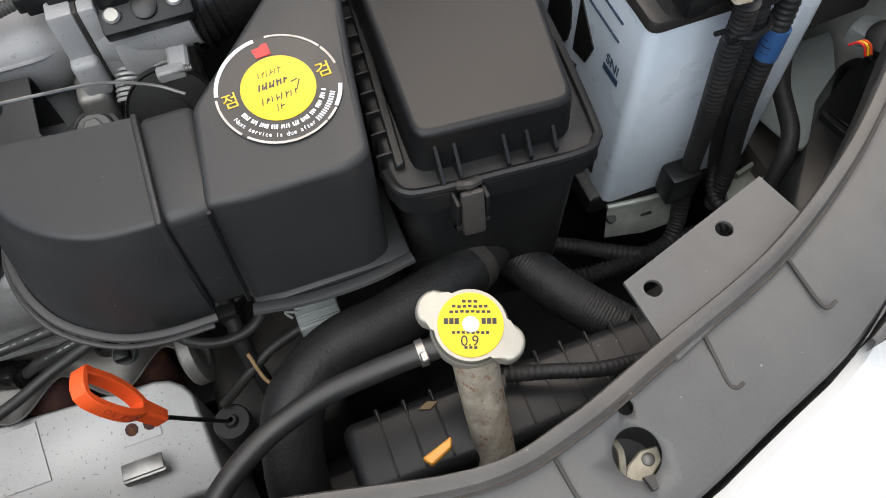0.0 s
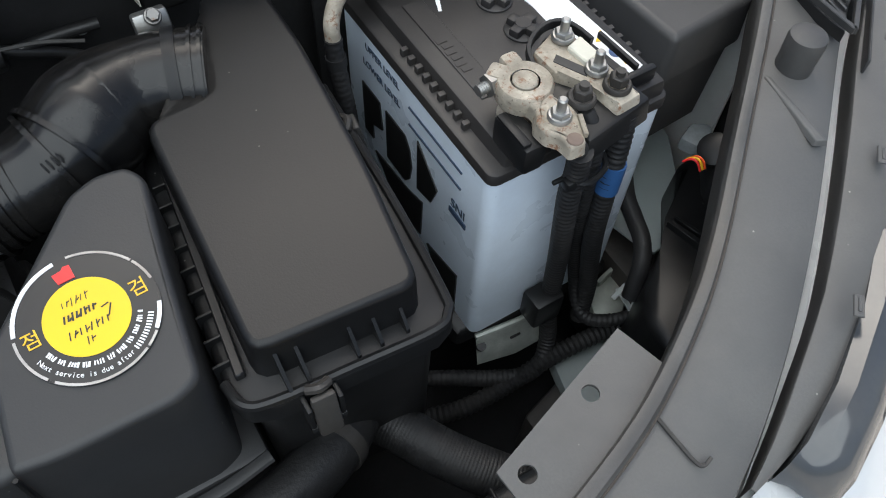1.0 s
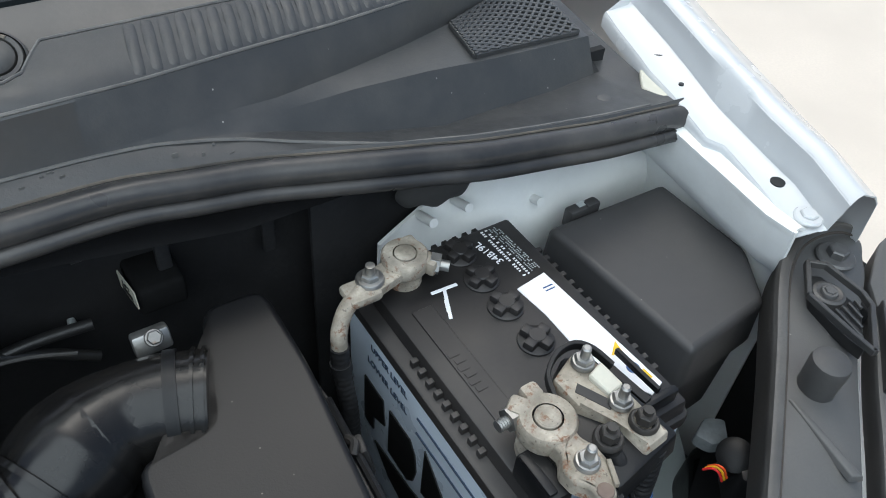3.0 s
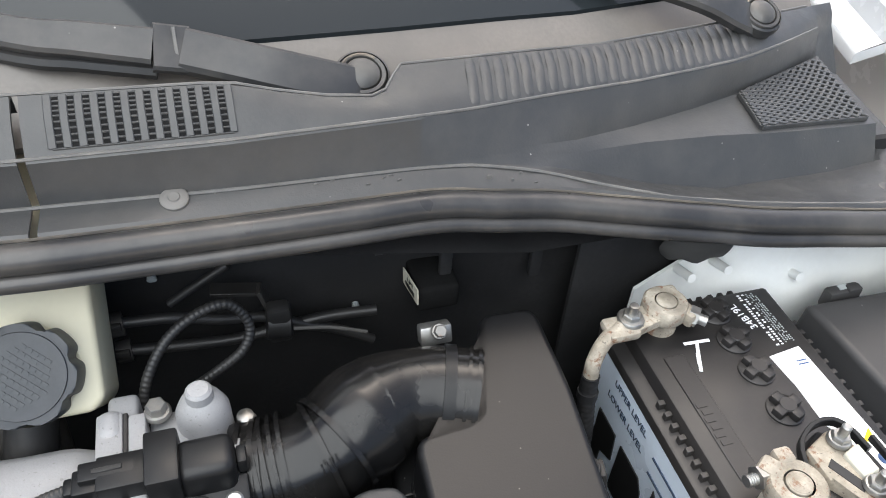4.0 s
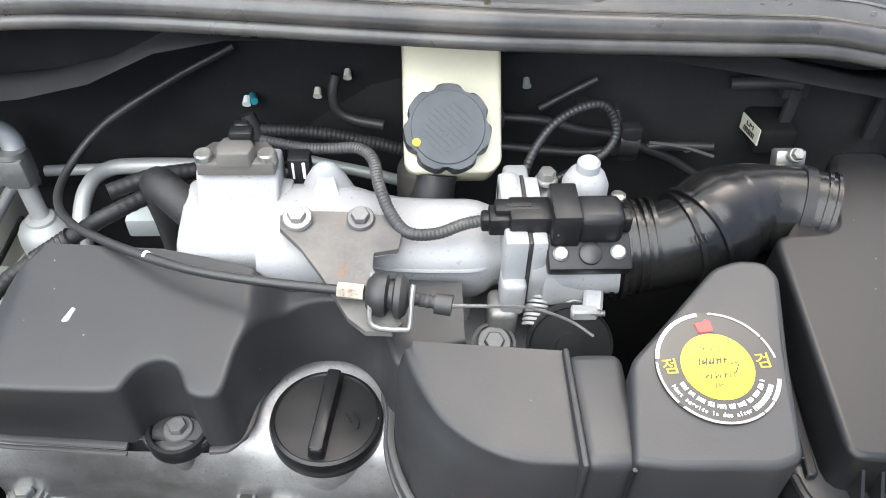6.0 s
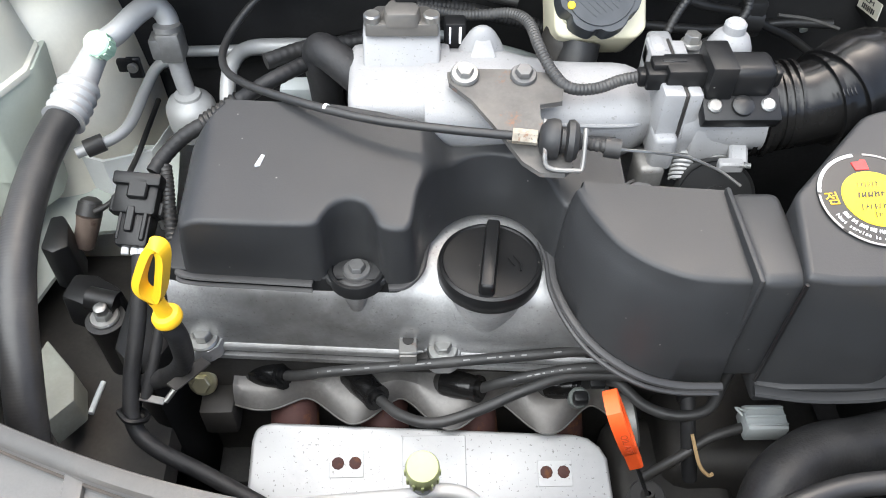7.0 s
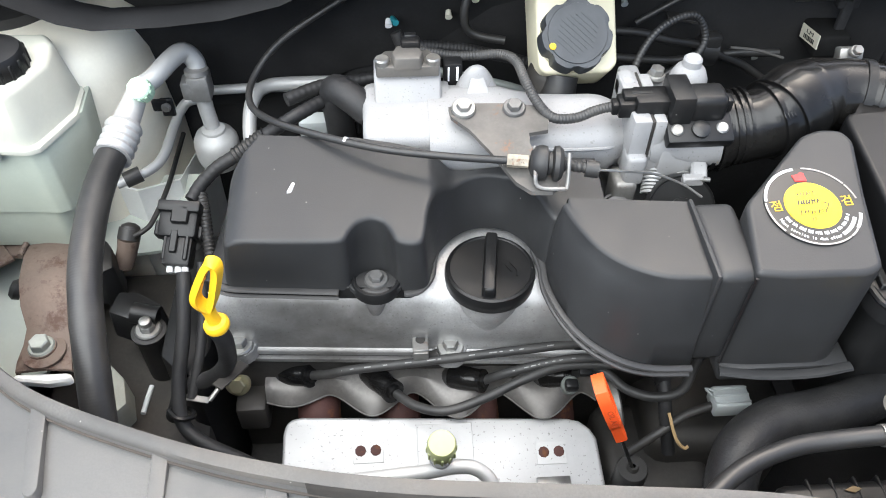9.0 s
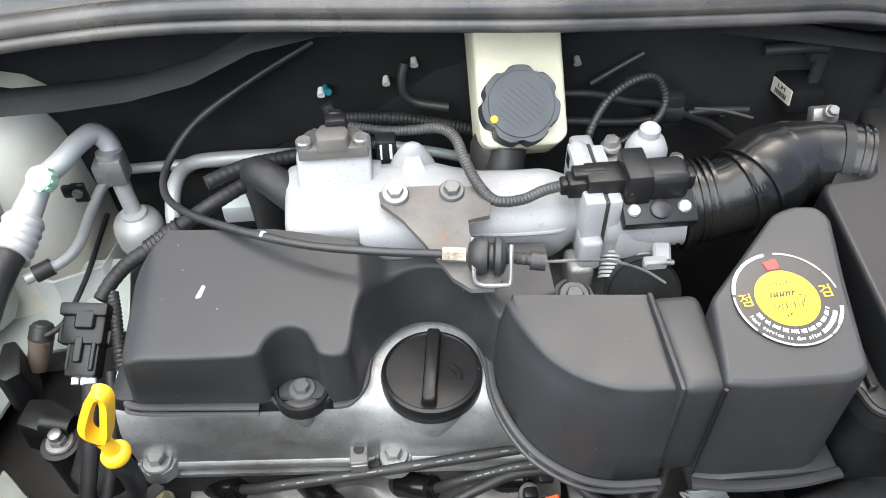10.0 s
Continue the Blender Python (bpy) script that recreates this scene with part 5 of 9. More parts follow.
# ---- oil filler cap ----
oil = thing("oil_filler_cap", (0.095, 0.408, 0.788), "round black oil filler cap with a grip bar", "filler cap")
part("disc", lathe([(0.0345, -0.010), (0.0370, -0.007), (0.0374, 0.002), (0.0362, 0.0062), (0.034, 0.0072), (0.033, 0.0062), (0, 0.0062)], 48, T(0.095, 0.408, 0.7885)), PLASTIC, oil)
part("grip", join(box((0, 0, 0), (0.0115, 0.063, 0.011), 0.0016, 2, m=T(0.095, 0.409, 0.799) @ Matrix.Rotation(radians(-8), 4, "Z"), taper=(0.78, 0.98)),
                  box((0, 0, 0), (0.0115, 0.012, 0.012), 0.003, 3, m=T(0.0915, 0.3825, 0.7985) @ Matrix.Rotation(radians(-8), 4, "Z"), taper=0.85)), PLASTIC, oil)
part("raised_mark", tube([(0.112, 0.412, 0.7955), (0.116, 0.405, 0.7955), (0.116, 0.398, 0.7955)], 0.0007, 6, 4), PLASTIC, oil)
part("raised_mark", tube([(0.108, 0.410, 0.7955), (0.112, 0.403, 0.7955)], 0.0006, 6, 4), PLASTIC, oil)

# ---- resonator with the service sticker ----
reso = thing("air_resonator", (0.315, 0.39, 0.77), "matt black plastic air resonator box with a round sticker", "resonator")


def reso_top(x, y):
    return 0.872 + (y - 0.325) * 0.155


poly_r = [(0.2655, 0.3250), (0.288, 0.3215), (0.345, 0.3205), (0.3595, 0.3260), (0.3690, 0.390), (0.3790, 0.4420), (0.3720, 0.4540), (0.3540, 0.4560), (0.3370, 0.4500), (0.2900, 0.4020), (0.2740, 0.3860)]
part("box", round_prism(poly_r, 0.765, reso_top, 0.0042, 0.0015, 0.006), COVER_PLASTIC, reso)
part("lower_lip", join(tube([(0.266, 0.317, 0.766), (0.30, 0.3125, 0.764), (0.34, 0.312, 0.764), (0.372, 0.316, 0.765)], 0.0045, 8, 5, flat=0.5), box((0.32, 0.352, 0.758), (0.105, 0.07, 0.016), 0.004)), COVER_PLASTIC, reso)
part("corner_seam", tube([(0.268, 0.3245, 0.868), (0.267, 0.323, 0.82), (0.266, 0.321, 0.772)], 0.0014, 6, 4), PLASTIC, reso)

# sticker lies in the plane of the box's top
STK = T(0.3235, 0.3800, reso_top(0.3235, 0.3800) + 0.0008) @ Matrix.Rotation(math.atan(0.155), 4, "X") @ Matrix.Rotation(radians(3), 4, "Z")
stick = tagged(new("service_sticker"), "round black service sticker with a yellow centre", "sticker")
stick.location = STK.translation * K


def disc(r, z, seg=48, r0=0.0):
    return moved(lathe([(0, z), (r, z), (r, z - 0.0006), (0, z - 0.0006)] if not r0 else [(r0, z), (r, z), (r, z - 0.0006), (r0, z - 0.0006)], seg), STK)


part("foil_rim", disc(0.0350, 0.0002), LABEL_SHADE_K, stick)
for a0, a1, m_ in ((95, 168, LABEL_W), (30, 84, REFL), (5, 28, REFL), (172, 216, REFL), (222, 300, REFL), (318, 342, LABEL_W), (302, 316, REFL)):
    ring_bm = loft([[(r * math.cos(radians(a0 + (a1 - a0) * k / 14)), r * math.sin(radians(a0 + (a1 - a0) * k / 14)), 0.0010) for k in range(15)] for r in ((0.0328, 0.0349) if m_ is LABEL_W else (0.0336, 0.0349))], 0.0006)
    part("silver_edge", moved(ring_bm, STK), m_, stick, "worn silver rim")
part("black_ring", disc(0.0340, 0.0005), LABEL_SHADE_K, stick)
part("yellow_centre", disc(0.0207, 0.0009), LABEL_Y, stick, "yellow writing field")


def on_sticker(bm):
    return moved(bm, STK)


def flat_bar(cx, cy, w, h, a, z=0.0012):
    return box((0, 0, 0), (w, h, 0.0003), 0, m=T(cx, cy, z) @ Matrix.Rotation(radians(a), 4, "Z"))


part("red_mark", on_sticker(prism([(-0.005, 0.022), (0.0035, 0.022), (0.0035, 0.0295), (0.0005, 0.030), (-0.001, 0.0285), (-0.006, 0.028)], 0.0006, 0.0012, 0)), RED, stick)
words("\uc810", 0.0102, STK @ T(-0.0268, 0.001, 0.0008), YELLOW, stick)
words("\uac80", 0.0102, STK @ T(0.0268, 0.001, 0.0008), YELLOW, stick)
random.seed(5)
bits = []
for k in range(46):
    a = 200 + 136 * (k + 0.5) / 46
    if k % 9 not in (4, 8):
        bits.append(flat_bar(0.0247 * math.cos(radians(a)), 0.0247 * math.sin(radians(a)), random.uniform(0.0006, 0.0010), 0.0028 * random.uniform(0.75, 1), a + 90 + random.uniform(-12, 12), 0.0008))
part("print_line", on_sticker(join(*bits)), LABEL_W, stick, "small white print")
NEXT = "Next service is due after"
for k, ch in enumerate(NEXT):
    if ch != " ":
        a = 200 + 92 * (k + 0.5) / len(NEXT)
        words(ch, 0.0037, STK @ T(0.0297 * math.cos(radians(a)), 0.0297 * math.sin(radians(a)), 0.0008) @ Matrix.Rotation(radians(a + 90), 4, "Z"), LABEL_W, stick)
bits = [flat_bar(0.0297 * math.cos(radians(a)), 0.0297 * math.sin(radians(a)), 0.0008, 0.0028, a + 90, 0.0008) for a in range(296, 334, 3)]
part("print_line", on_sticker(join(*bits)), LABEL_W, stick, "small white print")
strokes = []
for y, x0, x1, n, w in ((0.0105, -0.0085, 0.0055, 6, 0.0004), (0.0030, -0.0105, 0.0060, 8, 0.0009), (-0.0060, -0.0115, 0.0100, 8, 0.0006), (-0.0120, -0.0050, -0.0010, 2, 0.0005)):
    for k in range(n):
        x = x0 + (x1 - x0) * k / n
        strokes.append(flat_bar(x + 0.0006, y, random.uniform(0.003, 0.0046), w, random.uniform(62, 82)))
        if k % 2:
            strokes.append(flat_bar(x + 0.0014, y + random.uniform(-0.0012, 0.0012), random.uniform(0.0016, 0.0026), w, random.uniform(-10, 40)))
strokes += [flat_bar(0.0108, -0.002, 0.006, 0.0007, 60), flat_bar(0.0095, 0.001, 0.004, 0.0006, 10)]
part("handwriting", on_sticker(join(*strokes)), LABEL_SHADE_K, stick, "unreadable pen writing")

# ---- air filter box ----
airbox = thing("air_filter_box", (0.435, 0.43, 0.70), "black plastic air filter housing with a clipped lid", "air filter")


def lid_top(x, y):
    return 0.870 + (y - 0.32) * 0.075


lid_poly = [(0.3815, 0.3265), (0.478, 0.3185), (0.490, 0.40), (0.499, 0.50), (0.4985, 0.566), (0.4565, 0.568), (0.4450, 0.532), (0.4385, 0.511), (0.4355, 0.4990), (0.4325, 0.4925), (0.4250, 0.4892), (0.389, 0.4865)]
lid = part("lid", round_prism(lid_poly, 0.838, lid_top, 0.0042, 0.0012, 0.012), LID_PLASTIC, airbox)
rim_poly = [(0.364, 0.330), (0.369, 0.315), (0.385, 0.309), (0.478, 0.302), (0.492, 0.308), (0.497, 0.322), (0.505, 0.40), (0.511, 0.50), (0.511, 0.568), (0.44, 0.575), (0.38, 0.50)]
part("lid_rim", prism(rim_poly, 0.822, 0.838, 0.004, 3, 0.0015), PLASTIC, lid)
part("rim_bead", tube([(0.366, 0.335, 0.8385), (0.370, 0.319, 0.8385), (0.385, 0.313, 0.8385), (0.430, 0.309, 0.8385), (0.477, 0.3055, 0.8385), (0.489, 0.311, 0.8385), (0.494, 0.325, 0.8385), (0.502, 0.40, 0.8385), (0.508, 0.50, 0.8385)], 0.003, 8, 5), PLASTIC, lid)
part("body", prism([(0.378, 0.335), (0.386, 0.321), (0.476, 0.314), (0.486, 0.326), (0.50, 0.50), (0.50, 0.56), (0.42, 0.56), (0.385, 0.49)], 0.66, 0.824, 0.004, 2, -0.004), PLASTIC, airbox)
for k, x in enumerate((0.394, 0.405, 0.434, 0.448, 0.464)):
    part("gusset", prism([(x - 0.001, 0.3115), (x + 0.001, 0.3115), (x + 0.001, 0.327), (x - 0.001, 0.327)], 0.836, 0.86, 0, tilt=lambda px, py: 0.842 + (py - 0.3115) * 1.2), PLASTIC, lid)
for k in range(9):
    y = 0.336 + 0.016 * k
    x = 0.3725 + 0.0175 * k / 9
    part("side_rib", box((x - 0.002, y + 0.008, 0.832), (0.013, 0.0018, 0.022), 0.0006), PLASTIC, airbox)
part("hinge_wall", prism([(0.372, 0.333), (0.378, 0.333), (0.394, 0.480), (0.388, 0.480)], 0.82, 0.8435, 0.001, 1), PLASTIC, lid)


def latch(x, y, turn):
    m = T(x, y, 0.83) @ Matrix.Rotation(radians(turn), 4, "Z")
    lt = part("latch", join(box((0, -0.004, -0.004), (0.014, 0.005, 0.034), 0.002, 2, m=Matrix.Rotation(radians(-12), 4, "X")), moved(tube([(-0.006, 0.006, 0.012), (0, 0.003, 0.0145), (0.006, 0.006, 0.012)], 0.003, 8, 4), Matrix())), DEEP, airbox, "sprung metal latch")
    lt.data.transform(Matrix.Scale(1 / K, 4))
    lt.data.transform(m)
    lt.data.transform(Matrix.Scale(K, 4))
    return lt


latch(0.4065, 0.302, -4)
latch(0.509, 0.46, 80)
for dx in (-0.009, 0.009):
    part("latch_ear", box((0.4065 + dx, 0.304, 0.822), (0.003, 0.012, 0.030), 0.001), PLASTIC, airbox)
part("latch_pin", tube([(0.396, 0.300, 0.812), (0.417, 0.300, 0.812)], 0.003, 8, 2), PLASTIC, airbox)

# ---- rubber intake hose ----
hose = thing("intake_hose", (0.36, 0.51, 0.84), "glossy black ribbed rubber intake hose", "hose")
part("elbow", tube([(0.291, 0.5015, 0.8545), (0.308, 0.4995, 0.8568), (0.326, 0.4990, 0.8598), (0.343, 0.5025, 0.8632), (0.358, 0.5105, 0.8668), (0.372, 0.5185, 0.8694), (0.388, 0.5235, 0.8710), (0.404, 0.5245, 0.8712)], lambda f: interp([(0, 0.0300), (0.3, 0.0300), (0.44, 0.0325), (0.55, 0.0352), (0.66, 0.0362), (0.78, 0.0338), (0.9, 0.0308), (1, 0.0300)], f), 32, 6), GLOSS_RUBBER, hose)
for k in range(4):
    part("bellows_rib", tube([(0.2985 + 0.0055 * k, 0.5005 + 0.0004 * k, 0.8560 + 0.0007 * k), (0.3010 + 0.0055 * k, 0.5005 + 0.0004 * k, 0.8563 + 0.0007 * k)], 0.0328, 28, 2), GLOSS_RUBBER, hose)
part("throttle_cuff", join(tube([(0.2860, 0.5025, 0.8535), (0.3040, 0.5005, 0.8555)], 0.0330, 28, 2), tube([(0.2885, 0.5022, 0.8535), (0.2915, 0.5018, 0.8537)], 0.0352, 28, 2), tube([(0.2965, 0.5012, 0.8540), (0.2995, 0.5008, 0.8542)], 0.0352, 28, 2)), GLOSS_RUBBER, hose)
part("cuff", tube([(0.3960, 0.5242, 0.8709), (0.4120, 0.5230, 0.8710), (0.4260, 0.5190, 0.8705), (0.4410, 0.5130, 0.8700)], 0.0305, 32, 6), GLOSS_RUBBER, hose)
for a, b, r in (((0.3360, 0.5008, 0.8618), (0.3392, 0.5016, 0.8624), 0.0345), ((0.3450, 0.5035, 0.8637), (0.3480, 0.5052, 0.8644), 0.0362), ((0.3765, 0.5205, 0.8700), (0.3795, 0.5213, 0.8703), 0.0342)):
    part("hose_rib", tube([a, b], r, 28, 2), GLOSS_RUBBER, hose)
for a, b in (((0.4320, 0.5168, 0.8703), (0.4340, 0.5160, 0.8702)), ((0.4375, 0.5146, 0.8701), (0.4395, 0.5138, 0.8700))):
    part("collar_ring", tube([a, b], 0.0322, 32, 2), GLOSS_RUBBER, hose)
clamp = part("hose_clamp", tube([(0.4185, 0.5214, 0.8708), (0.4255, 0.5192, 0.8705)], 0.0320, 32, 2), PLASTIC, hose)
part("clamp_lug", box((0.424, 0.5595, 0.886), (0.022, 0.011, 0.014), 0.002, 2, m=Matrix.Rotation(radians(-25), 4, "X")), STEEL, clamp, "zinc clamp lug")
part("clamp_screw", bolt_bm(T(0.425, 0.554, 0.893) @ Matrix.Rotation(radians(40), 4, "X"), 0.0044, 0.006, 1.25), BRACKET, clamp)
for k in range(4):
    part("moulded_mark", bar_between((0.333 + 0.003 * k, 0.4745 + 0.001 * k, 0.8925), (0.335 + 0.003 * k, 0.4695 + 0.001 * k, 0.8885), 0.0012, 0.0012), GLOSS_RUBBER, hose)
part("hose_stud", lathe([(0.003, 0), (0.003, 0.003), (0, 0.0036)], 12, T(0.327, 0.4860, 0.8400) @ Matrix.Rotation(radians(75), 4, "X")), STEEL, hose)

# ---- intake manifold and throttle ----
mani = thing("intake_manifold", (0.10, 0.53, 0.78), "bright cast aluminium intake manifold", "intake manifold")


def body_x(sections):
    """A casting lofted along x through closed sections of (y, z)."""
    bm = bmesh.new()
    rows = [[bm.verts.new((x, y, z)) for y, z in sec] for x, sec in sections]
    n = len(rows[0])
    for a, b in zip(rows, rows[1:]):
        for j in range(n):
            k = (j + 1) % n
            bm.faces.new((a[j], a[k], b[k], b[j]))
    bm.faces.new(rows[0])
    bm.faces.new(rows[-1][::-1])
    return bm


PLENUM_SEC = [(y, z) for y, z in ((0.552, 0.800), (0.556, 0.835), (0.555, 0.862), (0.549, 0.8745), (0.538, 0.8785), (0.520, 0.8790), (0.502, 0.8765), (0.490, 0.8725), (0.4815, 0.8665), (0.4775, 0.8600), (0.4768, 0.8530), (0.4785, 0.8400), (0.484, 0.826), (0.494, 0.812), (0.512, 0.803), (0.535, 0.799))]


def plenum_at(k, back=1.0):
    """The plenum's section, drawn in towards its middle by k, its rear half narrowed by back."""
    sec = []
    for y, z in PLENUM_SEC:
        if y > 0.515:
            y, z = 0.515 + (y - 0.515) * back, z - max(0.0, z - 0.84) * (1 - back) * 0.28 * min(1.0, (y - 0.515) / 0.03)
        sec.append((0.518 + (y - 0.518) * k, 0.843 + (z - 0.843) * k))
    return sec


part("plenum", body_x([(0.050, plenum_at(1.0)), (0.105, plenum_at(1.0)), (0.125, plenum_at(1.0, 0.80)), (0.145, plenum_at(1.0, 0.66)), (0.17, plenum_at(1.0, 0.62)), (0.190, plenum_at(0.995, 0.62)), (0.198, plenum_at(0.96, 0.62)), (0.204, plenum_at(0.88, 0.64)), (0.209, plenum_at(0.78, 0.7)), (0.214, plenum_at(0.74, 0.7))]), PLENUM, mani, sharp=48)
HEAD_SEC = ((0.556, 0.815), (0.558, 0.868), (0.552, 0.877), (0.540, 0.8795), (0.522, 0.8770), (0.503, 0.8735), (0.4925, 0.8700), (0.4872, 0.8650), (0.4862, 0.858), (0.4880, 0.838), (0.500, 0.822), (0.53, 0.813))
part("plenum_head", body_x([(x, [(0.524 + (y - 0.524) * k, 0.850 + (z - 0.850) * k) for y, z in HEAD_SEC]) for x, k in ((-0.0045, 0.80), (-0.0035, 0.90), (-0.001, 0.965), (0.003, 0.995), (0.008, 1.0), (0.064, 1.0), (0.0675, 0.99), (0.069, 0.965))]), PLENUM, mani, sharp=48)
tower_bm = along_x([(0.5215, 0.868), (0.5220, 0.876), (0.5395, 0.8955), (0.5640, 0.8955), (0.5660, 0.868)], (0.0060, 0.0620))
bmesh.ops.bevel(tower_bm, geom=tower_bm.edges[:], offset=0.0028, segments=3, profile=0.5, affect="EDGES", clamp_overlap=True)
part("tower", tower_bm, PLENUM, mani, sharp=48)
part("seam", tube([(0.115, 0.4790, 0.8630), (0.15, 0.4768, 0.8600), (0.19, 0.4768, 0.8590), (0.203, 0.4830, 0.8560), (0.209, 0.492, 0.850)], 0.0014, 6, 4), PLENUM, mani)
part("lower_runner", box((0.10, 0.535, 0.795), (0.20, 0.06, 0.06), 0.02, 4), PLENUM, mani)
for x in (0.035, 0.105, 0.175):
    part("runner", tube([(x, 0.52, 0.80), (x, 0.50, 0.775), (x, 0.49, 0.74)], 0.021, 16, 4), PLENUM, mani)
peak = lathe([(0.0225, -0.018), (0.0185, -0.008), (0.0140, 0.002), (0.0098, 0.009), (0.0070, 0.0122), (0.0042, 0.0140), (0, 0.0145)], 28)
for v in peak.verts:
    v.co.y *= 0.62
part("peak_boss", moved(peak, T(0.0930, 0.5475, 0.8800)), PLENUM, mani, "pointed casting boss")
part("boss_web", prism([(0.0830, 0.5300), (0.1035, 0.5300), (0.0985, 0.5430), (0.0880, 0.5430)], 0.870, 0.890, 0.0015, 2, tilt=lambda x, y: 0.8785 + (y - 0.5300) * 0.75), PLENUM, mani)
CAP_GREY = mat("tan_grey_plastic", (0.070, 0.067, 0.063), 0.5, var=0.15, dust=0.3)
top = part("sensor_cap", join(prism([(0.0085, 0.5335), (0.0605, 0.5335), (0.0615, 0.549), (0.053, 0.560), (0.016, 0.560), (0.0075, 0.549)], 0.8955, 0.9045, 0.0014, 2, 0.0006), prism([(0.023, 0.5330), (0.046, 0.5330), (0.049, 0.545), (0.044, 0.556), (0.025, 0.556), (0.020, 0.545)], 0.903, 0.9125, 0.0022, 2, 0.0016)), CAP_GREY, mani, "dusty grey sensor on the tower")
part("cap_socket", join(box((0.0375, 0.556, 0.913), (0.016, 0.012, 0.009), 0.0022, 2), box((0.0375, 0.561, 0.9165), (0.010, 0.006, 0.005), 0.001, 1)), PLASTIC, top)
for x in (0.0135, 0.0555):
    part("cap_screw", lathe([(0.0062, -0.004), (0.0062, 0.0036), (0.0052, 0.0048), (0, 0.0048)], 18, T(x, 0.5405, 0.9050)), STEEL, top, "bright worn screw")
conn_b = part("connector", box((0.0735, 0.559, 0.880), (0.016, 0.014, 0.026), 0.002), PLASTIC, mani, "black slotted connector")
for dx, w in ((-0.0040, 0.0016), (0.0036, 0.0022)):
    part("connector_mark", box((0.0735 + dx, 0.5515, 0.884), (w, 0.0016, 0.014), 0.0004, 1), LABEL_W, conn_b)
part("rear_stub", lathe([(0.0215, -0.04), (0.0215, 0.0), (0.019, 0.006), (0.012, 0.010), (0, 0.011)], 28, T(0.163, 0.575, 0.866) @ Matrix.Rotation(radians(-12), 4, "X")), DEEP, mani, "dark domed stub behind the plenum")
part("throttle_flange", join(box((0.2195, 0.506, 0.860), (0.015, 0.070, 0.060), 0.0018, 2), box((0.2195, 0.5325, 0.880), (0.015, 0.022, 0.024), 0.006, 3), box((0.2195, 0.474, 0.842), (0.017, 0.020, 0.030), 0.004, 3)), PLENUM, mani, "cast throttle flange")
part("flange_gasket", box((0.2283, 0.506, 0.860), (0.0026, 0.068, 0.058), 0.0006, 1), DEEP, mani, "thin dark gasket")
part("throttle_body", join(box((0.2345, 0.505, 0.861), (0.010, 0.066, 0.056), 0.0018, 2), tube([(0.234, 0.500, 0.856), (0.262, 0.497, 0.858), (0.292, 0.493, 0.861)], 0.0295, 32, 4), box((0.256, 0.482, 0.846), (0.034, 0.026, 0.030), 0.003, 2), box((0.260, 0.500, 0.872), (0.034, 0.030, 0.022), 0.003, 2)), PLENUM, mani, "machined throttle body")
part("lower_step", box((0.214, 0.474, 0.815), (0.020, 0.026, 0.034), 0.005, 3), BRACKET, mani)
part("idle_valve", join(lathe([(0.0165, -0.026), (0.016, -0.004), (0.0125, 0.004), (0.0082, 0.008), (0.0078, 0.014), (0.006, 0.016), (0, 0.0165)], 28, T(0.272, 0.532, 0.892)), box((0.262, 0.53, 0.866), (0.045, 0.03, 0.025), 0.006, 3)), PLENUM, mani, "white nipple of the idle valve")
part("idle_block", box((0.226, 0.545, 0.868), (0.018, 0.026, 0.034), 0.004, 3), PLENUM, mani)
part("bolt", bolt_bm(T(0.246, 0.538, 0.885), 0.0062, 0.008, 1.3), STEEL, mani)
part("bolt", bolt_bm(T(0.262, 0.4775, 0.860) @ Matrix.Rotation(radians(50), 4, "X"), 0.0048, 0.008, 1.2), STEEL, mani)
part("lever_bracket", join(ribbon([(0.238, 0.482, 0.848), (0.248, 0.4855, 0.849), (0.2600, 0.4870, 0.849), (0.2700, 0.4810, 0.848), (0.2735, 0.4705, 0.846), (0.2715, 0.4570, 0.841)], 0.013, 0.006, 4), box((0.266, 0.4560, 0.840), (0.018, 0.008, 0.009), 0.0014, 1)), PLENUM, mani, "bent aluminium lever bracket")
part("stop_screw", tube([(0.262, 0.4545, 0.842), (0.279, 0.4530, 0.842)], 0.0022, 8, 2, wave=0.0005, pitch=0.0012), STEEL, mani)
quad = part("throttle_quadrant", lathe([(0, 0.004), (0.010, 0.004), (0.010, 0.002), (0.027, 0.002), (0.0285, 0.004), (0.029, 0.003), (0.029, -0.006), (0.027, -0.004), (0, -0.004)], 40, T(0.258, 0.446, 0.817) @ Matrix.Rotation(radians(58), 4, "X")), LABEL_SHADE_K, mani, "black throttle quadrant")
SA, SB = Vector((0.2400, 0.4800, 0.836)), Vector((0.2345, 0.4600, 0.822))
sd = (SB - SA).normalized()
s1_, s2_ = sd.cross(Vector((0, 0, 1))).normalized(), sd.cross(sd.cross(Vector((0, 0, 1)))).normalized()
part("return_spring", tube([SA.lerp(SB, k / 80) + (s1_ * math.cos(2 * math.pi * k / 10) + s2_ * math.sin(2 * math.pi * k / 10)) * 0.0072 for k in range(81)], 0.0012, 6, 2), PIPE, mani, "coiled return spring")
part("engine_bolt", join(bolt_bm(T(0.2074, 0.4526, 0.8126) @ Matrix.Rotation(radians(20), 4, "X"), 0.0070, 0.006, 1.7), lathe([(0.0155, -0.012), (0.0155, -0.001), (0.013, 0.0)], 28, T(0.2074, 0.4526, 0.8126) @ Matrix.Rotation(radians(20), 4, "X"))), DARK_STEEL, mani, "dark bolt on a round boss")
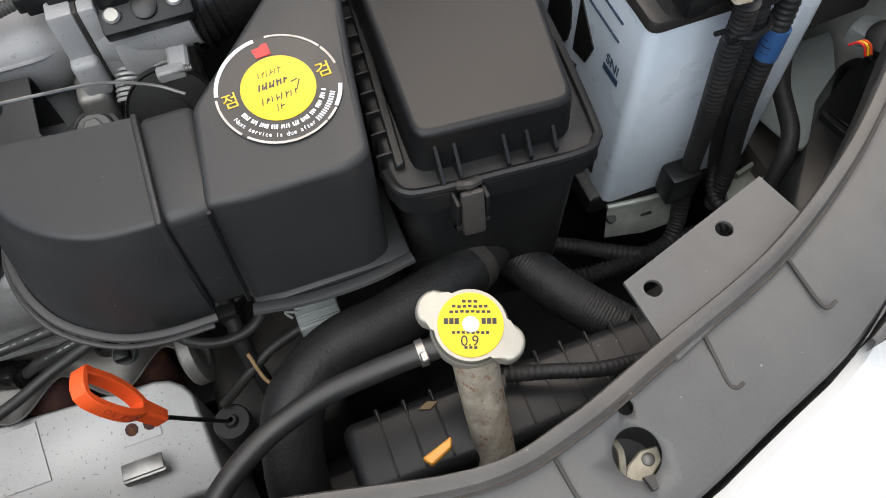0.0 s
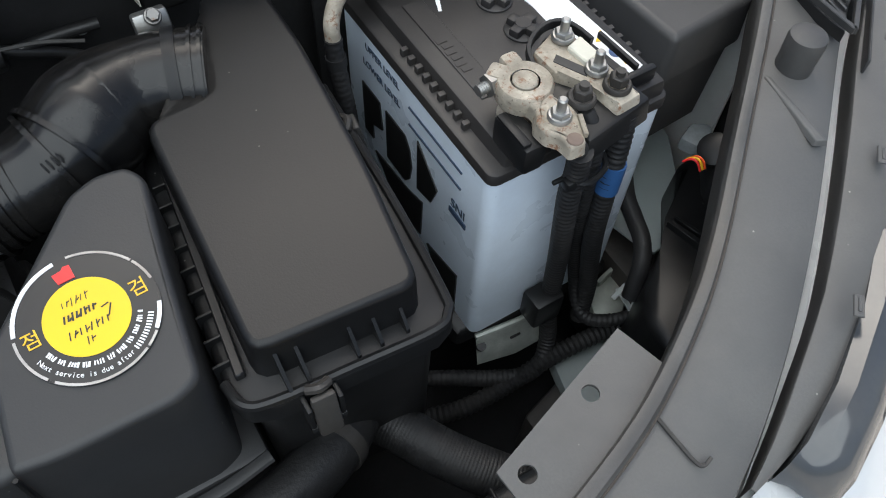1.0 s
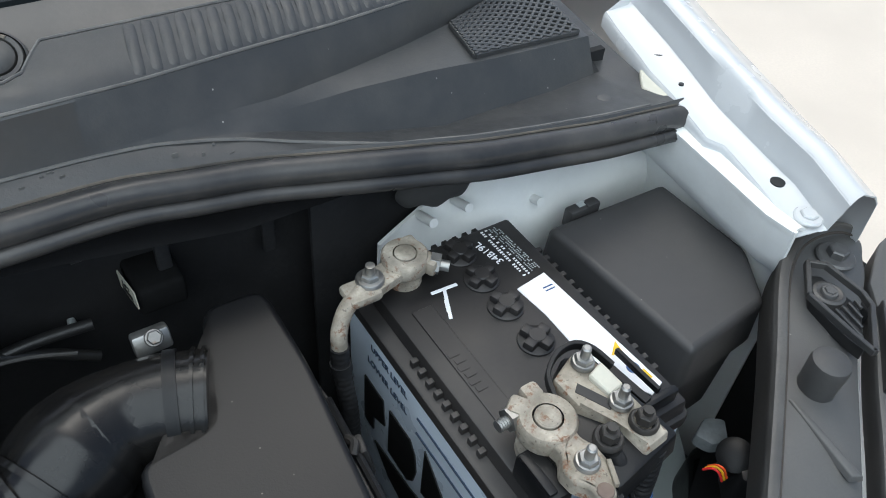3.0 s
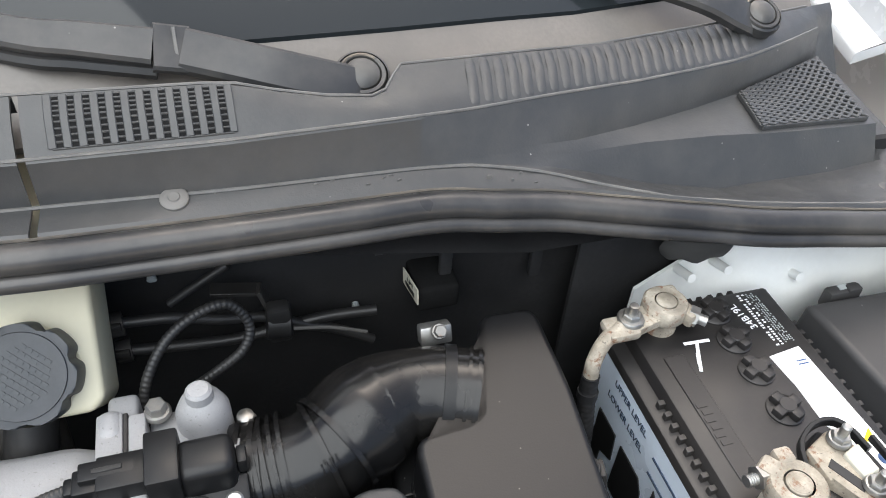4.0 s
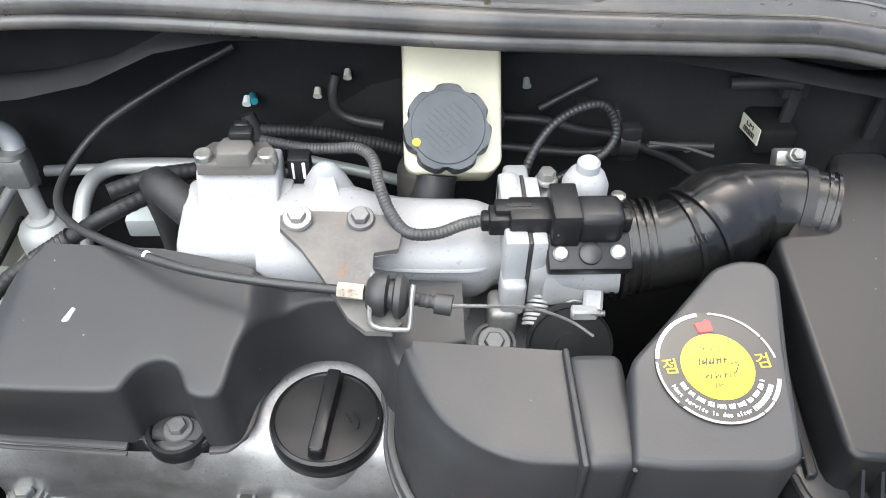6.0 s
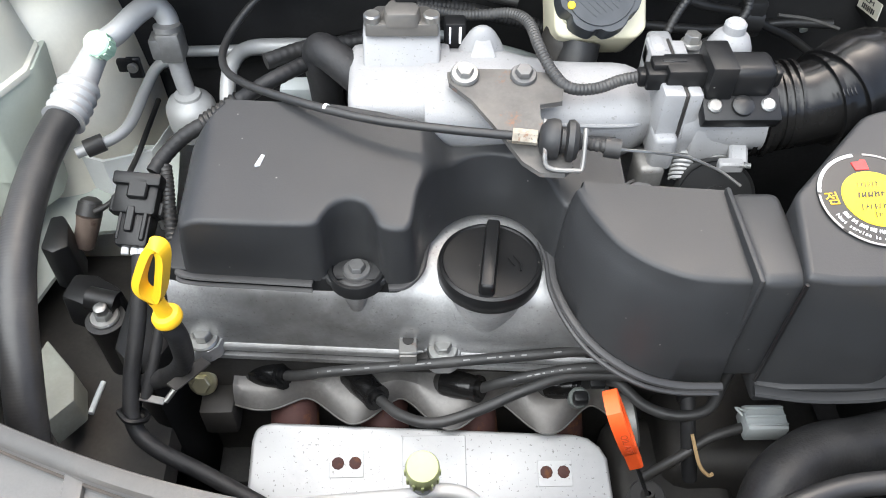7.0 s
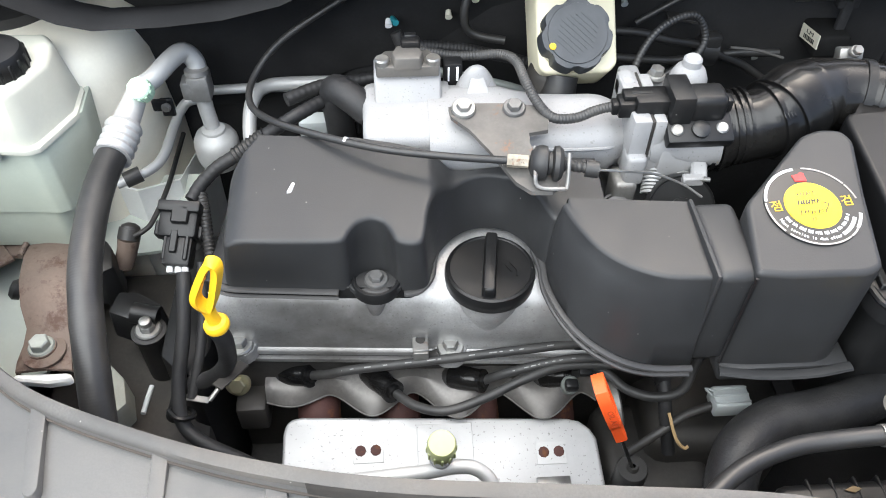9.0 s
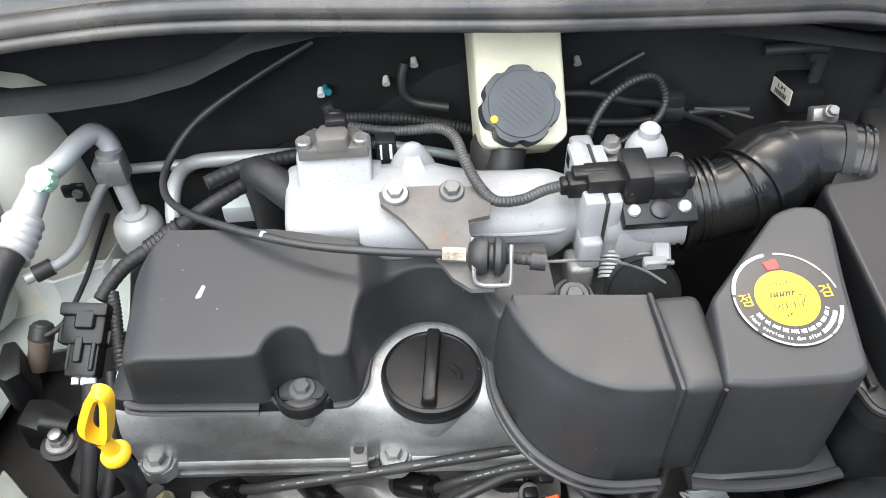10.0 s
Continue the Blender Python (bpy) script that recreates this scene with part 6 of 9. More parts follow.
part("quadrant_edge", tube([(0.236, 0.452, 0.820), (0.246, 0.462, 0.832), (0.262, 0.468, 0.838), (0.278, 0.462, 0.834)], 0.0012, 6, 4), STEEL, quad)

# position sensor with its plug
tps = thing("throttle_sensor", (0.265, 0.478, 0.87), "black throttle sensor with a wire plug", "sensor")
part("body", join(box((0.266, 0.474, 0.8775), (0.054, 0.026, 0.012), 0.002, 2, m=Matrix.Rotation(radians(25), 4, "X")), box((0.250, 0.491, 0.894), (0.018, 0.034, 0.030), 0.0016, 2), box((0.272, 0.489, 0.893), (0.032, 0.026, 0.026), 0.006, 3), box((0.291, 0.489, 0.893), (0.006, 0.012, 0.012), 0.002)), PLASTIC, tps)
for x, y, z in ((0.247, 0.4695, 0.8815), (0.284, 0.4705, 0.8815)):
    part("screw", lathe([(0.0052, 0), (0.0052, 0.002), (0.004, 0.0032), (0, 0.0034)], 18, T(x, y, z) @ Matrix.Rotation(radians(25), 4, "X")), STEEL, tps, "worn screw")
part("shaft_boss", lathe([(0.0075, 0), (0.0075, 0.0025), (0.006, 0.0035), (0, 0.0035)], 20, T(0.266, 0.469, 0.882) @ Matrix.Rotation(radians(25), 4, "X")), LABEL_SHADE_K, tps)
plug = part("plug", join(box((0.229, 0.493, 0.891), (0.028, 0.022, 0.020), 0.0016, 2), box((0.221, 0.496, 0.898), (0.030, 0.012, 0.006), 0.0012), box((0.228, 0.4815, 0.884), (0.014, 0.006, 0.008), 0.0012), box((0.209, 0.493, 0.890), (0.014, 0.016, 0.014), 0.0016), box((0.201, 0.4935, 0.889), (0.008, 0.011, 0.011), 0.002)), PLASTIC, tps, "black plug with a locking tab")
part("tab_slot", box((0.221, 0.495, 0.9012), (0.016, 0.003, 0.0008), 0.0003, 1), LABEL_SHADE_K, plug)
part("zinc_lug", join(box((0.296, 0.528, 0.869), (0.012, 0.010, 0.012), 0.002), lathe([(0.0052, -0.004), (0.0052, 0.004), (0.003, 0.005), (0, 0.005)], 14, T(0.2955, 0.527, 0.877))), STEEL, tps, "zinc clamp lug beside the sensor")
part("print_bar", box((0.273, 0.4785, 0.9005), (0.018, 0.0008, 0.0022), 0, m=Matrix.Rotation(radians(-45), 4, "X")), GREY_CONN, tps)
single("sensor_wire", tube([(0.199, 0.494, 0.889), (0.185, 0.492, 0.887), (0.168, 0.487, 0.884), (0.150, 0.488, 0.884), (0.139, 0.500, 0.889), (0.131, 0.520, 0.896), (0.126, 0.545, 0.899), (0.115, 0.560, 0.897), (0.095, 0.565, 0.893), (0.075, 0.570, 0.890), (0.045, 0.575, 0.893)], 0.0043, 12, 10, wave=0.0005, pitch=0.0026), SLEEVE, "black corrugated wire sleeve across the manifold", "wire")

# cable bracket
brk = thing("cable_bracket", (0.11, 0.47, 0.86), "rust-spotted grey steel throttle cable bracket", "bracket")
pl = [Vector(p) for p in ((0.066, 0.503, 0.8865), (0.080, 0.5065, 0.8870), (0.112, 0.5060, 0.8865), (0.145, 0.5010, 0.8860), (0.1455, 0.4850, 0.8845), (0.1435, 0.4740, 0.8835), (0.128, 0.4720, 0.8830), (0.1275, 0.4600, 0.8810), (0.1460, 0.4240, 0.8700), (0.1400, 0.4180, 0.8690), (0.1240, 0.4190, 0.8690), (0.1130, 0.4280, 0.8710), (0.0960, 0.4560, 0.8780), (0.0820, 0.4750, 0.8840), (0.067, 0.4915, 0.8860))]
bmk = bmesh.new()
va = [bmk.verts.new(p) for p in pl]
vb = [bmk.verts.new(p + Vector((0, -0.001, -0.003))) for p in pl]
ctr, ctr2 = bmk.verts.new((0.108, 0.468, 0.8815)), bmk.verts.new((0.108, 0.467, 0.8785))
for i in range(len(pl)):
    j = (i + 1) % len(pl)
    bmk.faces.new((va[i], va[j], ctr))
    bmk.faces.new((vb[j], vb[i], ctr2))
    bmk.faces.new((va[i], vb[i], vb[j], va[j]))
part("plate", bmk, mat("dark_bracket_steel", (0.095, 0.091, 0.086), 0.5, 0.35, var=0.35, scale=40, dust=0.5, dust_col=(0.19, 0.175, 0.16), rust=0.10, rust_col=(0.17, 0.085, 0.05)), brk)
part("bolt", bolt_bm(T(0.078, 0.4985, 0.8875) @ Matrix.Rotation(radians(15), 4, "X"), 0.0062, 0.0065, 1.6), STEEL, brk)
part("bolt", bolt_bm(T(0.119, 0.4985, 0.8865) @ Matrix.Rotation(radians(15), 4, "X"), 0.0062, 0.0065, 1.5), DARK_STEEL, brk, "dull grey bolt")

cable = thing("throttle_cable", (0.14, 0.445, 0.86), "black throttle cable with a rubber grommet", "cable")
sheath = [(0.1120, 0.4410, 0.8810), (0.0600, 0.4500, 0.8804), (0.0100, 0.4642, 0.8779), (-0.0400, 0.4903, 0.8724), (-0.0800, 0.5200, 0.8650), (-0.1030, 0.5550, 0.8560), (-0.1040, 0.5900, 0.8580), (-0.0800, 0.6200, 0.8760), (-0.0300, 0.6375, 0.9021), (0.0200, 0.6483, 0.9256)]
part("sheath", tube(sheath, 0.0031, 10, 8), RUBBER, cable)
part("ferrule", tube([(0.1070, 0.4420, 0.8808), (0.1230, 0.4395, 0.8808)], 0.0052, 6, 2), LEAD, cable, "tarnished crimped ferrule")
GR = frame_to((0.1240, 0.4393, 0.8808), (0.1520, 0.4355, 0.8805))
part("grommet", lathe([(0.004, 0.0), (0.009, 0.001), (0.0125, 0.004), (0.0138, 0.009), (0.0130, 0.013), (0.0085, 0.0145), (0.0085, 0.017), (0.0135, 0.0185), (0.0140, 0.022), (0.0115, 0.025), (0.006, 0.0265), (0.0052, 0.028), (0, 0.028)], 28, GR), RUBBER, cable, "round ribbed rubber grommet")
part("tail", tube([(0.1500, 0.4355, 0.8805), (0.1600, 0.4330, 0.8800), (0.1700, 0.4312, 0.8795)], 0.0046, 12, 4, wave=0.0008, pitch=0.004), RUBBER, cable)
part("end_cap", tube([(0.1660, 0.4315, 0.8795), (0.1760, 0.4295, 0.8791)], 0.0066, 14, 2), RUBBER, cable)
part("strand", tube([(0.1750, 0.4295, 0.8791), (0.2000, 0.4361, 0.8704), (0.2275, 0.4439, 0.8591), (0.2535, 0.4440, 0.8460), (0.2700, 0.4390, 0.8360)], 0.0011, 6, 5), STEEL, cable, "bare steel strand")
part("white_mark", tube([(-0.0165, 0.4774, 0.8755), (-0.0185, 0.4785, 0.8754)], 0.0034, 10, 2), LABEL_W, cable)
part("clip_frame", tube([(0.1280, 0.4460, 0.8905), (0.1270, 0.4295, 0.8835), (0.1285, 0.4205, 0.8725), (0.1460, 0.4170, 0.8725), (0.1505, 0.4185, 0.8735), (0.1520, 0.4285, 0.8865), (0.1530, 0.4355, 0.8915)], 0.0016, 8, 4), BRACKET, brk, "bent steel clip")

# ---- ignition leads, plugs and shields ----
def plug_boot(head, tip):
    t = thing("spark_plug_boot", (head[0], 0.382, 0.66), "black rubber spark plug boot", "plug boot", "spark plug boots")
    hx, hy = head
    a, b = Vector((hx, hy, 0.668)), Vector(tip)
    part("collar", lathe([(0.0150, -0.012), (0.0152, -0.003), (0.0140, 0.0), (0.0130, 0.004), (0.0105, 0.0085), (0.006, 0.0112), (0, 0.012)], 22, T(hx, hy, 0.664) @ Matrix.Rotation(radians(25), 4, "X")), RUBBER, t)
    part("boot", join(tube([a, a.lerp(b, 0.5) + Vector((0, -0.001, 0.002)), b], (0.0118, 0.0098), 18, 5), tube([a.lerp(b, 0.93), b + (b - a) * 0.06], 0.0108, 18, 2), tube([b, b + (b - a) * 0.16], 0.0066, 14, 2)), GLOSS_RUBBER, t)
    return t


plug_boot((-0.0853, 0.4000), (-0.0640, 0.3890, 0.679))
plug_boot((-0.0090, 0.3945), (0.0100, 0.3690, 0.678))
plug_boot((0.0665, 0.3870), (0.0900, 0.3745, 0.679))
plug_boot((0.1490, 0.3830), (0.1700, 0.3765, 0.679))


LEAD_PRINT = mat("worn_white_print", (0.24, 0.24, 0.235), 0.6, var=0.4, scale=150)


def lead(pts, group="ignition leads", bars=()):
    t = thing("ignition_lead", pts[0], "black ignition lead with worn white print", "ignition lead", group)
    part("cable", tube(pts, 0.0042, 12, 8), LEAD_RUBBER, t)
    line = spline(pts, 8)
    for i in bars:
        i = min(i, len(line) - 2)
        d = (line[i + 1] - line[i])
        side = Vector((d.y, -d.x, 0)).normalized()
        o = side * 0.0017 + Vector((0, 0, 0.0037))
        part("print_bar", bar_between(line[i] + o, line[i].lerp(line[i + 1], 0.35 + 0.09 * (i % 6)) + o, 0.0013, 0.0008), LEAD_PRINT, t)
    return t


lead([(-0.063, 0.3885, 0.680), (-0.045, 0.380, 0.694), (-0.02, 0.374, 0.708), (0.05, 0.374, 0.716), (0.12, 0.376, 0.722), (0.182, 0.378, 0.724), (0.24, 0.368, 0.720), (0.30, 0.366, 0.715)], bars=(10, 11, 12, 13, 15, 17, 19, 21, 23, 24, 27, 29, 30, 31, 32, 35))
lead([(0.091, 0.374, 0.680), (0.115, 0.369, 0.700), (0.160, 0.369, 0.714), (0.20, 0.367, 0.716), (0.26, 0.362, 0.714)], bars=(6, 8, 10, 11, 12, 13, 14, 15, 17))
lead([(0.011, 0.368, 0.679), (0.030, 0.348, 0.686), (0.055, 0.338, 0.692), (0.088, 0.344, 0.699), (0.125, 0.357, 0.706), (0.165, 0.366, 0.710), (0.24, 0.360, 0.712)])
lead([(0.171, 0.376, 0.680), (0.193, 0.366, 0.700), (0.212, 0.345, 0.700), (0.235, 0.336, 0.700), (0.258, 0.340, 0.702), (0.272, 0.358, 0.708), (0.282, 0.37, 0.715)])
hold = thing("lead_holder", (0.178, 0.375, 0.71), "black clip holding the ignition leads", "clip")
part("clip", join(box((0.178, 0.383, 0.724), (0.018, 0.012, 0.020), 0.003), box((0.178, 0.370, 0.706), (0.012, 0.026, 0.006), 0.002), box((0.165, 0.352, 0.700), (0.012, 0.010, 0.010), 0.003)), PLASTIC, hold)
part("hole", lathe([(0, 0.0006), (0.004, 0.0006), (0.0042, -0.001)], 14, T(0.178, 0.3835, 0.7342)), LABEL_SHADE_K, hold)

scal = thing("upper_heat_shield", (0.05, 0.36, 0.66), "scalloped dull steel heat shield under the plugs", "heat shield")
xs = [-0.105 + 0.003 * i for i in range(101)]


def dip(x):
    return (0.5 - 0.5 * math.cos(2 * math.pi * (x + 0.0485) / 0.0772)) ** 0.8


AMP = [(-0.105, 0.008), (-0.085, 0.0105), (-0.01, 0.0245), (0.07, 0.0270), (0.20, 0.028)]


def shield_edge(x, f):
    return 0.3830 - 0.06 * max(0.0, x) - interp(AMP, x) * dip(x) * f


rows = [[(x, shield_edge(x, 0) + o, z + h * (1 - dip(x))) for x in xs] for o, z, h in ((0.018, 0.672, 0.0), (0.011, 0.670, 0.004))]
rows += [[(x, shield_edge(x, f) + 0.006 * (1 - f), 0.670 - 0.015 * f ** 2 + 0.006 * (1 - dip(x)) * (1 - f * f)) for x in xs] for f in (0.2, 0.45, 0.7, 0.9, 1.0)]
part("sheet", loft(rows, 0.0012), mat("weathered_shield_steel", (0.21, 0.20, 0.19), 0.5, 0.5, var=0.3, scale=30, dust=0.5, dust_col=(0.16, 0.14, 0.12), bump=0.2), scal)
part("edge", tube([Vector(p) for p in rows[-1]], 0.0008, 6, 1), BRACKET, scal, "bright rolled edge")
exh = thing("exhaust_manifold", (0.05, 0.38, 0.60), "heat-stained iron exhaust manifold", "exhaust")
for x in (-0.06, 0.014, 0.088, 0.16):
    part("runner", tube([(x, 0.40, 0.632), (x, 0.378, 0.628), (x + 0.003, 0.362, 0.60)], 0.020, 16, 4), MAROON, exh)

sh = thing("lower_heat_shield", (0.055, 0.31, 0.55), "pitted aluminised exhaust heat shield", "heat shield")
part("shell", join(prism([(-0.0955, 0.268), (-0.0930, 0.352), (-0.0905, 0.361), (-0.084, 0.3665), (-0.074, 0.368), (0.168, 0.3555), (0.180, 0.3525), (0.190, 0.345), (0.196, 0.335), (0.201, 0.262)], 0.50, 0.65, 0.007, 4, 0.003, tilt=lambda x, y: 0.648 - (0.36 - y) * 0.36)), SHIELD, sh)


def shield_z(y):
    return 0.648 - (0.36 - y) * 0.36


for x, y in ((-0.014, 0.333), (0.150, 0.324)):
    m = T(x, y, shield_z(y) + 0.0012) @ Matrix.Rotation(math.atan(0.36), 4, "X")
    p = part("spot_plate", box((0, -0.001, 0), (0.027, 0.020, 0.0006), 0.0002, 1, m=m @ T(0, 0, -0.0008)), SHIELD, sh)
    for dx in (-0.0068, 0.0068):
        part("dimple", lathe([(0, 0.0014), (0.003, 0.0013), (0.0048, 0.0009), (0.0054, -0.001)], 9, m @ T(dx, 0.0, -0.0002)), MAROON, p, "dark rusted dimple")
part("centre_plate", box((0, 0, 0), (0.05, 0.045, 0.0008), 0.0003, 1, m=T(0.055, 0.331, shield_z(0.331) + 0.0008) @ Matrix.Rotation(math.atan(0.36), 4, "X")), SHIELD, sh)
part("clip", join(box((0.147, 0.288, 0.634), (0.032, 0.008, 0.010), 0.002), box((0.147, 0.292, 0.640), (0.030, 0.012, 0.0025), 0.001)), STEEL, sh, "folded clip")

# ---- air conditioning line across the front ----
acf = thing("refrigerant_line", (0.045, 0.26, 0.74), "aluminium refrigerant line with a service port", "pipe")
part("pipe", tube([(-0.06, 0.258, 0.728), (0.0, 0.259, 0.735), (0.035, 0.260, 0.738), (0.06, 0.262, 0.740), (0.075, 0.259, 0.737), (0.085, 0.250, 0.727), (0.092, 0.235, 0.70)], 0.0055, 16, 6), PIPE, acf)
CP = T(0.046, 0.262, 0.771) @ Matrix.Rotation(radians(10), 4, "X")
cap = part("service_cap", lathe([(0.0098, -0.010), (0.0105, -0.008), (0.0105, 0.006), (0.0095, 0.0085), (0.007, 0.009), (0, 0.009)], 24, CP), LIME, acf, "pale lime service cap")
for k in range(12):
    a = 2 * math.pi * k / 12
    part("cap_rib", box((0, 0, 0), (0.002, 0.0018, 0.010), 0.0005, 1, m=CP @ T(0.0104 * math.cos(a), 0.0104 * math.sin(a), -0.0045) @ Matrix.Rotation(a, 4, "Z")), LIME, cap)
part("port", lathe([(0.0085, -0.034), (0.0085, -0.022), (0.0065, -0.020), (0.0065, -0.008)], 16, CP), PIPE, acf)

# ---- dipsticks ----
dip_o = thing("transmission_dipstick", (0.2165, 0.299, 0.60), "orange loop-handled dipstick in a black tube", "dipstick")
A, B = Vector((0.1645, 0.2956, 0.788)), Vector((0.1885, 0.286, 0.728))
d = (B - A)
side = Vector((0.165, 0.27, -0.44))
side = (side - d * (side.dot(d) / d.length_squared)).normalized()
wide = d.cross(side).normalized() * 0.0020
wn = wide.normalized()
loop = [A + side * 0.0085, A + d * 0.30 + side * 0.0105, A + d * 0.55 + side * 0.0085, A + d * 0.72 + side * 0.003, A + d * 0.72 - side * 0.003, A + d * 0.55 - side * 0.0085, A + d * 0.25 - side * 0.0105, A - side * 0.0075]
part("handle", ribbon(loop + [loop[0], loop[0].lerp(loop[1], 0.3)], 0.0050, 0.0095, 3, wn), ORANGE, dip_o, "orange plastic loop handle")
part("neck", ribbon([A + d * 0.68, A + d * 0.85, A + d * 1.02], (0.0125, 0.0090), 0.0095, 2, wn), ORANGE, dip_o)
oax = d.normalized()
text_side = A + d * 0.40 - side * 0.0105 + wn * 0.0006
onz = -side
oay = onz.cross(oax)
words("OIL A/T", 0.0062, Matrix(((oax.x, oay.x, onz.x, text_side.x - side.x * 0.0024), (oax.y, oay.y, onz.y, text_side.y - side.y * 0.0024), (oax.z, oay.z, onz.z, text_side.z - side.z * 0.0024), (0, 0, 0, 1))), mat("worn_orange", (0.42, 0.05, 0.012), 0.5), dip_o)
part("stick", tube([B, (0.2155, 0.2985, 0.648)], 0.0016, 8, 2), LABEL_SHADE_K, dip_o)
part("tube_top", lathe([(0.0140, -0.05), (0.0140, -0.002), (0.0128, 0.0), (0.0055, 0.0), (0.004, 0.004), (0.002, 0.004)], 28, T(0.2165, 0.299, 0.646)), RUBBER, dip_o)

dip_y = thing("oil_dipstick", (-0.116, 0.353, 0.70), "yellow oil dipstick handle in a black tube", "dipstick")
part("collar", lathe([(0.0085, -0.006), (0.0098, -0.004), (0.0098, 0.0), (0.0085, 0.002), (0.0055, 0.003), (0.0048, 0.012), (0.0055, 0.018)], 24, T(-0.1175, 0.354, 0.808) @ Matrix.Rotation(radians(-8), 4, "Y")), YELLOW, dip_y)
ring_y = [Vector(q) for q in ((-0.1185, 0.3545, 0.825), (-0.1242, 0.3535, 0.8335), (-0.1248, 0.3535, 0.8415), (-0.1215, 0.3545, 0.8515), (-0.1130, 0.3565, 0.8685), (-0.1095, 0.3575, 0.8715), (-0.1062, 0.3575, 0.8700), (-0.1058, 0.3570, 0.8640), (-0.1085, 0.3560, 0.8530), (-0.1140, 0.3550, 0.8350), (-0.1185, 0.3545, 0.825))]
oy = Vector((0.35, 0.75, 0.2)).normalized() * 0.0020
part("handle", ribbon(ring_y, 0.0050, 0.0100, 4, oy.normalized()), YELLOW, dip_y, "yellow plastic loop handle")
part("guide_tube", tube([(-0.1172, 0.3525, 0.801), (-0.1150, 0.3525, 0.785), (-0.1205, 0.358, 0.750), (-0.1382, 0.3650, 0.720), (-0.1668, 0.3680, 0.700), (-0.185, 0.366, 0.66)], 0.0072, 14, 6), TAPE, dip_y)
part("stay", bar_between((-0.130, 0.345, 0.735), (-0.112, 0.372, 0.728), 0.010, 0.002), DEEP, dip_y)

d1, d2 = ring_y[2], ring_y[4]
ax = (d2 - d1).normalized()
nz = Vector((-0.45, -0.80, 0.40))
nz = (nz - ax * nz.dot(ax)).normalized()
ay = nz.cross(ax)
mid_l = (d1 + d2) / 2 + nz * 0.0044
words("ENG OIL", 0.0040, Matrix(((ax.x, ay.x, nz.x, mid_l.x), (ax.y, ay.y, nz.y, mid_l.y), (ax.z, ay.z, nz.z, mid_l.z), (0, 0, 0, 1))), mat("worn_yellow", (0.60, 0.33, 0.01), 0.5), dip_y)

# ---- battery ----
batt = thing("battery", (0.628, 0.468, 0.64), "pale blue and black car battery with corroded terminals", "battery")
case_poly = [*arc(0.566, 0.379, 0.009, 180, 270, 5), *arc(0.688, 0.379, 0.009, 270, 360, 5), *arc(0.688, 0.559, 0.009, 0, 90, 5), *arc(0.566, 0.559, 0.009, 90, 180, 5)]
case = part("case", prism(case_poly, 0.642, 0.846, 0.0, 2, -0.0005), BLUE_CASE, batt, "pale blue moulded case", sharp=50)
lid_b = part("lid", join(prism([*arc(0.5625, 0.3755, 0.007, 180, 270, 4), *arc(0.691, 0.3755, 0.007, 270, 360, 4), *arc(0.691, 0.5625, 0.007, 0, 90, 4), *arc(0.5625, 0.5625, 0.007, 90, 180, 4)], 0.842, 0.851, 0.002, 2, 0.0),
                         prism([(0.567, 0.372), (0.695, 0.372), (0.695, 0.566), (0.567, 0.566)], 0.85, 0.8625, 0.003, 2, 0.001)), BATT_TOP, batt, "dusty black lid")
for k in range(9):
    part("side_tooth", box((0.5645, 0.412 + 0.0095 * k, 0.8535), (0.005, 0.0040, 0.006), 0.0003, 1), BATT_TOP, lid_b)
for k in range(14):
    part("side_tooth", box((0.6965, 0.405 + 0.0095 * k, 0.8550), (0.005, 0.0040, 0.008), 0.0003, 1), BATT_TOP, lid_b)
for k in range(7):
    part("side_tooth", box((0.612 + 0.009 * k, 0.5675, 0.8555), (0.0040, 0.004, 0.008), 0.0003, 1), BATT_TOP, lid_b)
    part("side_tooth", box((0.575 + 0.007 * k, 0.3715, 0.8550), (0.0035, 0.004, 0.009), 0.0003, 1), BATT_TOP, lid_b)
part("raised_band", box((0.588, 0.468, 0.8628), (0.016, 0.10, 0.0012), 0.0005, 1), BATT_TOP, lid_b)
for y in (0.549, 0.521, 0.492, 0.458):
    c = T(0.639, y, 0.8625)
    vc_ = part("vent_cap", join(lathe([(0.0128, 0.0), (0.0128, 0.0012), (0.0120, 0.0018), (0, 0.0018)], 28, c), lathe([(0.0062, 0.0), (0.0062, 0.0062), (0.0054, 0.0072), (0, 0.0072)], 20, c)), BATT_TOP, batt)
    for a in range(4):
        part("cap_lug", box((0, 0, 0), (0.0068, 0.0078, 0.0070), 0.0012, 2, m=c @ Matrix.Rotation(radians(90 * a + 20), 4, "Z") @ T(0.0080, 0, 0.0036)), BATT_TOP, vc_)
# labels and print
label = part("white_label", prism([(0.6555, 0.501), (0.682, 0.5045), (0.6885, 0.391), (0.676, 0.387), (0.664, 0.412), (0.660, 0.437), (0.658, 0.441), (0.6585, 0.473)], 0.8625, 0.8632, 0), LABEL_W, batt, "white paper label with warning signs")
part("warning_sign", prism([(0.6745, 0.4235), (0.6825, 0.4205), (0.6845, 0.4315)], 0.8632, 0.8636, 0), LABEL_Y, label)
part("round_sign", lathe([(0, 0.0004), (0.0045, 0.0004), (0.0045, 0)], 20, T(0.6800, 0.409, 0.8633)), BLUE, label)
part("warning_sign", prism([(0.679, 0.397), (0.686, 0.397), (0.6855, 0.405), (0.680, 0.404)], 0.8632, 0.8636, 0), LABEL_Y, label)
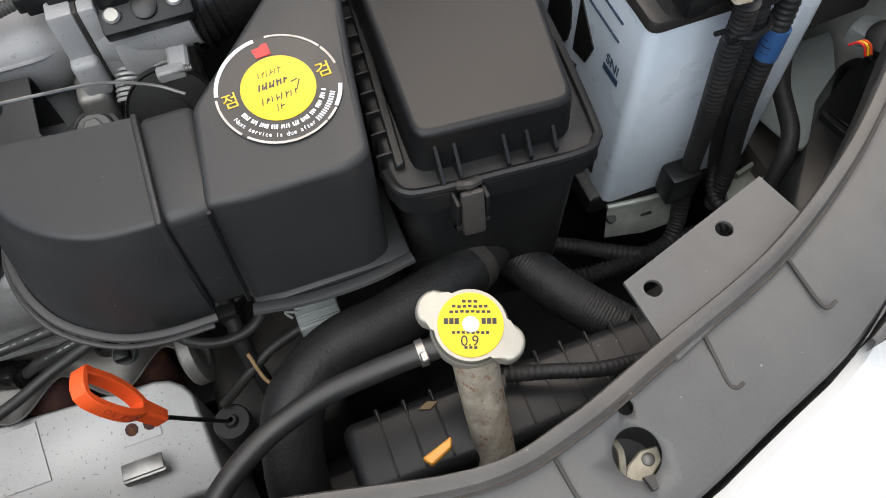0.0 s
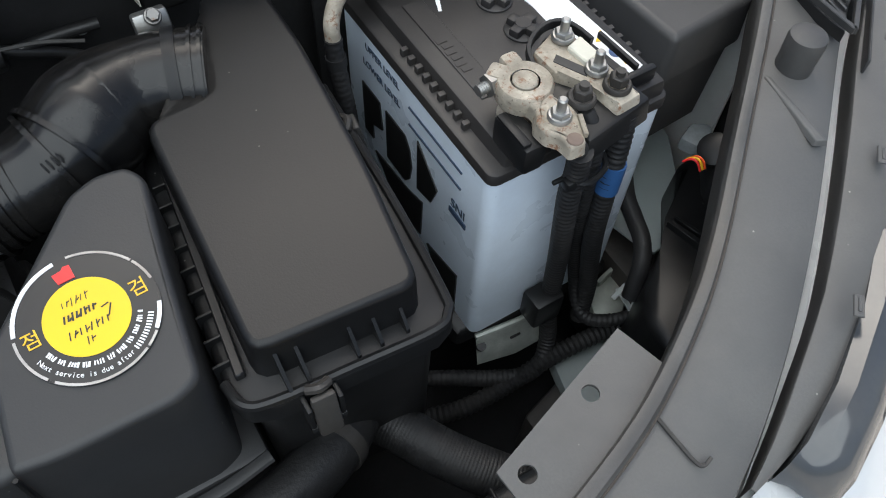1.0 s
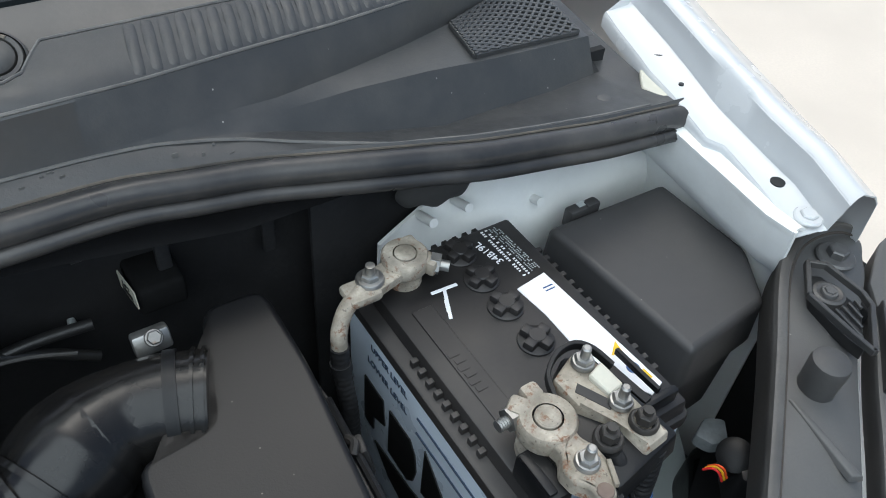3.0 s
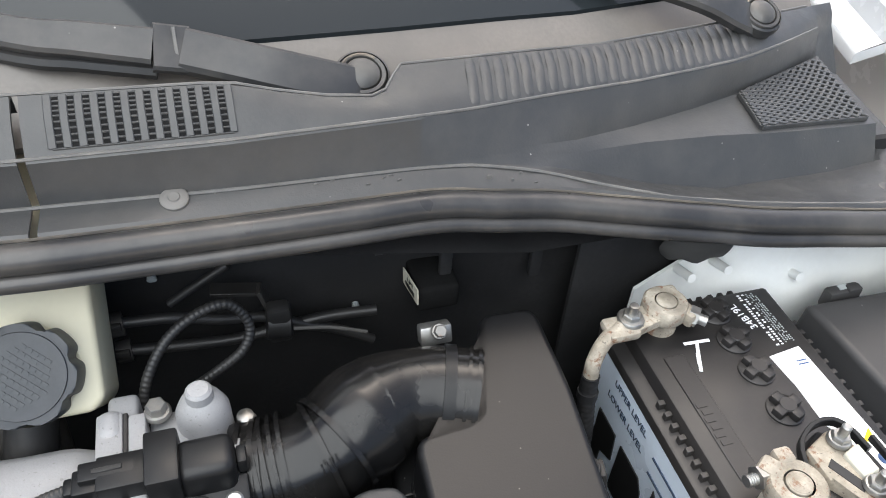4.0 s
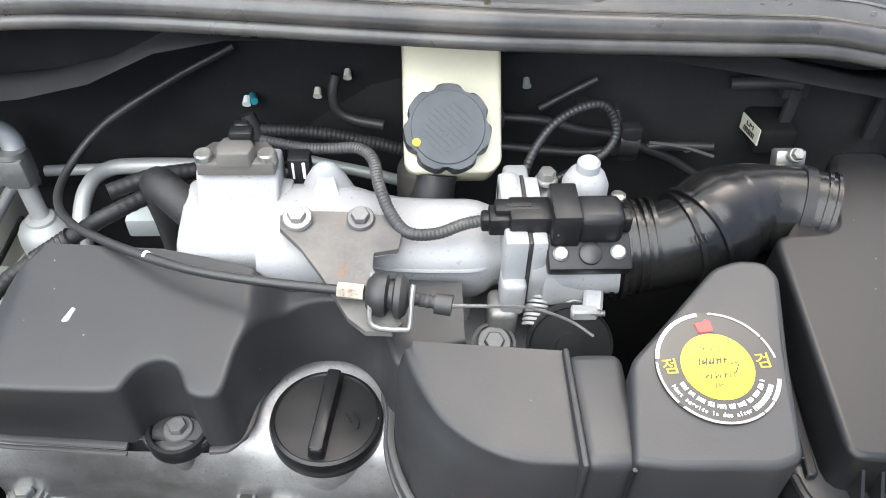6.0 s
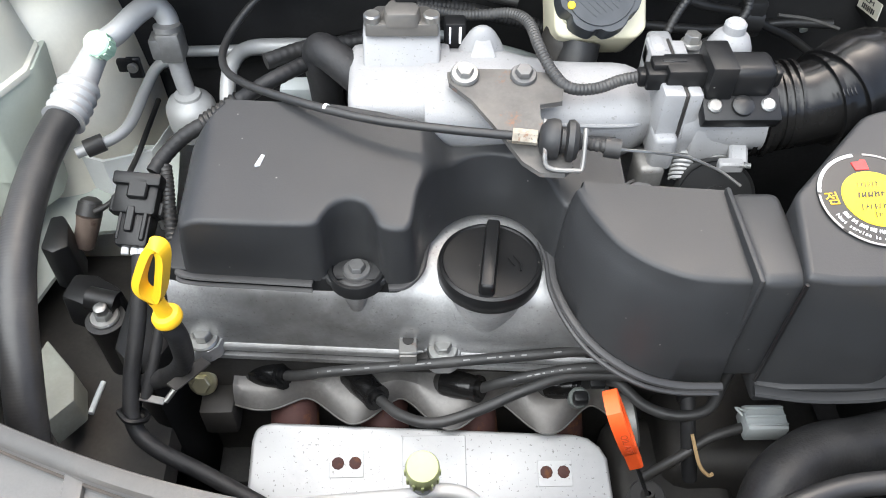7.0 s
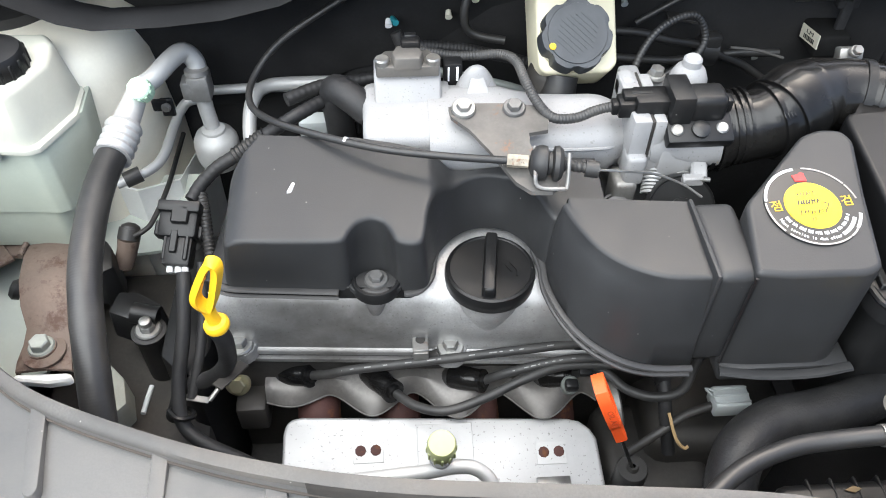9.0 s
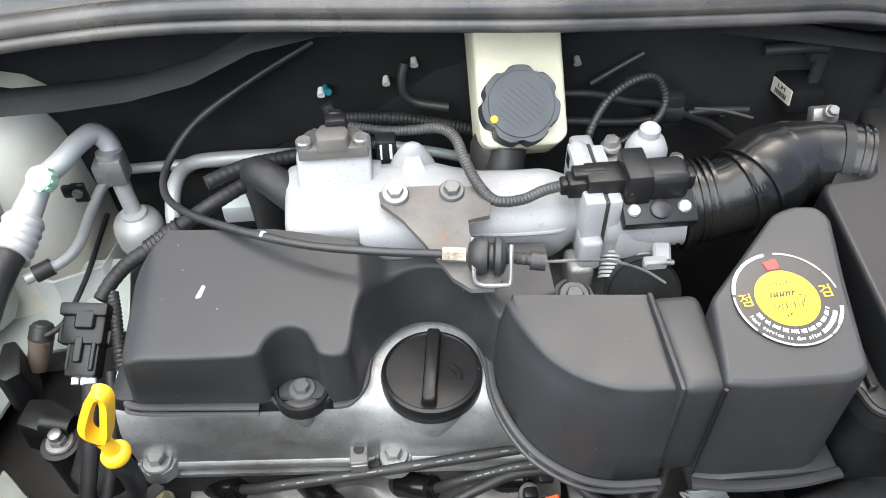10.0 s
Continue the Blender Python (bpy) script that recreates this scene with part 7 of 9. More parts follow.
for k in range(2):
    part("print_bar", box((0.676, 0.4895 + 0.003 * k, 0.8633), (0.008, 0.001, 0.0004), 0), BLUE, label)
words("34B19L", 0.0085, T(0.659, 0.540, 0.8628) @ Matrix.Rotation(radians(102), 4, "Z"), LABEL_W, batt)
random.seed(21)
for k, (x, w) in enumerate(((0.6665, 0.0024), (0.6705, 0.0020), (0.6735, 0.0011), (0.6758, 0.0011), (0.6780, 0.0011), (0.6800, 0.0011))):
    bits = []
    for j in range(22 if k < 2 else 30):
        y = 0.560 - (0.0024 if k < 2 else 0.0017) * j
        if random.random() < 0.80 and y > 0.508:
            bits.append(box((x + 0.0008 * j / 10, y, 0.8629), (w * random.uniform(0.7, 1.0), 0.0012 if k < 2 else 0.0009, 0.0004), 0))
    part("print_line", join(*bits), LABEL_W if k < 2 else GREY_CONN, batt)
part("chalk_mark", join(bar_between((0.601, 0.5265, 0.8629), (0.6215, 0.5255, 0.8629), 0.0028, 0.0006), bar_between((0.611, 0.5255, 0.8629), (0.6005, 0.501, 0.8629), 0.0026, 0.0006), bar_between((0.606, 0.517, 0.8629), (0.602, 0.507, 0.8629), 0.0014, 0.0006)), LABEL_W, batt, "white painted T mark")
part("raised_figures", join(*[box((0.585 + 0.0012 * (k % 2), 0.475 - 0.006 * k, 0.8636), (0.007, 0.0038, 0.0006), 0) for k in range(6)]), BATT_TOP, batt)

# print on the side of the case
SIDE = Matrix(((0, 0, -1, 0.5558), (-1, 0, 0, 0), (0, 1, 0, 0), (0, 0, 0, 1)))


def on_side(y, z, turn=0):
    return T(0, y, z) @ SIDE @ Matrix.Rotation(radians(turn), 4, "Z")


def side_plate(poly, name, material, lift=0.0006):
    bm = bmesh.new()
    a = [bm.verts.new((0.5572 - 0.0, y, z)) for y, z in poly]
    b = [bm.verts.new((0.5562 - lift, y, z)) for y, z in poly]
    bm.faces.new(a)
    bm.faces.new(b[::-1])
    for i in range(len(poly)):
        j = (i + 1) % len(poly)
        bm.faces.new((a[i], a[j], b[j], b[i]))
    return part(name, bm, material, case)


NAVY = mat("dark_blue_print", (0.03, 0.05, 0.09), 0.45, var=0.1)
words("UPPER LEVEL", 0.0085, on_side(0.505, 0.830), NAVY, case)
words("LOWER LEVEL", 0.0085, on_side(0.507, 0.813), NAVY, case)
for z in (0.822, 0.805):
    side_plate([(0.468, z), (0.400, z), (0.400, z + 0.0014), (0.468, z + 0.0014)], "level_line", NAVY)
# logo as plain shapes
side_plate([(0.538, 0.788), (0.511, 0.788), (0.508, 0.760), (0.524, 0.752), (0.524, 0.735), (0.538, 0.735)], "logo_shape", LABEL_SHADE_K)
side_plate([(0.502, 0.788), (0.474, 0.788), (0.467, 0.778), (0.464, 0.760), (0.467, 0.744), (0.474, 0.735), (0.502, 0.735)], "logo_shape", LABEL_SHADE_K)
side_plate([(0.456, 0.800), (0.428, 0.772), (0.436, 0.750), (0.456, 0.745)], "logo_leaf", LABEL_SHADE_K)
side_plate([(0.522, 0.722), (0.50, 0.700), (0.47, 0.690), (0.450, 0.690), (0.448, 0.735), (0.47, 0.728)], "logo_leaf", LABEL_SHADE_K)
side_plate([(0.440, 0.690), (0.396, 0.700), (0.396, 0.655), (0.42, 0.660)], "logo_leaf", LABEL_SHADE_K)
words("SNI", 0.0125, on_side(0.401, 0.782), NAVY, case)
for z in (0.7735, 0.7715, 0.7695):
    side_plate([(0.412, z), (0.391, z), (0.391, z + 0.0010), (0.412, z + 0.0010)], "small_mark", NAVY)

# terminals
neg = thing("negative_terminal", (0.585, 0.545, 0.862), "white-crusted negative battery clamp", "battery terminal", "battery terminals")
part("post", lathe([(0.0125, 0.0), (0.0125, 0.006), (0.0085, 0.007), (0.0075, 0.028), (0.0065, 0.0285), (0, 0.0285)], 24, T(0.592, 0.548, 0.8605)), LEAD, neg)
part("clamp_ring", lathe([(0.0085, 0.0), (0.0155, 0.0), (0.0165, 0.002), (0.0165, 0.010), (0.015, 0.012), (0.0085, 0.012)], 24, T(0.592, 0.548, 0.876)), LEAD, neg)
part("strap", join(bar_between((0.585, 0.545, 0.880), (0.553, 0.538, 0.8785), 0.018, 0.007), box((0.553, 0.538, 0.879), (0.024, 0.020, 0.008), 0.003, 2)), LEAD, neg)
part("jaw", join(box((0.604, 0.540, 0.881), (0.012, 0.020, 0.012), 0.003, 2, m=Matrix.Rotation(0.4, 4, "Z")), box((0.600, 0.5585, 0.881), (0.014, 0.012, 0.012), 0.003)), LEAD, neg)
part("jaw_bolt", join(tube([(0.598, 0.545, 0.881), (0.616, 0.529, 0.880)], 0.004, 10, 2), lathe([(0.0075, 0), (0.0075, 0.007), (0, 0.007)], 6, frame_to((0.606, 0.538, 0.881), (0.616, 0.529, 0.880)))), STEEL, neg)
part("stud", join(bolt_bm(T(0.5615, 0.5415, 0.883), 0.0065, 0.006, 1.5), lathe([(0.0033, 0.0), (0.0033, 0.014), (0, 0.0145)], 12, T(0.5615, 0.5415, 0.883))), STEEL, neg)
part("cable_eye", tube([(0.556, 0.5395, 0.880), (0.540, 0.533, 0.876), (0.531, 0.527, 0.864), (0.5295, 0.524, 0.848)], 0.0056, 12, 5), LEAD, neg, "corroded cable lug")
single("negative_cable", join(tube([(0.5295, 0.524, 0.852), (0.529, 0.522, 0.835), (0.530, 0.519, 0.815), (0.532, 0.515, 0.78), (0.534, 0.512, 0.70)], 0.0066, 12, 6, wave=0.0004, pitch=0.005), tube([(0.5292, 0.5225, 0.838), (0.5294, 0.522, 0.830)], 0.0076, 12, 2)), TAPE, "taped black battery cable", "cable")

pos = thing("positive_terminal", (0.605, 0.39, 0.862), "corroded positive battery clamp with a fuse plate", "battery terminal", "battery terminals")
part("post", lathe([(0.0145, 0.0), (0.0145, 0.008), (0.009, 0.009), (0.0078, 0.036), (0.0068, 0.0368), (0, 0.0368)], 24, T(0.591, 0.393, 0.8605)), LEAD, pos)
part("clamp_ring", lathe([(0.009, 0.0), (0.0165, 0.0), (0.0175, 0.002), (0.0175, 0.012), (0.016, 0.014), (0.009, 0.014)], 28, T(0.591, 0.393, 0.882)), LEAD, pos)
part("jaw", join(box((0.582, 0.407, 0.890), (0.013, 0.014, 0.014), 0.003, 2, m=Matrix.Rotation(0.6, 4, "Z")), box((0.594, 0.4115, 0.890), (0.012, 0.012, 0.014), 0.003, 2)), LEAD, pos)
part("jaw_bolt", join(tube([(0.596, 0.407, 0.889), (0.566, 0.405, 0.889)], 0.004, 12, 2, wave=0.0006, pitch=0.0016), lathe([(0.0075, 0), (0.0075, 0.008), (0, 0.008)], 6, frame_to((0.581, 0.406, 0.889), (0.566, 0.405, 0.889)))), STEEL, pos)
part("strap", round_prism([(0.581, 0.385), (0.583, 0.372), (0.577, 0.364), (0.578, 0.354), (0.583, 0.348), (0.584, 0.338), (0.595, 0.337), (0.600, 0.346), (0.605, 0.356), (0.605, 0.367), (0.601, 0.375), (0.603, 0.386)], 0.884, lambda x, y: 0.8945, 0.003, 0.001, 0.002), LEAD, pos)
part("strap_fold", bar_between((0.603, 0.356, 0.894), (0.597, 0.342, 0.894), 0.003, 0.004), LEAD, pos)
part("rust_spot", lathe([(0, 0.0009), (0.0045, 0.0008), (0.005, 0)], 14, T(0.590, 0.343, 0.894)), RUSTY, pos)
bolts = (((0.592, 0.3605, 0.8945), STEEL, "blue-white zinc nut"), ((0.634, 0.4135, 0.893), STEEL, "blue-white zinc nut"), ((0.635, 0.381, 0.893), STEEL, "blue-white zinc nut"))
for (x, y, z), m_, lb in bolts:
    part("stud_nut", join(bolt_bm(T(x, y, z), 0.0060, 0.005, 1.22), lathe([(0.0030, 0.0), (0.0030, 0.014), (0.002, 0.015), (0, 0.015)], 12, T(x, y, z))), m_, pos, lb)
for x, y, z in ((0.612, 0.366, 0.893), (0.637, 0.364, 0.893)):
    part("stud_nut", join(lathe([(0.0088, 0), (0.0088, 0.002), (0.0078, 0.0035), (0.0065, 0.0035)], 24, T(x, y, z)), lathe([(0.0058, 0.003), (0.0058, 0.0090), (0.0050, 0.0098), (0, 0.0098)], 6, T(x, y, z)), lathe([(0.003, 0.009), (0.003, 0.013), (0, 0.013)], 10, T(x, y, z))), DEEP, pos, "black flange nut")
part("fuse_plate", join(prism([(0.611, 0.414), (0.634, 0.424), (0.644, 0.41), (0.643, 0.398), (0.648, 0.352), (0.628, 0.350), (0.626, 0.372), (0.612, 0.392)], 0.884, 0.892, 0.002, 2, 0.001)), LEAD, pos, "dusty metal fuse plate")
part("fuse_carrier", join(prism([(0.604, 0.410), (0.632, 0.430), (0.650, 0.420), (0.658, 0.350), (0.600, 0.340), (0.602, 0.39)], 0.868, 0.885, 0.003, 2, 0.002), box((0.575, 0.372, 0.872), (0.016, 0.034, 0.022), 0.003), box((0.570, 0.372, 0.8845), (0.006, 0.028, 0.003), 0.001)), PLASTIC, pos, "black plastic fuse carrier")
part("fuse_window", prism([(0.617, 0.400), (0.622, 0.404), (0.632, 0.384), (0.627, 0.380)], 0.892, 0.8926, 0), LABEL_SHADE_K, pos)
part("fuse_link", prism([(0.630, 0.404), (0.643, 0.408), (0.644, 0.389), (0.632, 0.387)], 0.892, 0.8955, 0.001, 1), PALE, pos, "pale ceramic fuse link")
part("carrier_lip", ribbon([(0.606, 0.405, 0.889), (0.612, 0.4185, 0.890), (0.626, 0.4275, 0.891), (0.640, 0.428, 0.891), (0.648, 0.420, 0.890), (0.651, 0.405, 0.889)], 0.003, 0.006, 3), PLASTIC, pos)
part("carrier_clip", join(bar_between((0.672, 0.420, 0.874), (0.674, 0.383, 0.874), 0.0030, 0.005), bar_between((0.658, 0.414, 0.874), (0.662, 0.380, 0.874), 0.006, 0.005), box((0.671, 0.3795, 0.869), (0.030, 0.006, 0.012), 0.002)), PLASTIC, pos)


def positive_cable(pts, r, extra=None):
    t = thing("positive_cable", pts[0], "black taped battery cable hanging beside the battery", "cable", "positive cables")
    part("lug", tube([pts[0], Vector(pts[0]).lerp(Vector(pts[1]), 0.8)], r * 0.8, 12, 3), TAPE, t)
    part("sleeve", tube(pts[1:], r, 14, 6, wave=r * 0.10, pitch=0.0045), TAPE, t)
    return t


c1 = positive_cable([(0.591, 0.346, 0.888), (0.5985, 0.344, 0.877), (0.602, 0.346, 0.855), (0.603, 0.348, 0.830), (0.608, 0.349, 0.780), (0.616, 0.353, 0.730), (0.622, 0.356, 0.680), (0.625, 0.354, 0.640), (0.624, 0.347, 0.610), (0.613, 0.337, 0.596), (0.595, 0.334, 0.590), (0.568, 0.346, 0.590), (0.535, 0.366, 0.590), (0.50, 0.385, 0.585), (0.45, 0.40, 0.57)], 0.0078)
positive_cable([(0.612, 0.360, 0.890), (0.6165, 0.352, 0.876), (0.6205, 0.352, 0.845), (0.628, 0.356, 0.790), (0.638, 0.362, 0.745), (0.649, 0.366, 0.700), (0.657, 0.365, 0.660), (0.654, 0.354, 0.640), (0.655, 0.339, 0.630), (0.669, 0.327, 0.630), (0.694, 0.318, 0.630), (0.72, 0.31, 0.62)], 0.0060)
c3 = positive_cable([(0.637, 0.362, 0.890), (0.6410, 0.355, 0.877), (0.6405, 0.352, 0.850), (0.6370, 0.348, 0.81), (0.642, 0.350, 0.760), (0.652, 0.353, 0.710), (0.660, 0.352, 0.66), (0.655, 0.346, 0.62)], 0.0078)
part("blue_band", tube([(0.6395, 0.350, 0.836), (0.6372, 0.3482, 0.812)], 0.0084, 14, 2), BLUE, c3, "blue tape band")
part("cable_tie", join(tube([(0.596, 0.346, 0.850), (0.606, 0.338, 0.850), (0.622, 0.342, 0.850), (0.628, 0.352, 0.850)], 0.002, 6, 4), box((0.597, 0.344, 0.849), (0.010, 0.008, 0.008), 0.002), box((0.590, 0.348, 0.851), (0.008, 0.003, 0.003), 0.001)), PLASTIC, c1)

tray = thing("battery_tray", (0.62, 0.46, 0.60), "black battery tray with a zinc front bracket", "battery tray")
part("pan", prism([(0.545, 0.374), (0.628, 0.368), (0.70, 0.368), (0.71, 0.58), (0.545, 0.58)], 0.628, 0.645, 0.005, 2, 0.001), PLASTIC, tray)
part("hold_down", box((0.615, 0.356, 0.665), (0.028, 0.022, 0.035), 0.004), PLASTIC, tray)
ZINC_TOP = [(0.563, 0.370, 0.630), (0.592, 0.366, 0.630), (0.623, 0.363, 0.630)]
ZINC_LOW = [(0.561, 0.361, 0.600), (0.596, 0.353, 0.600), (0.620, 0.352, 0.602)]
br = part("front_bracket", join(loft([ZINC_TOP, [tuple((a + b) / 2 for a, b in zip(p, q)) for p, q in zip(ZINC_TOP, ZINC_LOW)], ZINC_LOW], 0.0025), tube([(x, y + 0.001, z + 0.002) for x, y, z in ZINC_TOP], 0.0030, 8, 4)), mat("zinc_plate", (0.50, 0.53, 0.49), 0.5, 0.4, var=0.2, scale=60, dust=0.5, dust_col=(0.16, 0.14, 0.12)), tray, "pale zinc steel bracket")
part("bracket_slot", bar_between((0.593, 0.3612, 0.6175), (0.603, 0.3606, 0.6180), 0.0040, 0.002), LABEL_SHADE_K, br)
part("bracket_hole", lathe([(0, 0.0022), (0.0042, 0.0022), (0.0044, -0.001)], 16, T(0.566, 0.3655, 0.620) @ Matrix.Rotation(radians(20), 4, "X")), LABEL_SHADE_K, br)

# ---- fuse box ----
fuse = thing("fuse_box", (0.765, 0.47, 0.75), "matt black plastic fuse box with a plain lid", "fuse box")
part("lid", round_prism([(0.7135, 0.5445), (0.836, 0.5415), (0.8385, 0.45), (0.808, 0.404), (0.724, 0.397)], 0.822, lambda x, y: 0.861, 0.006, 0.002, 0.008), FUSE_PLASTIC, fuse)
part("base", prism([(0.720, 0.535), (0.825, 0.532), (0.826, 0.45), (0.80, 0.412), (0.728, 0.408)], 0.74, 0.824, 0.003, 2, -0.004), FUSE_PLASTIC, fuse)
part("clip", join(box((0.757, 0.5495, 0.852), (0.030, 0.010, 0.018), 0.002), box((0.764, 0.5475, 0.8615), (0.012, 0.007, 0.003), 0.001)), FUSE_PLASTIC, fuse)
part("clip_window", box((0.756, 0.5505, 0.8615), (0.008, 0.005, 0.001), 0), GREY_CONN, fuse)

# studs on the panel behind the battery
for x, y, z in ((0.729, 0.576, 0.858), (0.745, 0.578, 0.905), (0.668, 0.588, 0.868), (0.638, 0.590, 0.864)):
    st = thing("weld_stud", (x, y, z), "white painted weld stud on the inner panel", "stud", "weld studs")
    part("pin", tube([(x, y + 0.012, z - 0.004), (x, y - 0.008, z + 0.003)], 0.0038, 10, 2), BODY_IN, st)

# ---- back of the headlamp and the loom by the fuse box ----
lampb = thing("headlamp_housing", (0.72, 0.30, 0.74), "dark plastic back of a headlamp housing", "headlamp")
part("shell", join(prism([(0.674, 0.315), (0.703, 0.333), (0.735, 0.349), (0.775, 0.396), (0.80, 0.40), (0.84, 0.36), (0.74, 0.26), (0.68, 0.23), (0.650, 0.255), (0.654, 0.290)], 0.60, 0.705, 0.010, 3, 0.004), prism([(0.735, 0.335), (0.76, 0.365), (0.775, 0.345), (0.745, 0.310)], 0.75, 0.785, 0.005, 2, 0.003)), PLASTIC, lampb)
part("rib", bar_between((0.7285, 0.3475, 0.705), (0.7350, 0.3165, 0.707), 0.005, 0.012), PLASTIC, lampb)
part("rib", bar_between((0.7365, 0.3480, 0.705), (0.7430, 0.3200, 0.707), 0.003, 0.008), PLASTIC, lampb)
part("pale_patch", prism([(0.752, 0.384), (0.772, 0.392), (0.785, 0.382), (0.772, 0.366), (0.758, 0.370)], 0.750, 0.762, 0.004, 2), mat("torn_film", (0.20, 0.215, 0.22), 0.5, var=0.3, scale=90), lampb, "pale grey torn film")
part("socket", lathe([(0.013, -0.015), (0.013, 0.004), (0.009, 0.006), (0, 0.006)], 20, T(0.750, 0.350, 0.782) @ Matrix.Rotation(radians(-30), 4, "Y")), PLASTIC, lampb)
for k, (c, o) in enumerate(((YELLOW, 0.0), (ORANGE, 0.005), (RED, -0.005))):
    single("lamp_wire", tube([(0.7245 + o * 0.5, 0.3545, 0.782), (0.7265 + o * 0.5, 0.350, 0.788), (0.728 + o * 0.5, 0.345, 0.788), (0.729 + o * 0.5, 0.341, 0.782)], 0.0009, 8, 5), c, "thin coloured lamp wire at the headlamp socket", "wire", "lamp wires")
single("apron_plate", prism([(0.715, 0.455), (0.832, 0.455), (0.829, 0.444), (0.806, 0.408), (0.781, 0.371), (0.762, 0.364), (0.752, 0.352), (0.730, 0.348), (0.722, 0.37), (0.715, 0.40)], 0.657, 0.660, 0.001, 1), mat("grey_green_primer", (0.42, 0.47, 0.46), 0.5, var=0.06, dust=0.2), "grey-green primed steel plate beside the battery", "panel")
rail = thing("chassis_leg", (0.62, 0.28, 0.62), "grey-green painted chassis leg with a torn tape end", "chassis leg")
GREENISH = mat("grey_green_paint", (0.25, 0.28, 0.275), 0.5, var=0.08, dust=0.25)
part("beam", prism([(0.575, 0.310), (0.632, 0.325), (0.705, 0.330), (0.730, 0.300), (0.715, 0.20), (0.575, 0.20)], 0.50, 0.572, 0.006, 2, 0.002), DEEP, rail)
part("upper_plate", prism([(0.624, 0.336), (0.676, 0.330), (0.686, 0.327), (0.682, 0.302), (0.660, 0.24), (0.600, 0.24)], 0.570, 0.585, 0.003, 2, 0.001), GREENISH, rail)
part("side_strip", prism([(0.688, 0.327), (0.711, 0.322), (0.716, 0.290), (0.690, 0.250), (0.666, 0.245), (0.685, 0.303)], 0.572, 0.592, 0.003, 2, 0.001), GREENISH, rail)
pale = part("pale_bracket", join(prism([(0.675, 0.361), (0.692, 0.366), (0.729, 0.369), (0.727, 0.360), (0.714, 0.354), (0.700, 0.335), (0.690, 0.328), (0.667, 0.339)], 0.612, 0.620, 0.002, 2, 0.001), ribbon([(0.688, 0.3625, 0.622), (0.708, 0.3665, 0.624), (0.727, 0.368, 0.628), (0.727, 0.359, 0.628)], 0.004, 0.012, 4)), mat("pale_zinc", (0.34, 0.36, 0.32), 0.5, 0.3, var=0.2, scale=50, dust=0.4, dust_col=(0.18, 0.17, 0.14)), rail, "pale steel bracket")
for k, (a, b) in enumerate((((0.685, 0.340, 0.634), (0.700, 0.343, 0.640)), ((0.690, 0.333, 0.638), (0.708, 0.335, 0.642)), ((0.689, 0.322, 0.634), (0.703, 0.329, 0.642)), ((0.694, 0.345, 0.636), (0.690, 0.322, 0.636)))):
    part("torn_tag", ribbon([a, tuple((p + q) / 2 for p, q in zip(a, b)), b], 0.0045, 0.0016, 2), GREY_CONN, pale)
single("wiring_loom", tube([(0.735, 0.305, 0.60), (0.704, 0.318, 0.608), (0.674, 0.327, 0.606), (0.647, 0.331, 0.603), (0.619, 0.334, 0.598), (0.58, 0.335, 0.588), (0.53, 0.340, 0.58), (0.48, 0.36, 0.57), (0.43, 0.38, 0.55)], 0.0085, 12, 6, wave=0.0014, pitch=0.005), TAPE, "black corrugated wiring loom", "wiring loom")
single("wiring_loom", tube([(0.722, 0.41, 0.74), (0.716, 0.388, 0.71), (0.712, 0.368, 0.70), (0.706, 0.349, 0.695), (0.696, 0.335, 0.685), (0.684, 0.325, 0.66)], 0.0075, 12, 6), TAPE, "black taped wiring loom beside the plate", "wiring loom")

# ---- radiator cap, neck and hoses ----
rc = thing("pressure_cap", (0.381, 0.24, 0.80), "pressed steel radiator cap with a yellow label", "radiator cap")
RC = T(0.381, 0.240, 0.8065) @ Matrix.Rotation(radians(10), 4, "X") @ Matrix.Rotation(radians(-46), 4, "Z")
outline = []
for k in range(72):
    a = 2 * math.pi * k / 72
    c_ = abs(math.cos(a))
    r = 0.0212 + 0.0118 * max(0.0, (c_ - 0.87) / 0.13) ** 0.6
    outline.append((r * math.cos(a), r * math.sin(a)))
part("shell", join(moved(prism(outline, -0.004, 0.0035, 0.0022, 3, 0.0006), RC), lathe([(0.0225, -0.010), (0.0225, -0.002), (0.0215, 0.0)], 40, RC)), mat("tarnished_tin", (0.40, 0.38, 0.33), 0.45, 0.5, var=0.12, dust=0.3), rc, sharp=50)
part("label", lathe([(0, 0.0044), (0.0184, 0.0044), (0.0188, 0.0030)], 48, RC), LABEL_Y, rc, "round yellow warning label")
part("rivet", lathe([(0, 0.0062), (0.0028, 0.0060), (0.0045, 0.0050), (0.0048, 0.0044)], 24, RC), LABEL_W, rc)
TXT = T(0.381, 0.240, 0.8112) @ Matrix.Rotation(radians(10), 4, "X") @ Matrix.Rotation(radians(-20), 4, "Z")
words("0.9", 0.0085, TXT @ T(-0.0005, -0.0105, 0), LABEL_SHADE_K, rc)
random.seed(9)
bits = []
for row, (y, n, w) in enumerate(((0.0125, 3, 0.0022), (0.0095, 7, 0.0020), (0.0065, 8, 0.0020), (0.001, 3, 0.0034), (-0.0055, 8, 0.0018), (-0.0140, 3, 0.0018))):
    for k in range(n):
        x = (k - (n - 1) / 2) * w * 1.5
        if row == 3:
            for s_ in (-1, 1):
                bits.append(box((s_ * (0.0075 + 0.003 * k), y, 0), (0.0024, 0.0034, 0.0003), 0))
        else:
            bits.append(box((x, y + random.uniform(-0.0002, 0.0002), 0), (w, 0.0015, 0.0003), 0))
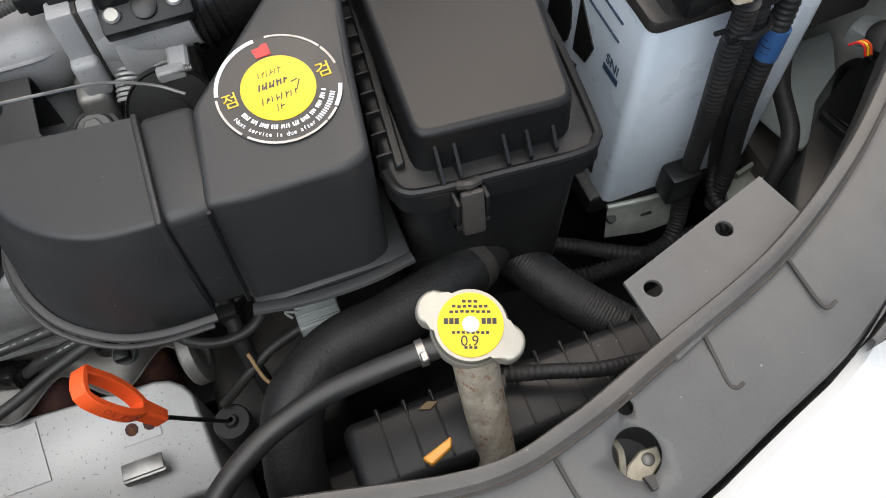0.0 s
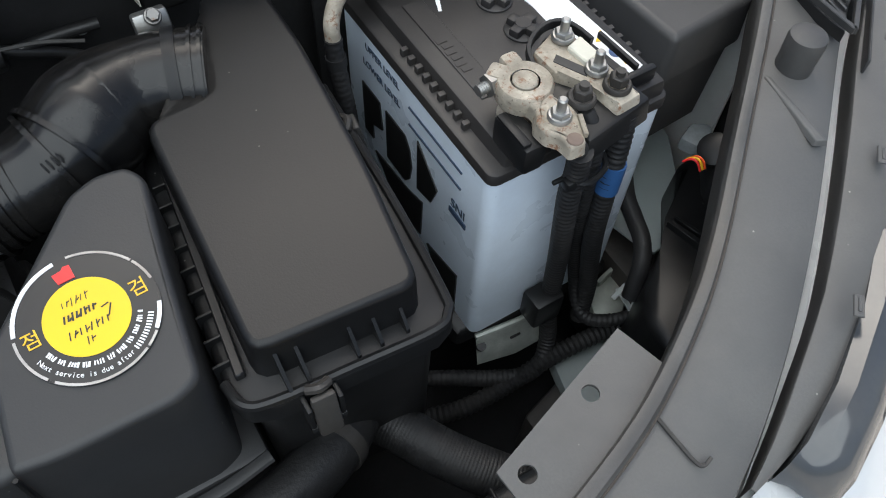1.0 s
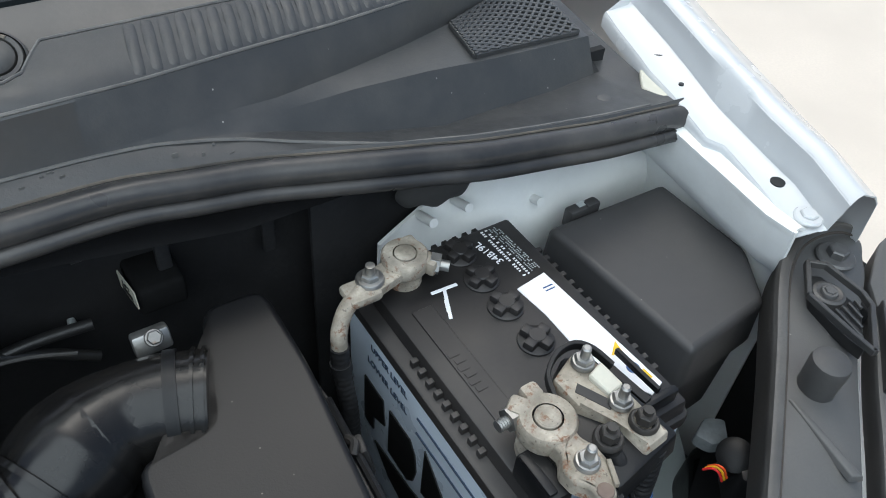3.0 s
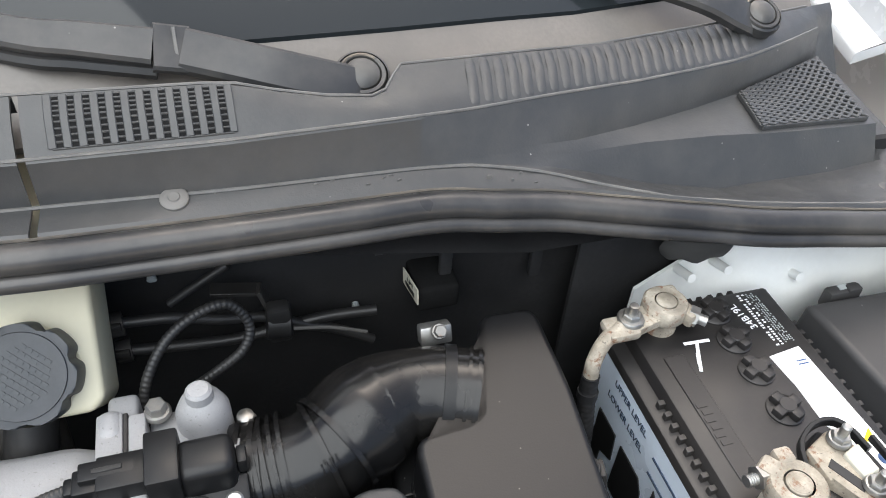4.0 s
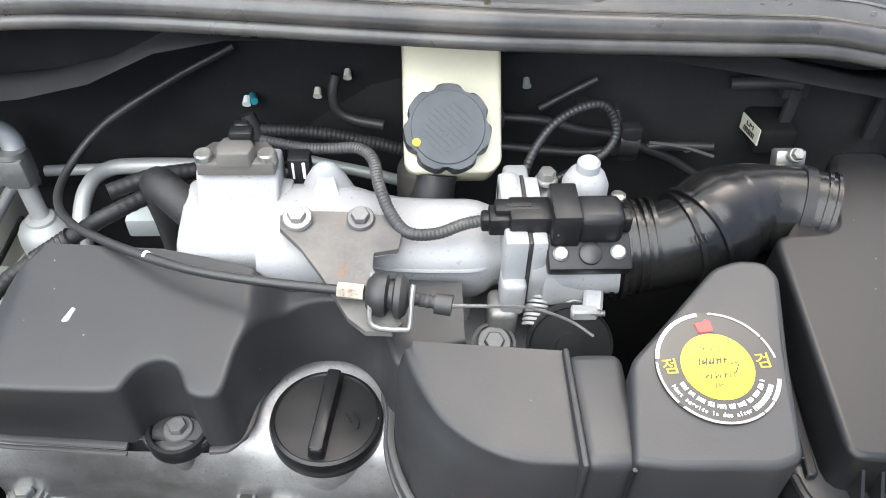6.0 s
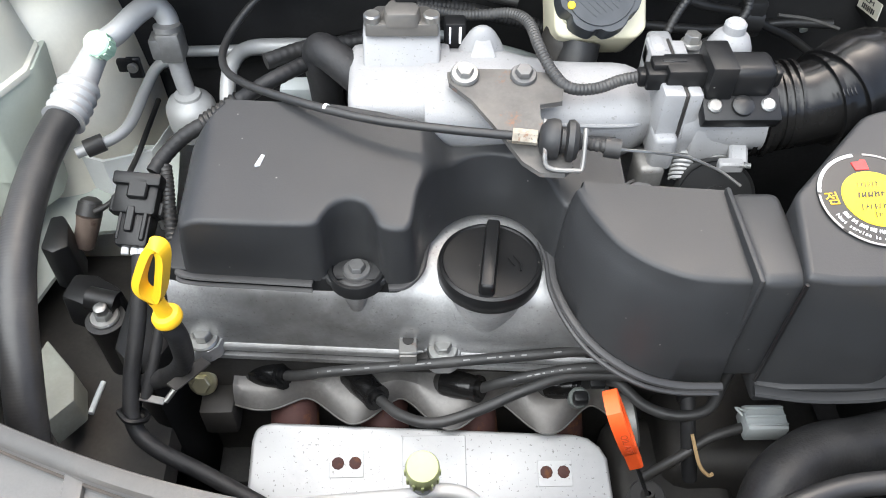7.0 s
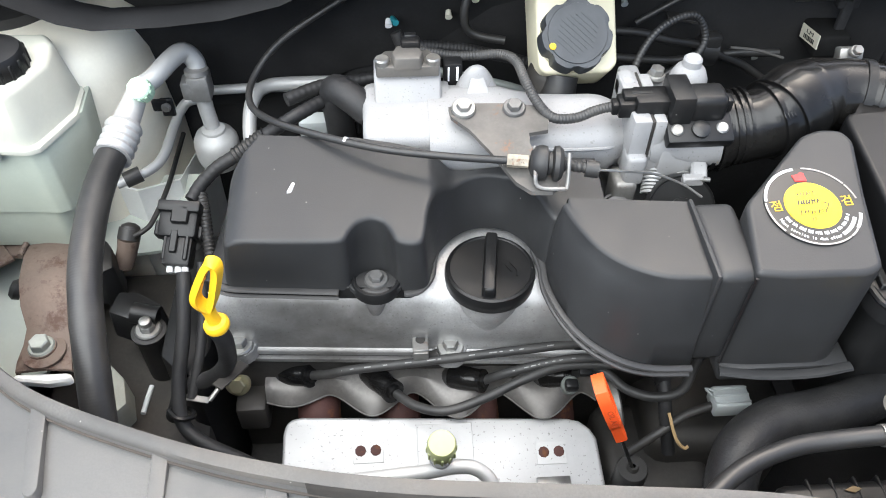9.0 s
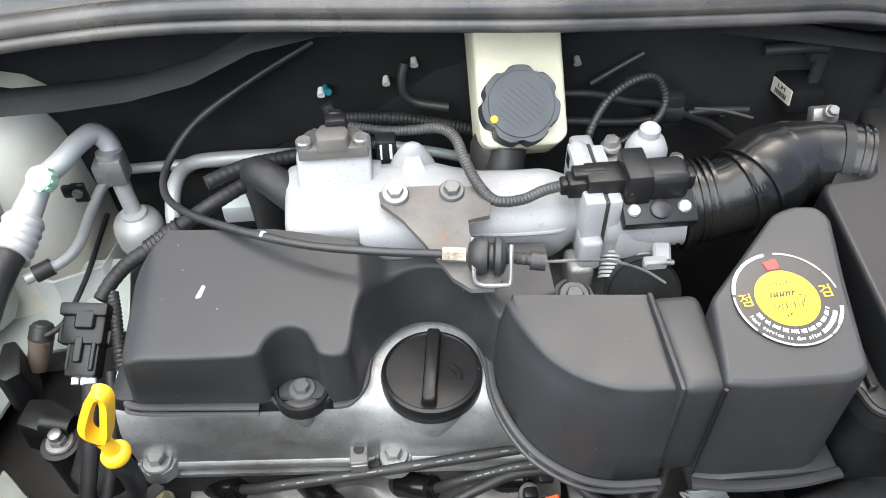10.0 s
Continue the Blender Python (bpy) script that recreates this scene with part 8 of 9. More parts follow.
part("print", moved(join(*bits), TXT), LABEL_SHADE_K, rc, "small black print")

neck = thing("radiator_neck", (0.375, 0.21, 0.72), "corroded radiator filler neck", "pipe")
part("neck", tube([(0.3800, 0.236, 0.797), (0.3795, 0.229, 0.786), (0.3785, 0.212, 0.762), (0.3785, 0.192, 0.728), (0.379, 0.180, 0.70)], (0.0142, 0.0120), 24, 5), LEAD, neck, "oxidised pale metal neck")
part("collar", lathe([(0.0175, -0.012), (0.0175, 0.0)], 32, T(0.381, 0.240, 0.802)), BRACKET, neck)
part("spout", tube([(0.372, 0.240, 0.796), (0.352, 0.2385, 0.796)], 0.0052, 14, 2), STEEL, neck)
ovh = thing("overflow_hose", (0.36, 0.239, 0.796), "thin black rubber overflow hose with a steel clip", "hose")
part("hose", tube([(0.360, 0.2392, 0.796), (0.345, 0.2395, 0.795), (0.319, 0.240, 0.791), (0.288, 0.2375, 0.789), (0.252, 0.226, 0.787), (0.222, 0.206, 0.784), (0.20, 0.180, 0.775)], 0.0068, 14, 6), RUBBER, ovh)
part("spring_clip", join(tube([(0.3535, 0.2393, 0.7956), (0.3490, 0.2394, 0.7953)], 0.0080, 16, 2), box((0.3512, 0.2335, 0.8030), (0.0045, 0.006, 0.003), 0.0008, 1)), STEEL, ovh, "dull steel spring clip")
uh = thing("upper_radiator_hose", (0.3, 0.27, 0.70), "thick black woven radiator hose", "hose")
part("hose", tube([(0.255, 0.19, 0.68), (0.258, 0.225, 0.715), (0.272, 0.260, 0.738), (0.305, 0.283, 0.740), (0.345, 0.292, 0.736), (0.395, 0.306, 0.733), (0.430, 0.330, 0.72), (0.45, 0.37, 0.69)], 0.0195, 24, 8), HOSE_RUBBER, uh)
part("clamp", tube([(0.408, 0.312, 0.7295), (0.416, 0.317, 0.727)], 0.0205, 24, 2), DEEP, uh)
ldh = thing("lower_duct_hose", (0.48, 0.28, 0.69), "black woven hose below the air filter box", "hose")
part("hose", tube([(0.435, 0.345, 0.70), (0.455, 0.315, 0.70), (0.475, 0.282, 0.695), (0.50, 0.25, 0.69), (0.53, 0.22, 0.68)], 0.017, 20, 6, wave=0.0003, pitch=0.0024), HOSE_RUBBER, ldh)
part("clamp", tube([(0.4395, 0.3380, 0.700), (0.4425, 0.3335, 0.700)], 0.0182, 20, 2), DEEP, ldh, "dull steel hose clamp")
single("small_loom", tube([(0.400, 0.226, 0.745), (0.425, 0.216, 0.752), (0.455, 0.206, 0.752), (0.49, 0.205, 0.74)], 0.0052, 12, 6, wave=0.0005, pitch=0.004), TAPE, "thin corrugated loom behind the support", "wiring loom")
rad = thing("radiator", (0.2, 0.19, 0.45), "black finned radiator behind the support", "radiator")
part("core", box((0.2, 0.205, 0.56), (0.66, 0.05, 0.20), 0.004), DEEP, rad)
part("tank", box((0.41, 0.212, 0.712), (0.235, 0.05, 0.046), 0.008, 3), PLASTIC, rad)
for k in range(12):
    part("tank_rib", box((0.515 - 0.018 * k, 0.216, 0.7185), (0.0030, 0.046, 0.034), 0.0012, 1), PLASTIC, rad)
single("dry_leaf", prism([(0.342, 0.228), (0.349, 0.231), (0.355, 0.2285), (0.349, 0.2255)], 0.7355, 0.7365, 0, m=Matrix()), mat("dry_leaf", (0.16, 0.11, 0.055), 0.8), "small dry brown leaf on the radiator tank", "leaf")
single("orange_clip", prism([(0.332, 0.190), (0.352, 0.196), (0.350, 0.190), (0.336, 0.184)], 0.766, 0.77, 0.001, 1), mat("amber_plastic", (0.70, 0.32, 0.05), 0.4), "amber plastic clip by the radiator", "clip")

# ---- gearbox side clutter ----
gc = thing("wire_connector", (0.30, 0.336, 0.68), "grey plastic wire connector", "connector")
part("housing", box((0.302, 0.336, 0.688), (0.032, 0.022, 0.018), 0.003, 2), GREY_CONN, gc)
for k in range(3):
    part("ridge", box((0.302, 0.329 + 0.007 * k, 0.6975), (0.030, 0.002, 0.003), 0.0008, 1), GREY_CONN, gc)
part("latch", tube([(0.288, 0.340, 0.698), (0.280, 0.342, 0.700), (0.284, 0.336, 0.699)], 0.001, 6, 4), GREY_CONN, gc)
single("connector_wire", tube([(0.288, 0.334, 0.685), (0.262, 0.328, 0.68), (0.24, 0.318, 0.672), (0.215, 0.312, 0.65)], 0.004, 10, 5), RUBBER, "black wire from the grey connector", "wire")
single("loom_drop", join(tube([(0.243, 0.372, 0.715), (0.244, 0.350, 0.705), (0.245, 0.330, 0.685), (0.25, 0.31, 0.65)], 0.006, 10, 5), box((0.243, 0.352, 0.707), (0.014, 0.012, 0.016), 0.003)), TAPE, "taped loom branch beside the gearbox", "wiring loom")
single("brown_wire", tube([(0.246, 0.326, 0.69), (0.251, 0.310, 0.675), (0.258, 0.304, 0.668), (0.262, 0.305, 0.668)], 0.0015, 6, 5), mat("tan_insulation", (0.42, 0.28, 0.14), 0.5), "thin tan wire hanging by the gearbox", "wire")
gear = thing("gearbox", (0.27, 0.40, 0.46), "dark grimy gearbox casing", "gearbox")
part("casing", box((0.31, 0.42, 0.56), (0.14, 0.20, 0.16), 0.02, 3), DEEP, gear)
part("bell", box((0.25, 0.34, 0.55), (0.10, 0.10, 0.12), 0.015, 3), DEEP, gear)
part("pulley", lathe([(0.022, -0.006), (0.024, -0.004), (0.024, 0.004), (0.020, 0.006), (0.012, 0.006), (0.012, 0.003), (0, 0.003)], 32, T(0.207, 0.352, 0.665) @ Matrix.Rotation(radians(80), 4, "Y")), BRACKET, gear, "dull metal disc edge")
single("grey_knob", lathe([(0.007, -0.01), (0.008, -0.002), (0.008, 0.003), (0.006, 0.005), (0, 0.005)], 24, T(0.165, 0.356, 0.694) @ Matrix.Rotation(radians(20), 4, "X")), mat("dull_teal_plastic", (0.10, 0.12, 0.115), 0.5, var=0.2, dust=0.3), "round grey plastic plug by the leads", "plug")

# ---- left-hand side: tank, tower, refrigerant hose, mount ----
tank = thing("coolant_tank", (-0.31, 0.55, 0.72), "milky plastic coolant tank, partly filled, with a black cap", "coolant tank")
seam = [(-0.44, 0.514), (-0.31, 0.511), (-0.285, 0.508), (-0.275, 0.512), (-0.255, 0.556), (-0.257, 0.59), (-0.27, 0.612), (-0.44, 0.615)]
part("upper_shell", prism(seam, 0.852, 0.903, 0.014, 4, 0.008), TANK, tank, "clean milky upper half")
part("lower_shell", join(prism([(x * 0.99, y + 0.004) for x, y in seam], 0.775, 0.852, 0.002, 2, -0.003), prism([(-0.44, 0.527), (-0.287, 0.520), (-0.267, 0.549), (-0.272, 0.595), (-0.44, 0.605)], 0.725, 0.778, 0.006, 3, -0.004)), TANK_LOW, tank, "greenish filled lower half")
part("seam_flange", prism([(x + (0.004 if x > -0.4 else 0), y - 0.004) for x, y in seam], 0.8495, 0.8545, 0.0015, 2), TANK, tank)
part("seam_tab", box((-0.312, 0.5055, 0.849), (0.016, 0.006, 0.010), 0.002), TANK, tank)
capt = part("cap", lathe([(0.024, -0.016), (0.026, -0.012), (0.026, 0.004), (0.0235, 0.008), (0.012, 0.009), (0, 0.009)], 36, T(-0.300, 0.552, 0.912)), PLASTIC, tank, "round black screw cap")
for k in range(18):
    a = 2 * math.pi * k / 18
    part("cap_rib", box((0, 0, 0), (0.002, 0.003, 0.016), 0.0006, 1, m=T(-0.300 + 0.026 * math.cos(a), 0.552 + 0.026 * math.sin(a), 0.908) @ Matrix.Rotation(a, 4, "Z")), PLASTIC, capt)

tower = thing("strut_tower", (-0.30, 0.67, 0.60), "cream painted suspension strut tower", "strut tower")
part("tower", lathe([(0.125, -0.35), (0.118, -0.10), (0.112, -0.02), (0.104, 0.006), (0.088, 0.018), (0.07, 0.022), (0.045, 0.022), (0, 0.022)], 48, T(-0.324, 0.680, 0.866)), mat("cream_paint", (0.90, 0.86, 0.74), 0.40, var=0.05, dust=0.15, dust_col=(0.40, 0.34, 0.26)), tower)
part("strut_mount", lathe([(0.050, 0.0), (0.048, 0.010), (0.030, 0.016), (0.018, 0.026), (0, 0.026)], 36, T(-0.335, 0.68, 0.887)), RUBBER, tower, "black strut mount")
part("apron", loft([[(-0.43, 0.62, z), (-0.30, 0.60, z), (-0.235, 0.575, z), (-0.20, 0.60, z - 0.01), (-0.185, 0.69, z - 0.02)] for z in (0.50, 0.62, 0.70, 0.74)], 0.003, towards=(0, 1, 0)), BODY_IN, tower)
PRIMER = mat("pale_green_primer", (0.52, 0.56, 0.50), 0.5, var=0.06, dust=0.3)
part("side_sheet", loft([[(-0.18, 0.62, 0.72), (-0.18, 0.585, 0.70), (-0.18, 0.55, 0.685)], [(-0.26, 0.62, 0.72), (-0.26, 0.58, 0.70), (-0.26, 0.545, 0.68)], [(-0.31, 0.58, 0.72), (-0.31, 0.52, 0.69), (-0.31, 0.42, 0.66)], [(-0.43, 0.56, 0.71), (-0.43, 0.50, 0.67), (-0.43, 0.33, 0.65)]], 0.004), PRIMER, tower, "pale green painted inner sheet")
part("lower_floor", prism([(-0.315, 0.56), (-0.17, 0.56), (-0.155, 0.30), (-0.315, 0.30)], 0.60, 0.632, 0.003, 2), mat("muddy_sheet", (0.045, 0.041, 0.036), 0.8, var=0.35, scale=30, dust=0.5, dust_col=(0.09, 0.08, 0.065)), tower, "mud-stained floor below the mount")
part("lower_sheet", prism([(-0.258, 0.425), (-0.226, 0.392), (-0.219, 0.366), (-0.236, 0.345), (-0.264, 0.398)], 0.655, 0.685, 0.0015, 2, 0.001), mat("dusty_primer", (0.27, 0.285, 0.25), 0.6, var=0.15, scale=40, dust=0.5, dust_col=(0.16, 0.145, 0.12)), tower)
part("white_sheet", prism([(-0.316, 0.392), (-0.270, 0.391), (-0.266, 0.387), (-0.267, 0.383), (-0.285, 0.381), (-0.318, 0.386)], 0.692, 0.70, 0.002, 1), BODY_IN, tower)

ach = thing("refrigerant_hose", (-0.22, 0.42, 0.80), "thick black refrigerant hose with a crimped aluminium end", "hose")
part("hose", tube([(-0.217, 0.526, 0.838), (-0.2205, 0.495, 0.8375), (-0.2205, 0.455, 0.8370), (-0.2155, 0.400, 0.834), (-0.210, 0.360, 0.820), (-0.204, 0.320, 0.792), (-0.20, 0.285, 0.755), (-0.197, 0.26, 0.71)], 0.0124, 24, 6, wave=0.00006, pitch=0.0022), RUBBER, ach)
crimp = part("crimp", tube([(-0.2185, 0.514, 0.837), (-0.2155, 0.530, 0.840), (-0.2125, 0.547, 0.845)], 0.0160, 28, 8, wave=0.0018, pitch=0.0075), PIPE, ach, "ribbed white aluminium crimp")
part("fitting", tube([(-0.2130, 0.545, 0.8445), (-0.208, 0.566, 0.851), (-0.2035, 0.584, 0.857)], (0.0118, 0.0090), 20, 4), PIPE, ach)
part("service_cap", lathe([(0.0100, -0.006), (0.0100, 0.009), (0.0085, 0.0108), (0, 0.0108)], 10, T(-0.199, 0.5735, 0.861) @ Matrix.Rotation(radians(40), 4, "X")), MINT, ach, "mint green service cap")
for k in range(10):
    a = 2 * math.pi * (k + 0.5) / 10
    part("cap_rib", box((0, 0, 0), (0.0016, 0.0030, 0.012), 0.0005, 1, m=T(-0.199, 0.5735, 0.861) @ Matrix.Rotation(radians(40), 4, "X") @ T(0.0099 * math.cos(a), 0.0099 * math.sin(a), 0.002) @ Matrix.Rotation(a, 4, "Z")), MINT, ach)
acp = thing("refrigerant_pipe", (-0.17, 0.62, 0.80), "bent aluminium refrigerant pipe with a receiver", "pipe")
part("elbow_pipe", tube([(-0.204, 0.583, 0.8565), (-0.192, 0.594, 0.860), (-0.180, 0.615, 0.864), (-0.170, 0.627, 0.864), (-0.162, 0.628, 0.852), (-0.161, 0.622, 0.836)], 0.0090, 18, 6), PIPE, acp)
part("joint_block", join(box((-0.160, 0.618, 0.834), (0.020, 0.022, 0.028), 0.003, 2), box((-0.1705, 0.616, 0.833), (0.012, 0.018, 0.020), 0.003, 2), tube([(-0.1605, 0.618, 0.846), (-0.1605, 0.619, 0.8505)], 0.0112, 20, 2)), mat("dull_aluminium", (0.27, 0.268, 0.262), 0.5, 0.5, var=0.2, scale=70, dust=0.4, dust_col=(0.13, 0.12, 0.11)), acp, "dull clamped joint block")
part("drop_pipe", tube([(-0.161, 0.620, 0.816), (-0.160, 0.618, 0.802), (-0.158, 0.616, 0.782)], 0.0075, 16, 4), PIPE, acp)
part("receiver_collar", lathe([(0.0075, 0.004), (0.0115, 0.003), (0.0120, 0.001), (0.0105, -0.002)], 24, T(-0.157, 0.612, 0.783)), PIPE, acp)
part("receiver", lathe([(0, -0.042), (0.018, -0.041), (0.0200, -0.036), (0.0218, -0.030), (0.0222, -0.016), (0.0215, -0.010), (0.0185, -0.004), (0.012, 0.0), (0.0085, 0.003), (0, 0.003)], 36, T(-0.157, 0.612, 0.783)), PIPE, acp, "rounded aluminium receiver dome")
thin = thing("thin_pipe", (-0.21, 0.58, 0.76), "thin aluminium pipe with a rubber sleeve", "pipe")
part("pipe", tube([(-0.168, 0.650, 0.795), (-0.188, 0.648, 0.79), (-0.198, 0.625, 0.78), (-0.203, 0.588, 0.775), (-0.214, 0.570, 0.772), (-0.243, 0.555, 0.768)], 0.005, 12, 6), PIPE, thin)
part("sleeve", tube([(-0.222, 0.566, 0.771), (-0.236, 0.559, 0.769)], 0.0078, 12, 3), RUBBER, thin)
part("bracket", join(box((-0.192, 0.606, 0.818), (0.012, 0.004, 0.020), 0.001, 1), box((-0.198, 0.604, 0.822), (0.014, 0.006, 0.012), 0.002, 2)), PLASTIC, thin)
part("bracket_bolt", bolt_bm(T(-0.192, 0.602, 0.821) @ Matrix.Rotation(radians(80), 4, "X"), 0.0035, 0.003, 1.3), STEEL, thin)
bp_ = thing("heater_pipe", (-0.09, 0.65, 0.80), "aluminium pipe behind the engine", "pipe")
part("pipe", tube([(-0.119, 0.59, 0.755), (-0.120, 0.600, 0.785), (-0.118, 0.625, 0.803), (-0.108, 0.648, 0.806), (-0.08, 0.656, 0.805), (0.0, 0.656, 0.803), (0.05, 0.655, 0.80)], 0.0068, 16, 6), PIPE, bp_)
part("rear_pipe", tube([(-0.165, 0.662, 0.795), (-0.10, 0.664, 0.795), (0.0, 0.664, 0.792)], 0.005, 12, 4), PIPE, bp_)

# loom and plugs beside the engine
loom = thing("engine_loom", (-0.16, 0.50, 0.76), "taped engine wiring loom with a black plug", "wiring loom")
part("upper_run", tube([(-0.02, 0.572, 0.856), (-0.042, 0.556, 0.856), (-0.066, 0.536, 0.855), (-0.090, 0.530, 0.842), (-0.112, 0.524, 0.829), (-0.134, 0.518, 0.818), (-0.150, 0.510, 0.806), (-0.158, 0.496, 0.800)], 0.0062, 14, 6, wave=0.0004, pitch=0.006), TAPE, loom)
part("sleeve", tube([(-0.090, 0.530, 0.842), (-0.104, 0.526, 0.834), (-0.118, 0.5225, 0.826)], 0.0080, 14, 5, wave=0.0015, pitch=0.004), RUBBER, loom)
PL = T(-0.166, 0.4700, 0.7905) @ Matrix.Rotation(radians(26), 4, "X") @ Matrix.Rotation(radians(-6), 4, "Z")
part("plug", moved(join(box((0, 0.006, 0), (0.033, 0.030, 0.020), 0.003, 2), box((0, 0.0175, 0.003), (0.036, 0.010, 0.022), 0.002, 2), box((0.002, 0.010, 0.0115), (0.015, 0.016, 0.005), 0.0015, 1), box((-0.018, 0.000, -0.003), (0.006, 0.014, 0.012), 0.0015, 1), box((0.018, -0.002, -0.002), (0.005, 0.012, 0.010), 0.0015, 1)), PL), PLASTIC, loom, "large black plug")
part("plug_half", moved(join(box((0.002, -0.020, -0.001), (0.024, 0.026, 0.017), 0.0025, 2), box((-0.001, -0.013, 0.0085), (0.0065, 0.020, 0.004), 0.001, 1), box((0.010, -0.018, 0.0075), (0.004, 0.022, 0.004), 0.001, 1), box((-0.0085, -0.018, 0.0065), (0.003, 0.022, 0.003), 0.0008, 1)), PL), PLASTIC, loom)
for dx in (-0.004, 0.003, 0.009):
    part("wire_seal", moved(tube([(dx, -0.032, -0.001), (dx + 0.0006, -0.038, -0.001)], 0.0029, 10, 2), PL), LABEL_W, loom, "white wire seal")
part("lower_run", tube([(-0.162, 0.436, 0.772), (-0.161, 0.420, 0.764), (-0.163, 0.395, 0.742), (-0.168, 0.365, 0.715), (-0.166, 0.340, 0.695), (-0.150, 0.325, 0.685), (-0.115, 0.31, 0.675), (-0.07, 0.29, 0.66)], 0.0062, 14, 6), TAPE, loom)
part("second_run", tube([(-0.148, 0.445, 0.775), (-0.146, 0.415, 0.755), (-0.150, 0.385, 0.73), (-0.158, 0.355, 0.705)], 0.0042, 12, 5), TAPE, loom)
part("tie", tube([(-0.176, 0.345, 0.703), (-0.166, 0.335, 0.706), (-0.156, 0.340, 0.700), (-0.160, 0.35, 0.694), (-0.172, 0.352, 0.696), (-0.176, 0.345, 0.703)], 0.0022, 6, 4), PLASTIC, loom)
part("branch", tube([(-0.150, 0.502, 0.800), (-0.146, 0.485, 0.795), (-0.142, 0.462, 0.785), (-0.139, 0.44, 0.77)], 0.0052, 12, 5, wave=0.001, pitch=0.0035), RUBBER, loom)
single("steel_stay", join(bar_between((-0.166, 0.357, 0.705), (-0.142, 0.350, 0.708), 0.006, 0.0015), tube([(-0.142, 0.350, 0.708), (-0.131, 0.362, 0.716)], 0.0022, 8, 2)), STEEL, "small bent steel stay", "bracket")
single("brake_line", tube([(-0.203, 0.660, 0.742), (-0.205, 0.62, 0.740), (-0.208, 0.58, 0.737), (-0.215, 0.538, 0.735), (-0.2215, 0.526, 0.734), (-0.2305, 0.520, 0.733)], 0.0025, 10, 6), RUBBER, "thin black line along the inner panel", "pipe")
for x, y, z in ((-0.176, 0.522, 0.742), (-0.134, 0.487, 0.752)):
    st = thing("weld_stud", (x, y, z), "bare steel stud on the inner panel", "stud", "weld studs")
    part("pin", tube([(x, y, z - 0.03), (x, y, z + 0.004)], 0.004, 10, 2), STEEL, st)

# engine mount
mount = thing("engine_mount", (-0.29, 0.45, 0.66), "rust-brown steel engine mount bracket", "engine mount")
MOUNT = [(0.552, 0.700, -0.318, -0.300), (0.545, 0.716, -0.327, -0.296), (0.530, 0.724, -0.332, -0.292), (0.505, 0.729, -0.331, -0.288), (0.475, 0.729, -0.327, -0.282), (0.450, 0.722, -0.321, -0.278), (0.432, 0.712, -0.314, -0.276), (0.418, 0.7065, -0.315, -0.272), (0.402, 0.704, -0.317, -0.268), (0.392, 0.703, -0.316, -0.266)]
part("saddle", loft([[(a, y, z - 0.012), (a + 0.001, y, z - 0.001), (a + 0.004, y, z), (a * 0.5 + b * 0.5, y, z + 0.002), (b - 0.004, y, z), (b - 0.001, y, z - 0.001), (b, y, z - 0.012)] for y, z, a, b in MOUNT], 0.003), RUSTY, mount)
part("bolt", bolt_bm(T(-0.295, 0.412, 0.7095), 0.0088, 0.009, 1.3), mat("green_zinc", (0.42, 0.45, 0.42), 0.45, 0.5, dust=0.4), mount, "dull green-zinc bolt")
part("washer", join(lathe([(0.0185, 0), (0.0185, 0.002), (0.016, 0.003), (0, 0.003)], 28, T(-0.293, 0.4095, 0.706)), lathe([(0.0125, 0), (0.0125, 0.004), (0, 0.0045)], 24, T(-0.295, 0.412, 0.7065))), RUSTY, mount)


def eyelet(x, y, z, tx, ty, tz):
    """A rounded sheet ear with a raised rim round its hole."""
    lug = join(prism([(x + 0.013 * math.cos(2 * math.pi * k / 24), y + 0.015 * math.sin(2 * math.pi * k / 24)) for k in range(24)], z - 0.003, z, 0.0012, 2), ribbon([(x, y - 0.004, z - 0.0015), ((x + tx) / 2, (y + ty) / 2, z - 0.002), (tx, ty, tz)], (0.025, 0.034), 0.004, 4))
    e = part("ear", lug, RUSTY, mount)
    part("ear_hole", lathe([(0, 0.0006), (0.0058, 0.0006), (0.0064, 0.0014), (0.0080, 0.0010), (0.0084, -0.001)], 24, T(x, y, z)), DEEP, e)
    return e


eyelet(-0.350, 0.567, 0.724, -0.362, 0.535, 0.722)
eyelet(-0.366, 0.508, 0.722, -0.352, 0.520, 0.722)
part("upper_web", loft([[(-0.42, 0.515, 0.715), (-0.38, 0.515, 0.718), (-0.345, 0.512, 0.722), (-0.329, 0.505, 0.727)], [(-0.42, 0.552, 0.72), (-0.38, 0.550, 0.722), (-0.345, 0.546, 0.722), (-0.327, 0.541, 0.720)]], 0.004), RUSTY, mount)
part("weld_bead", tube([(-0.331, 0.542, 0.7225), (-0.3315, 0.53, 0.7255), (-0.333, 0.517, 0.7275), (-0.3335, 0.506, 0.7275)], 0.003, 8, 6, wave=0.0008, pitch=0.003), RUSTY, mount, "rough weld bead")
part("rubber_plug", lathe([(0.009, -0.006), (0.010, 0.0), (0.007, 0.004), (0, 0.005)], 20, T(-0.333, 0.474, 0.717) @ Matrix.Rotation(radians(-60), 4, "Y")), RUBBER, mount)
solen = thing("purge_valve", (-0.24, 0.47, 0.70), "black solenoid valve with a rusty stub", "valve")
part("housing", prism([(-0.270, 0.521), (-0.258, 0.524), (-0.250, 0.512), (-0.243, 0.486), (-0.255, 0.478), (-0.268, 0.484)], 0.68, 0.728, 0.003, 2, 0.001), PLASTIC, solen)
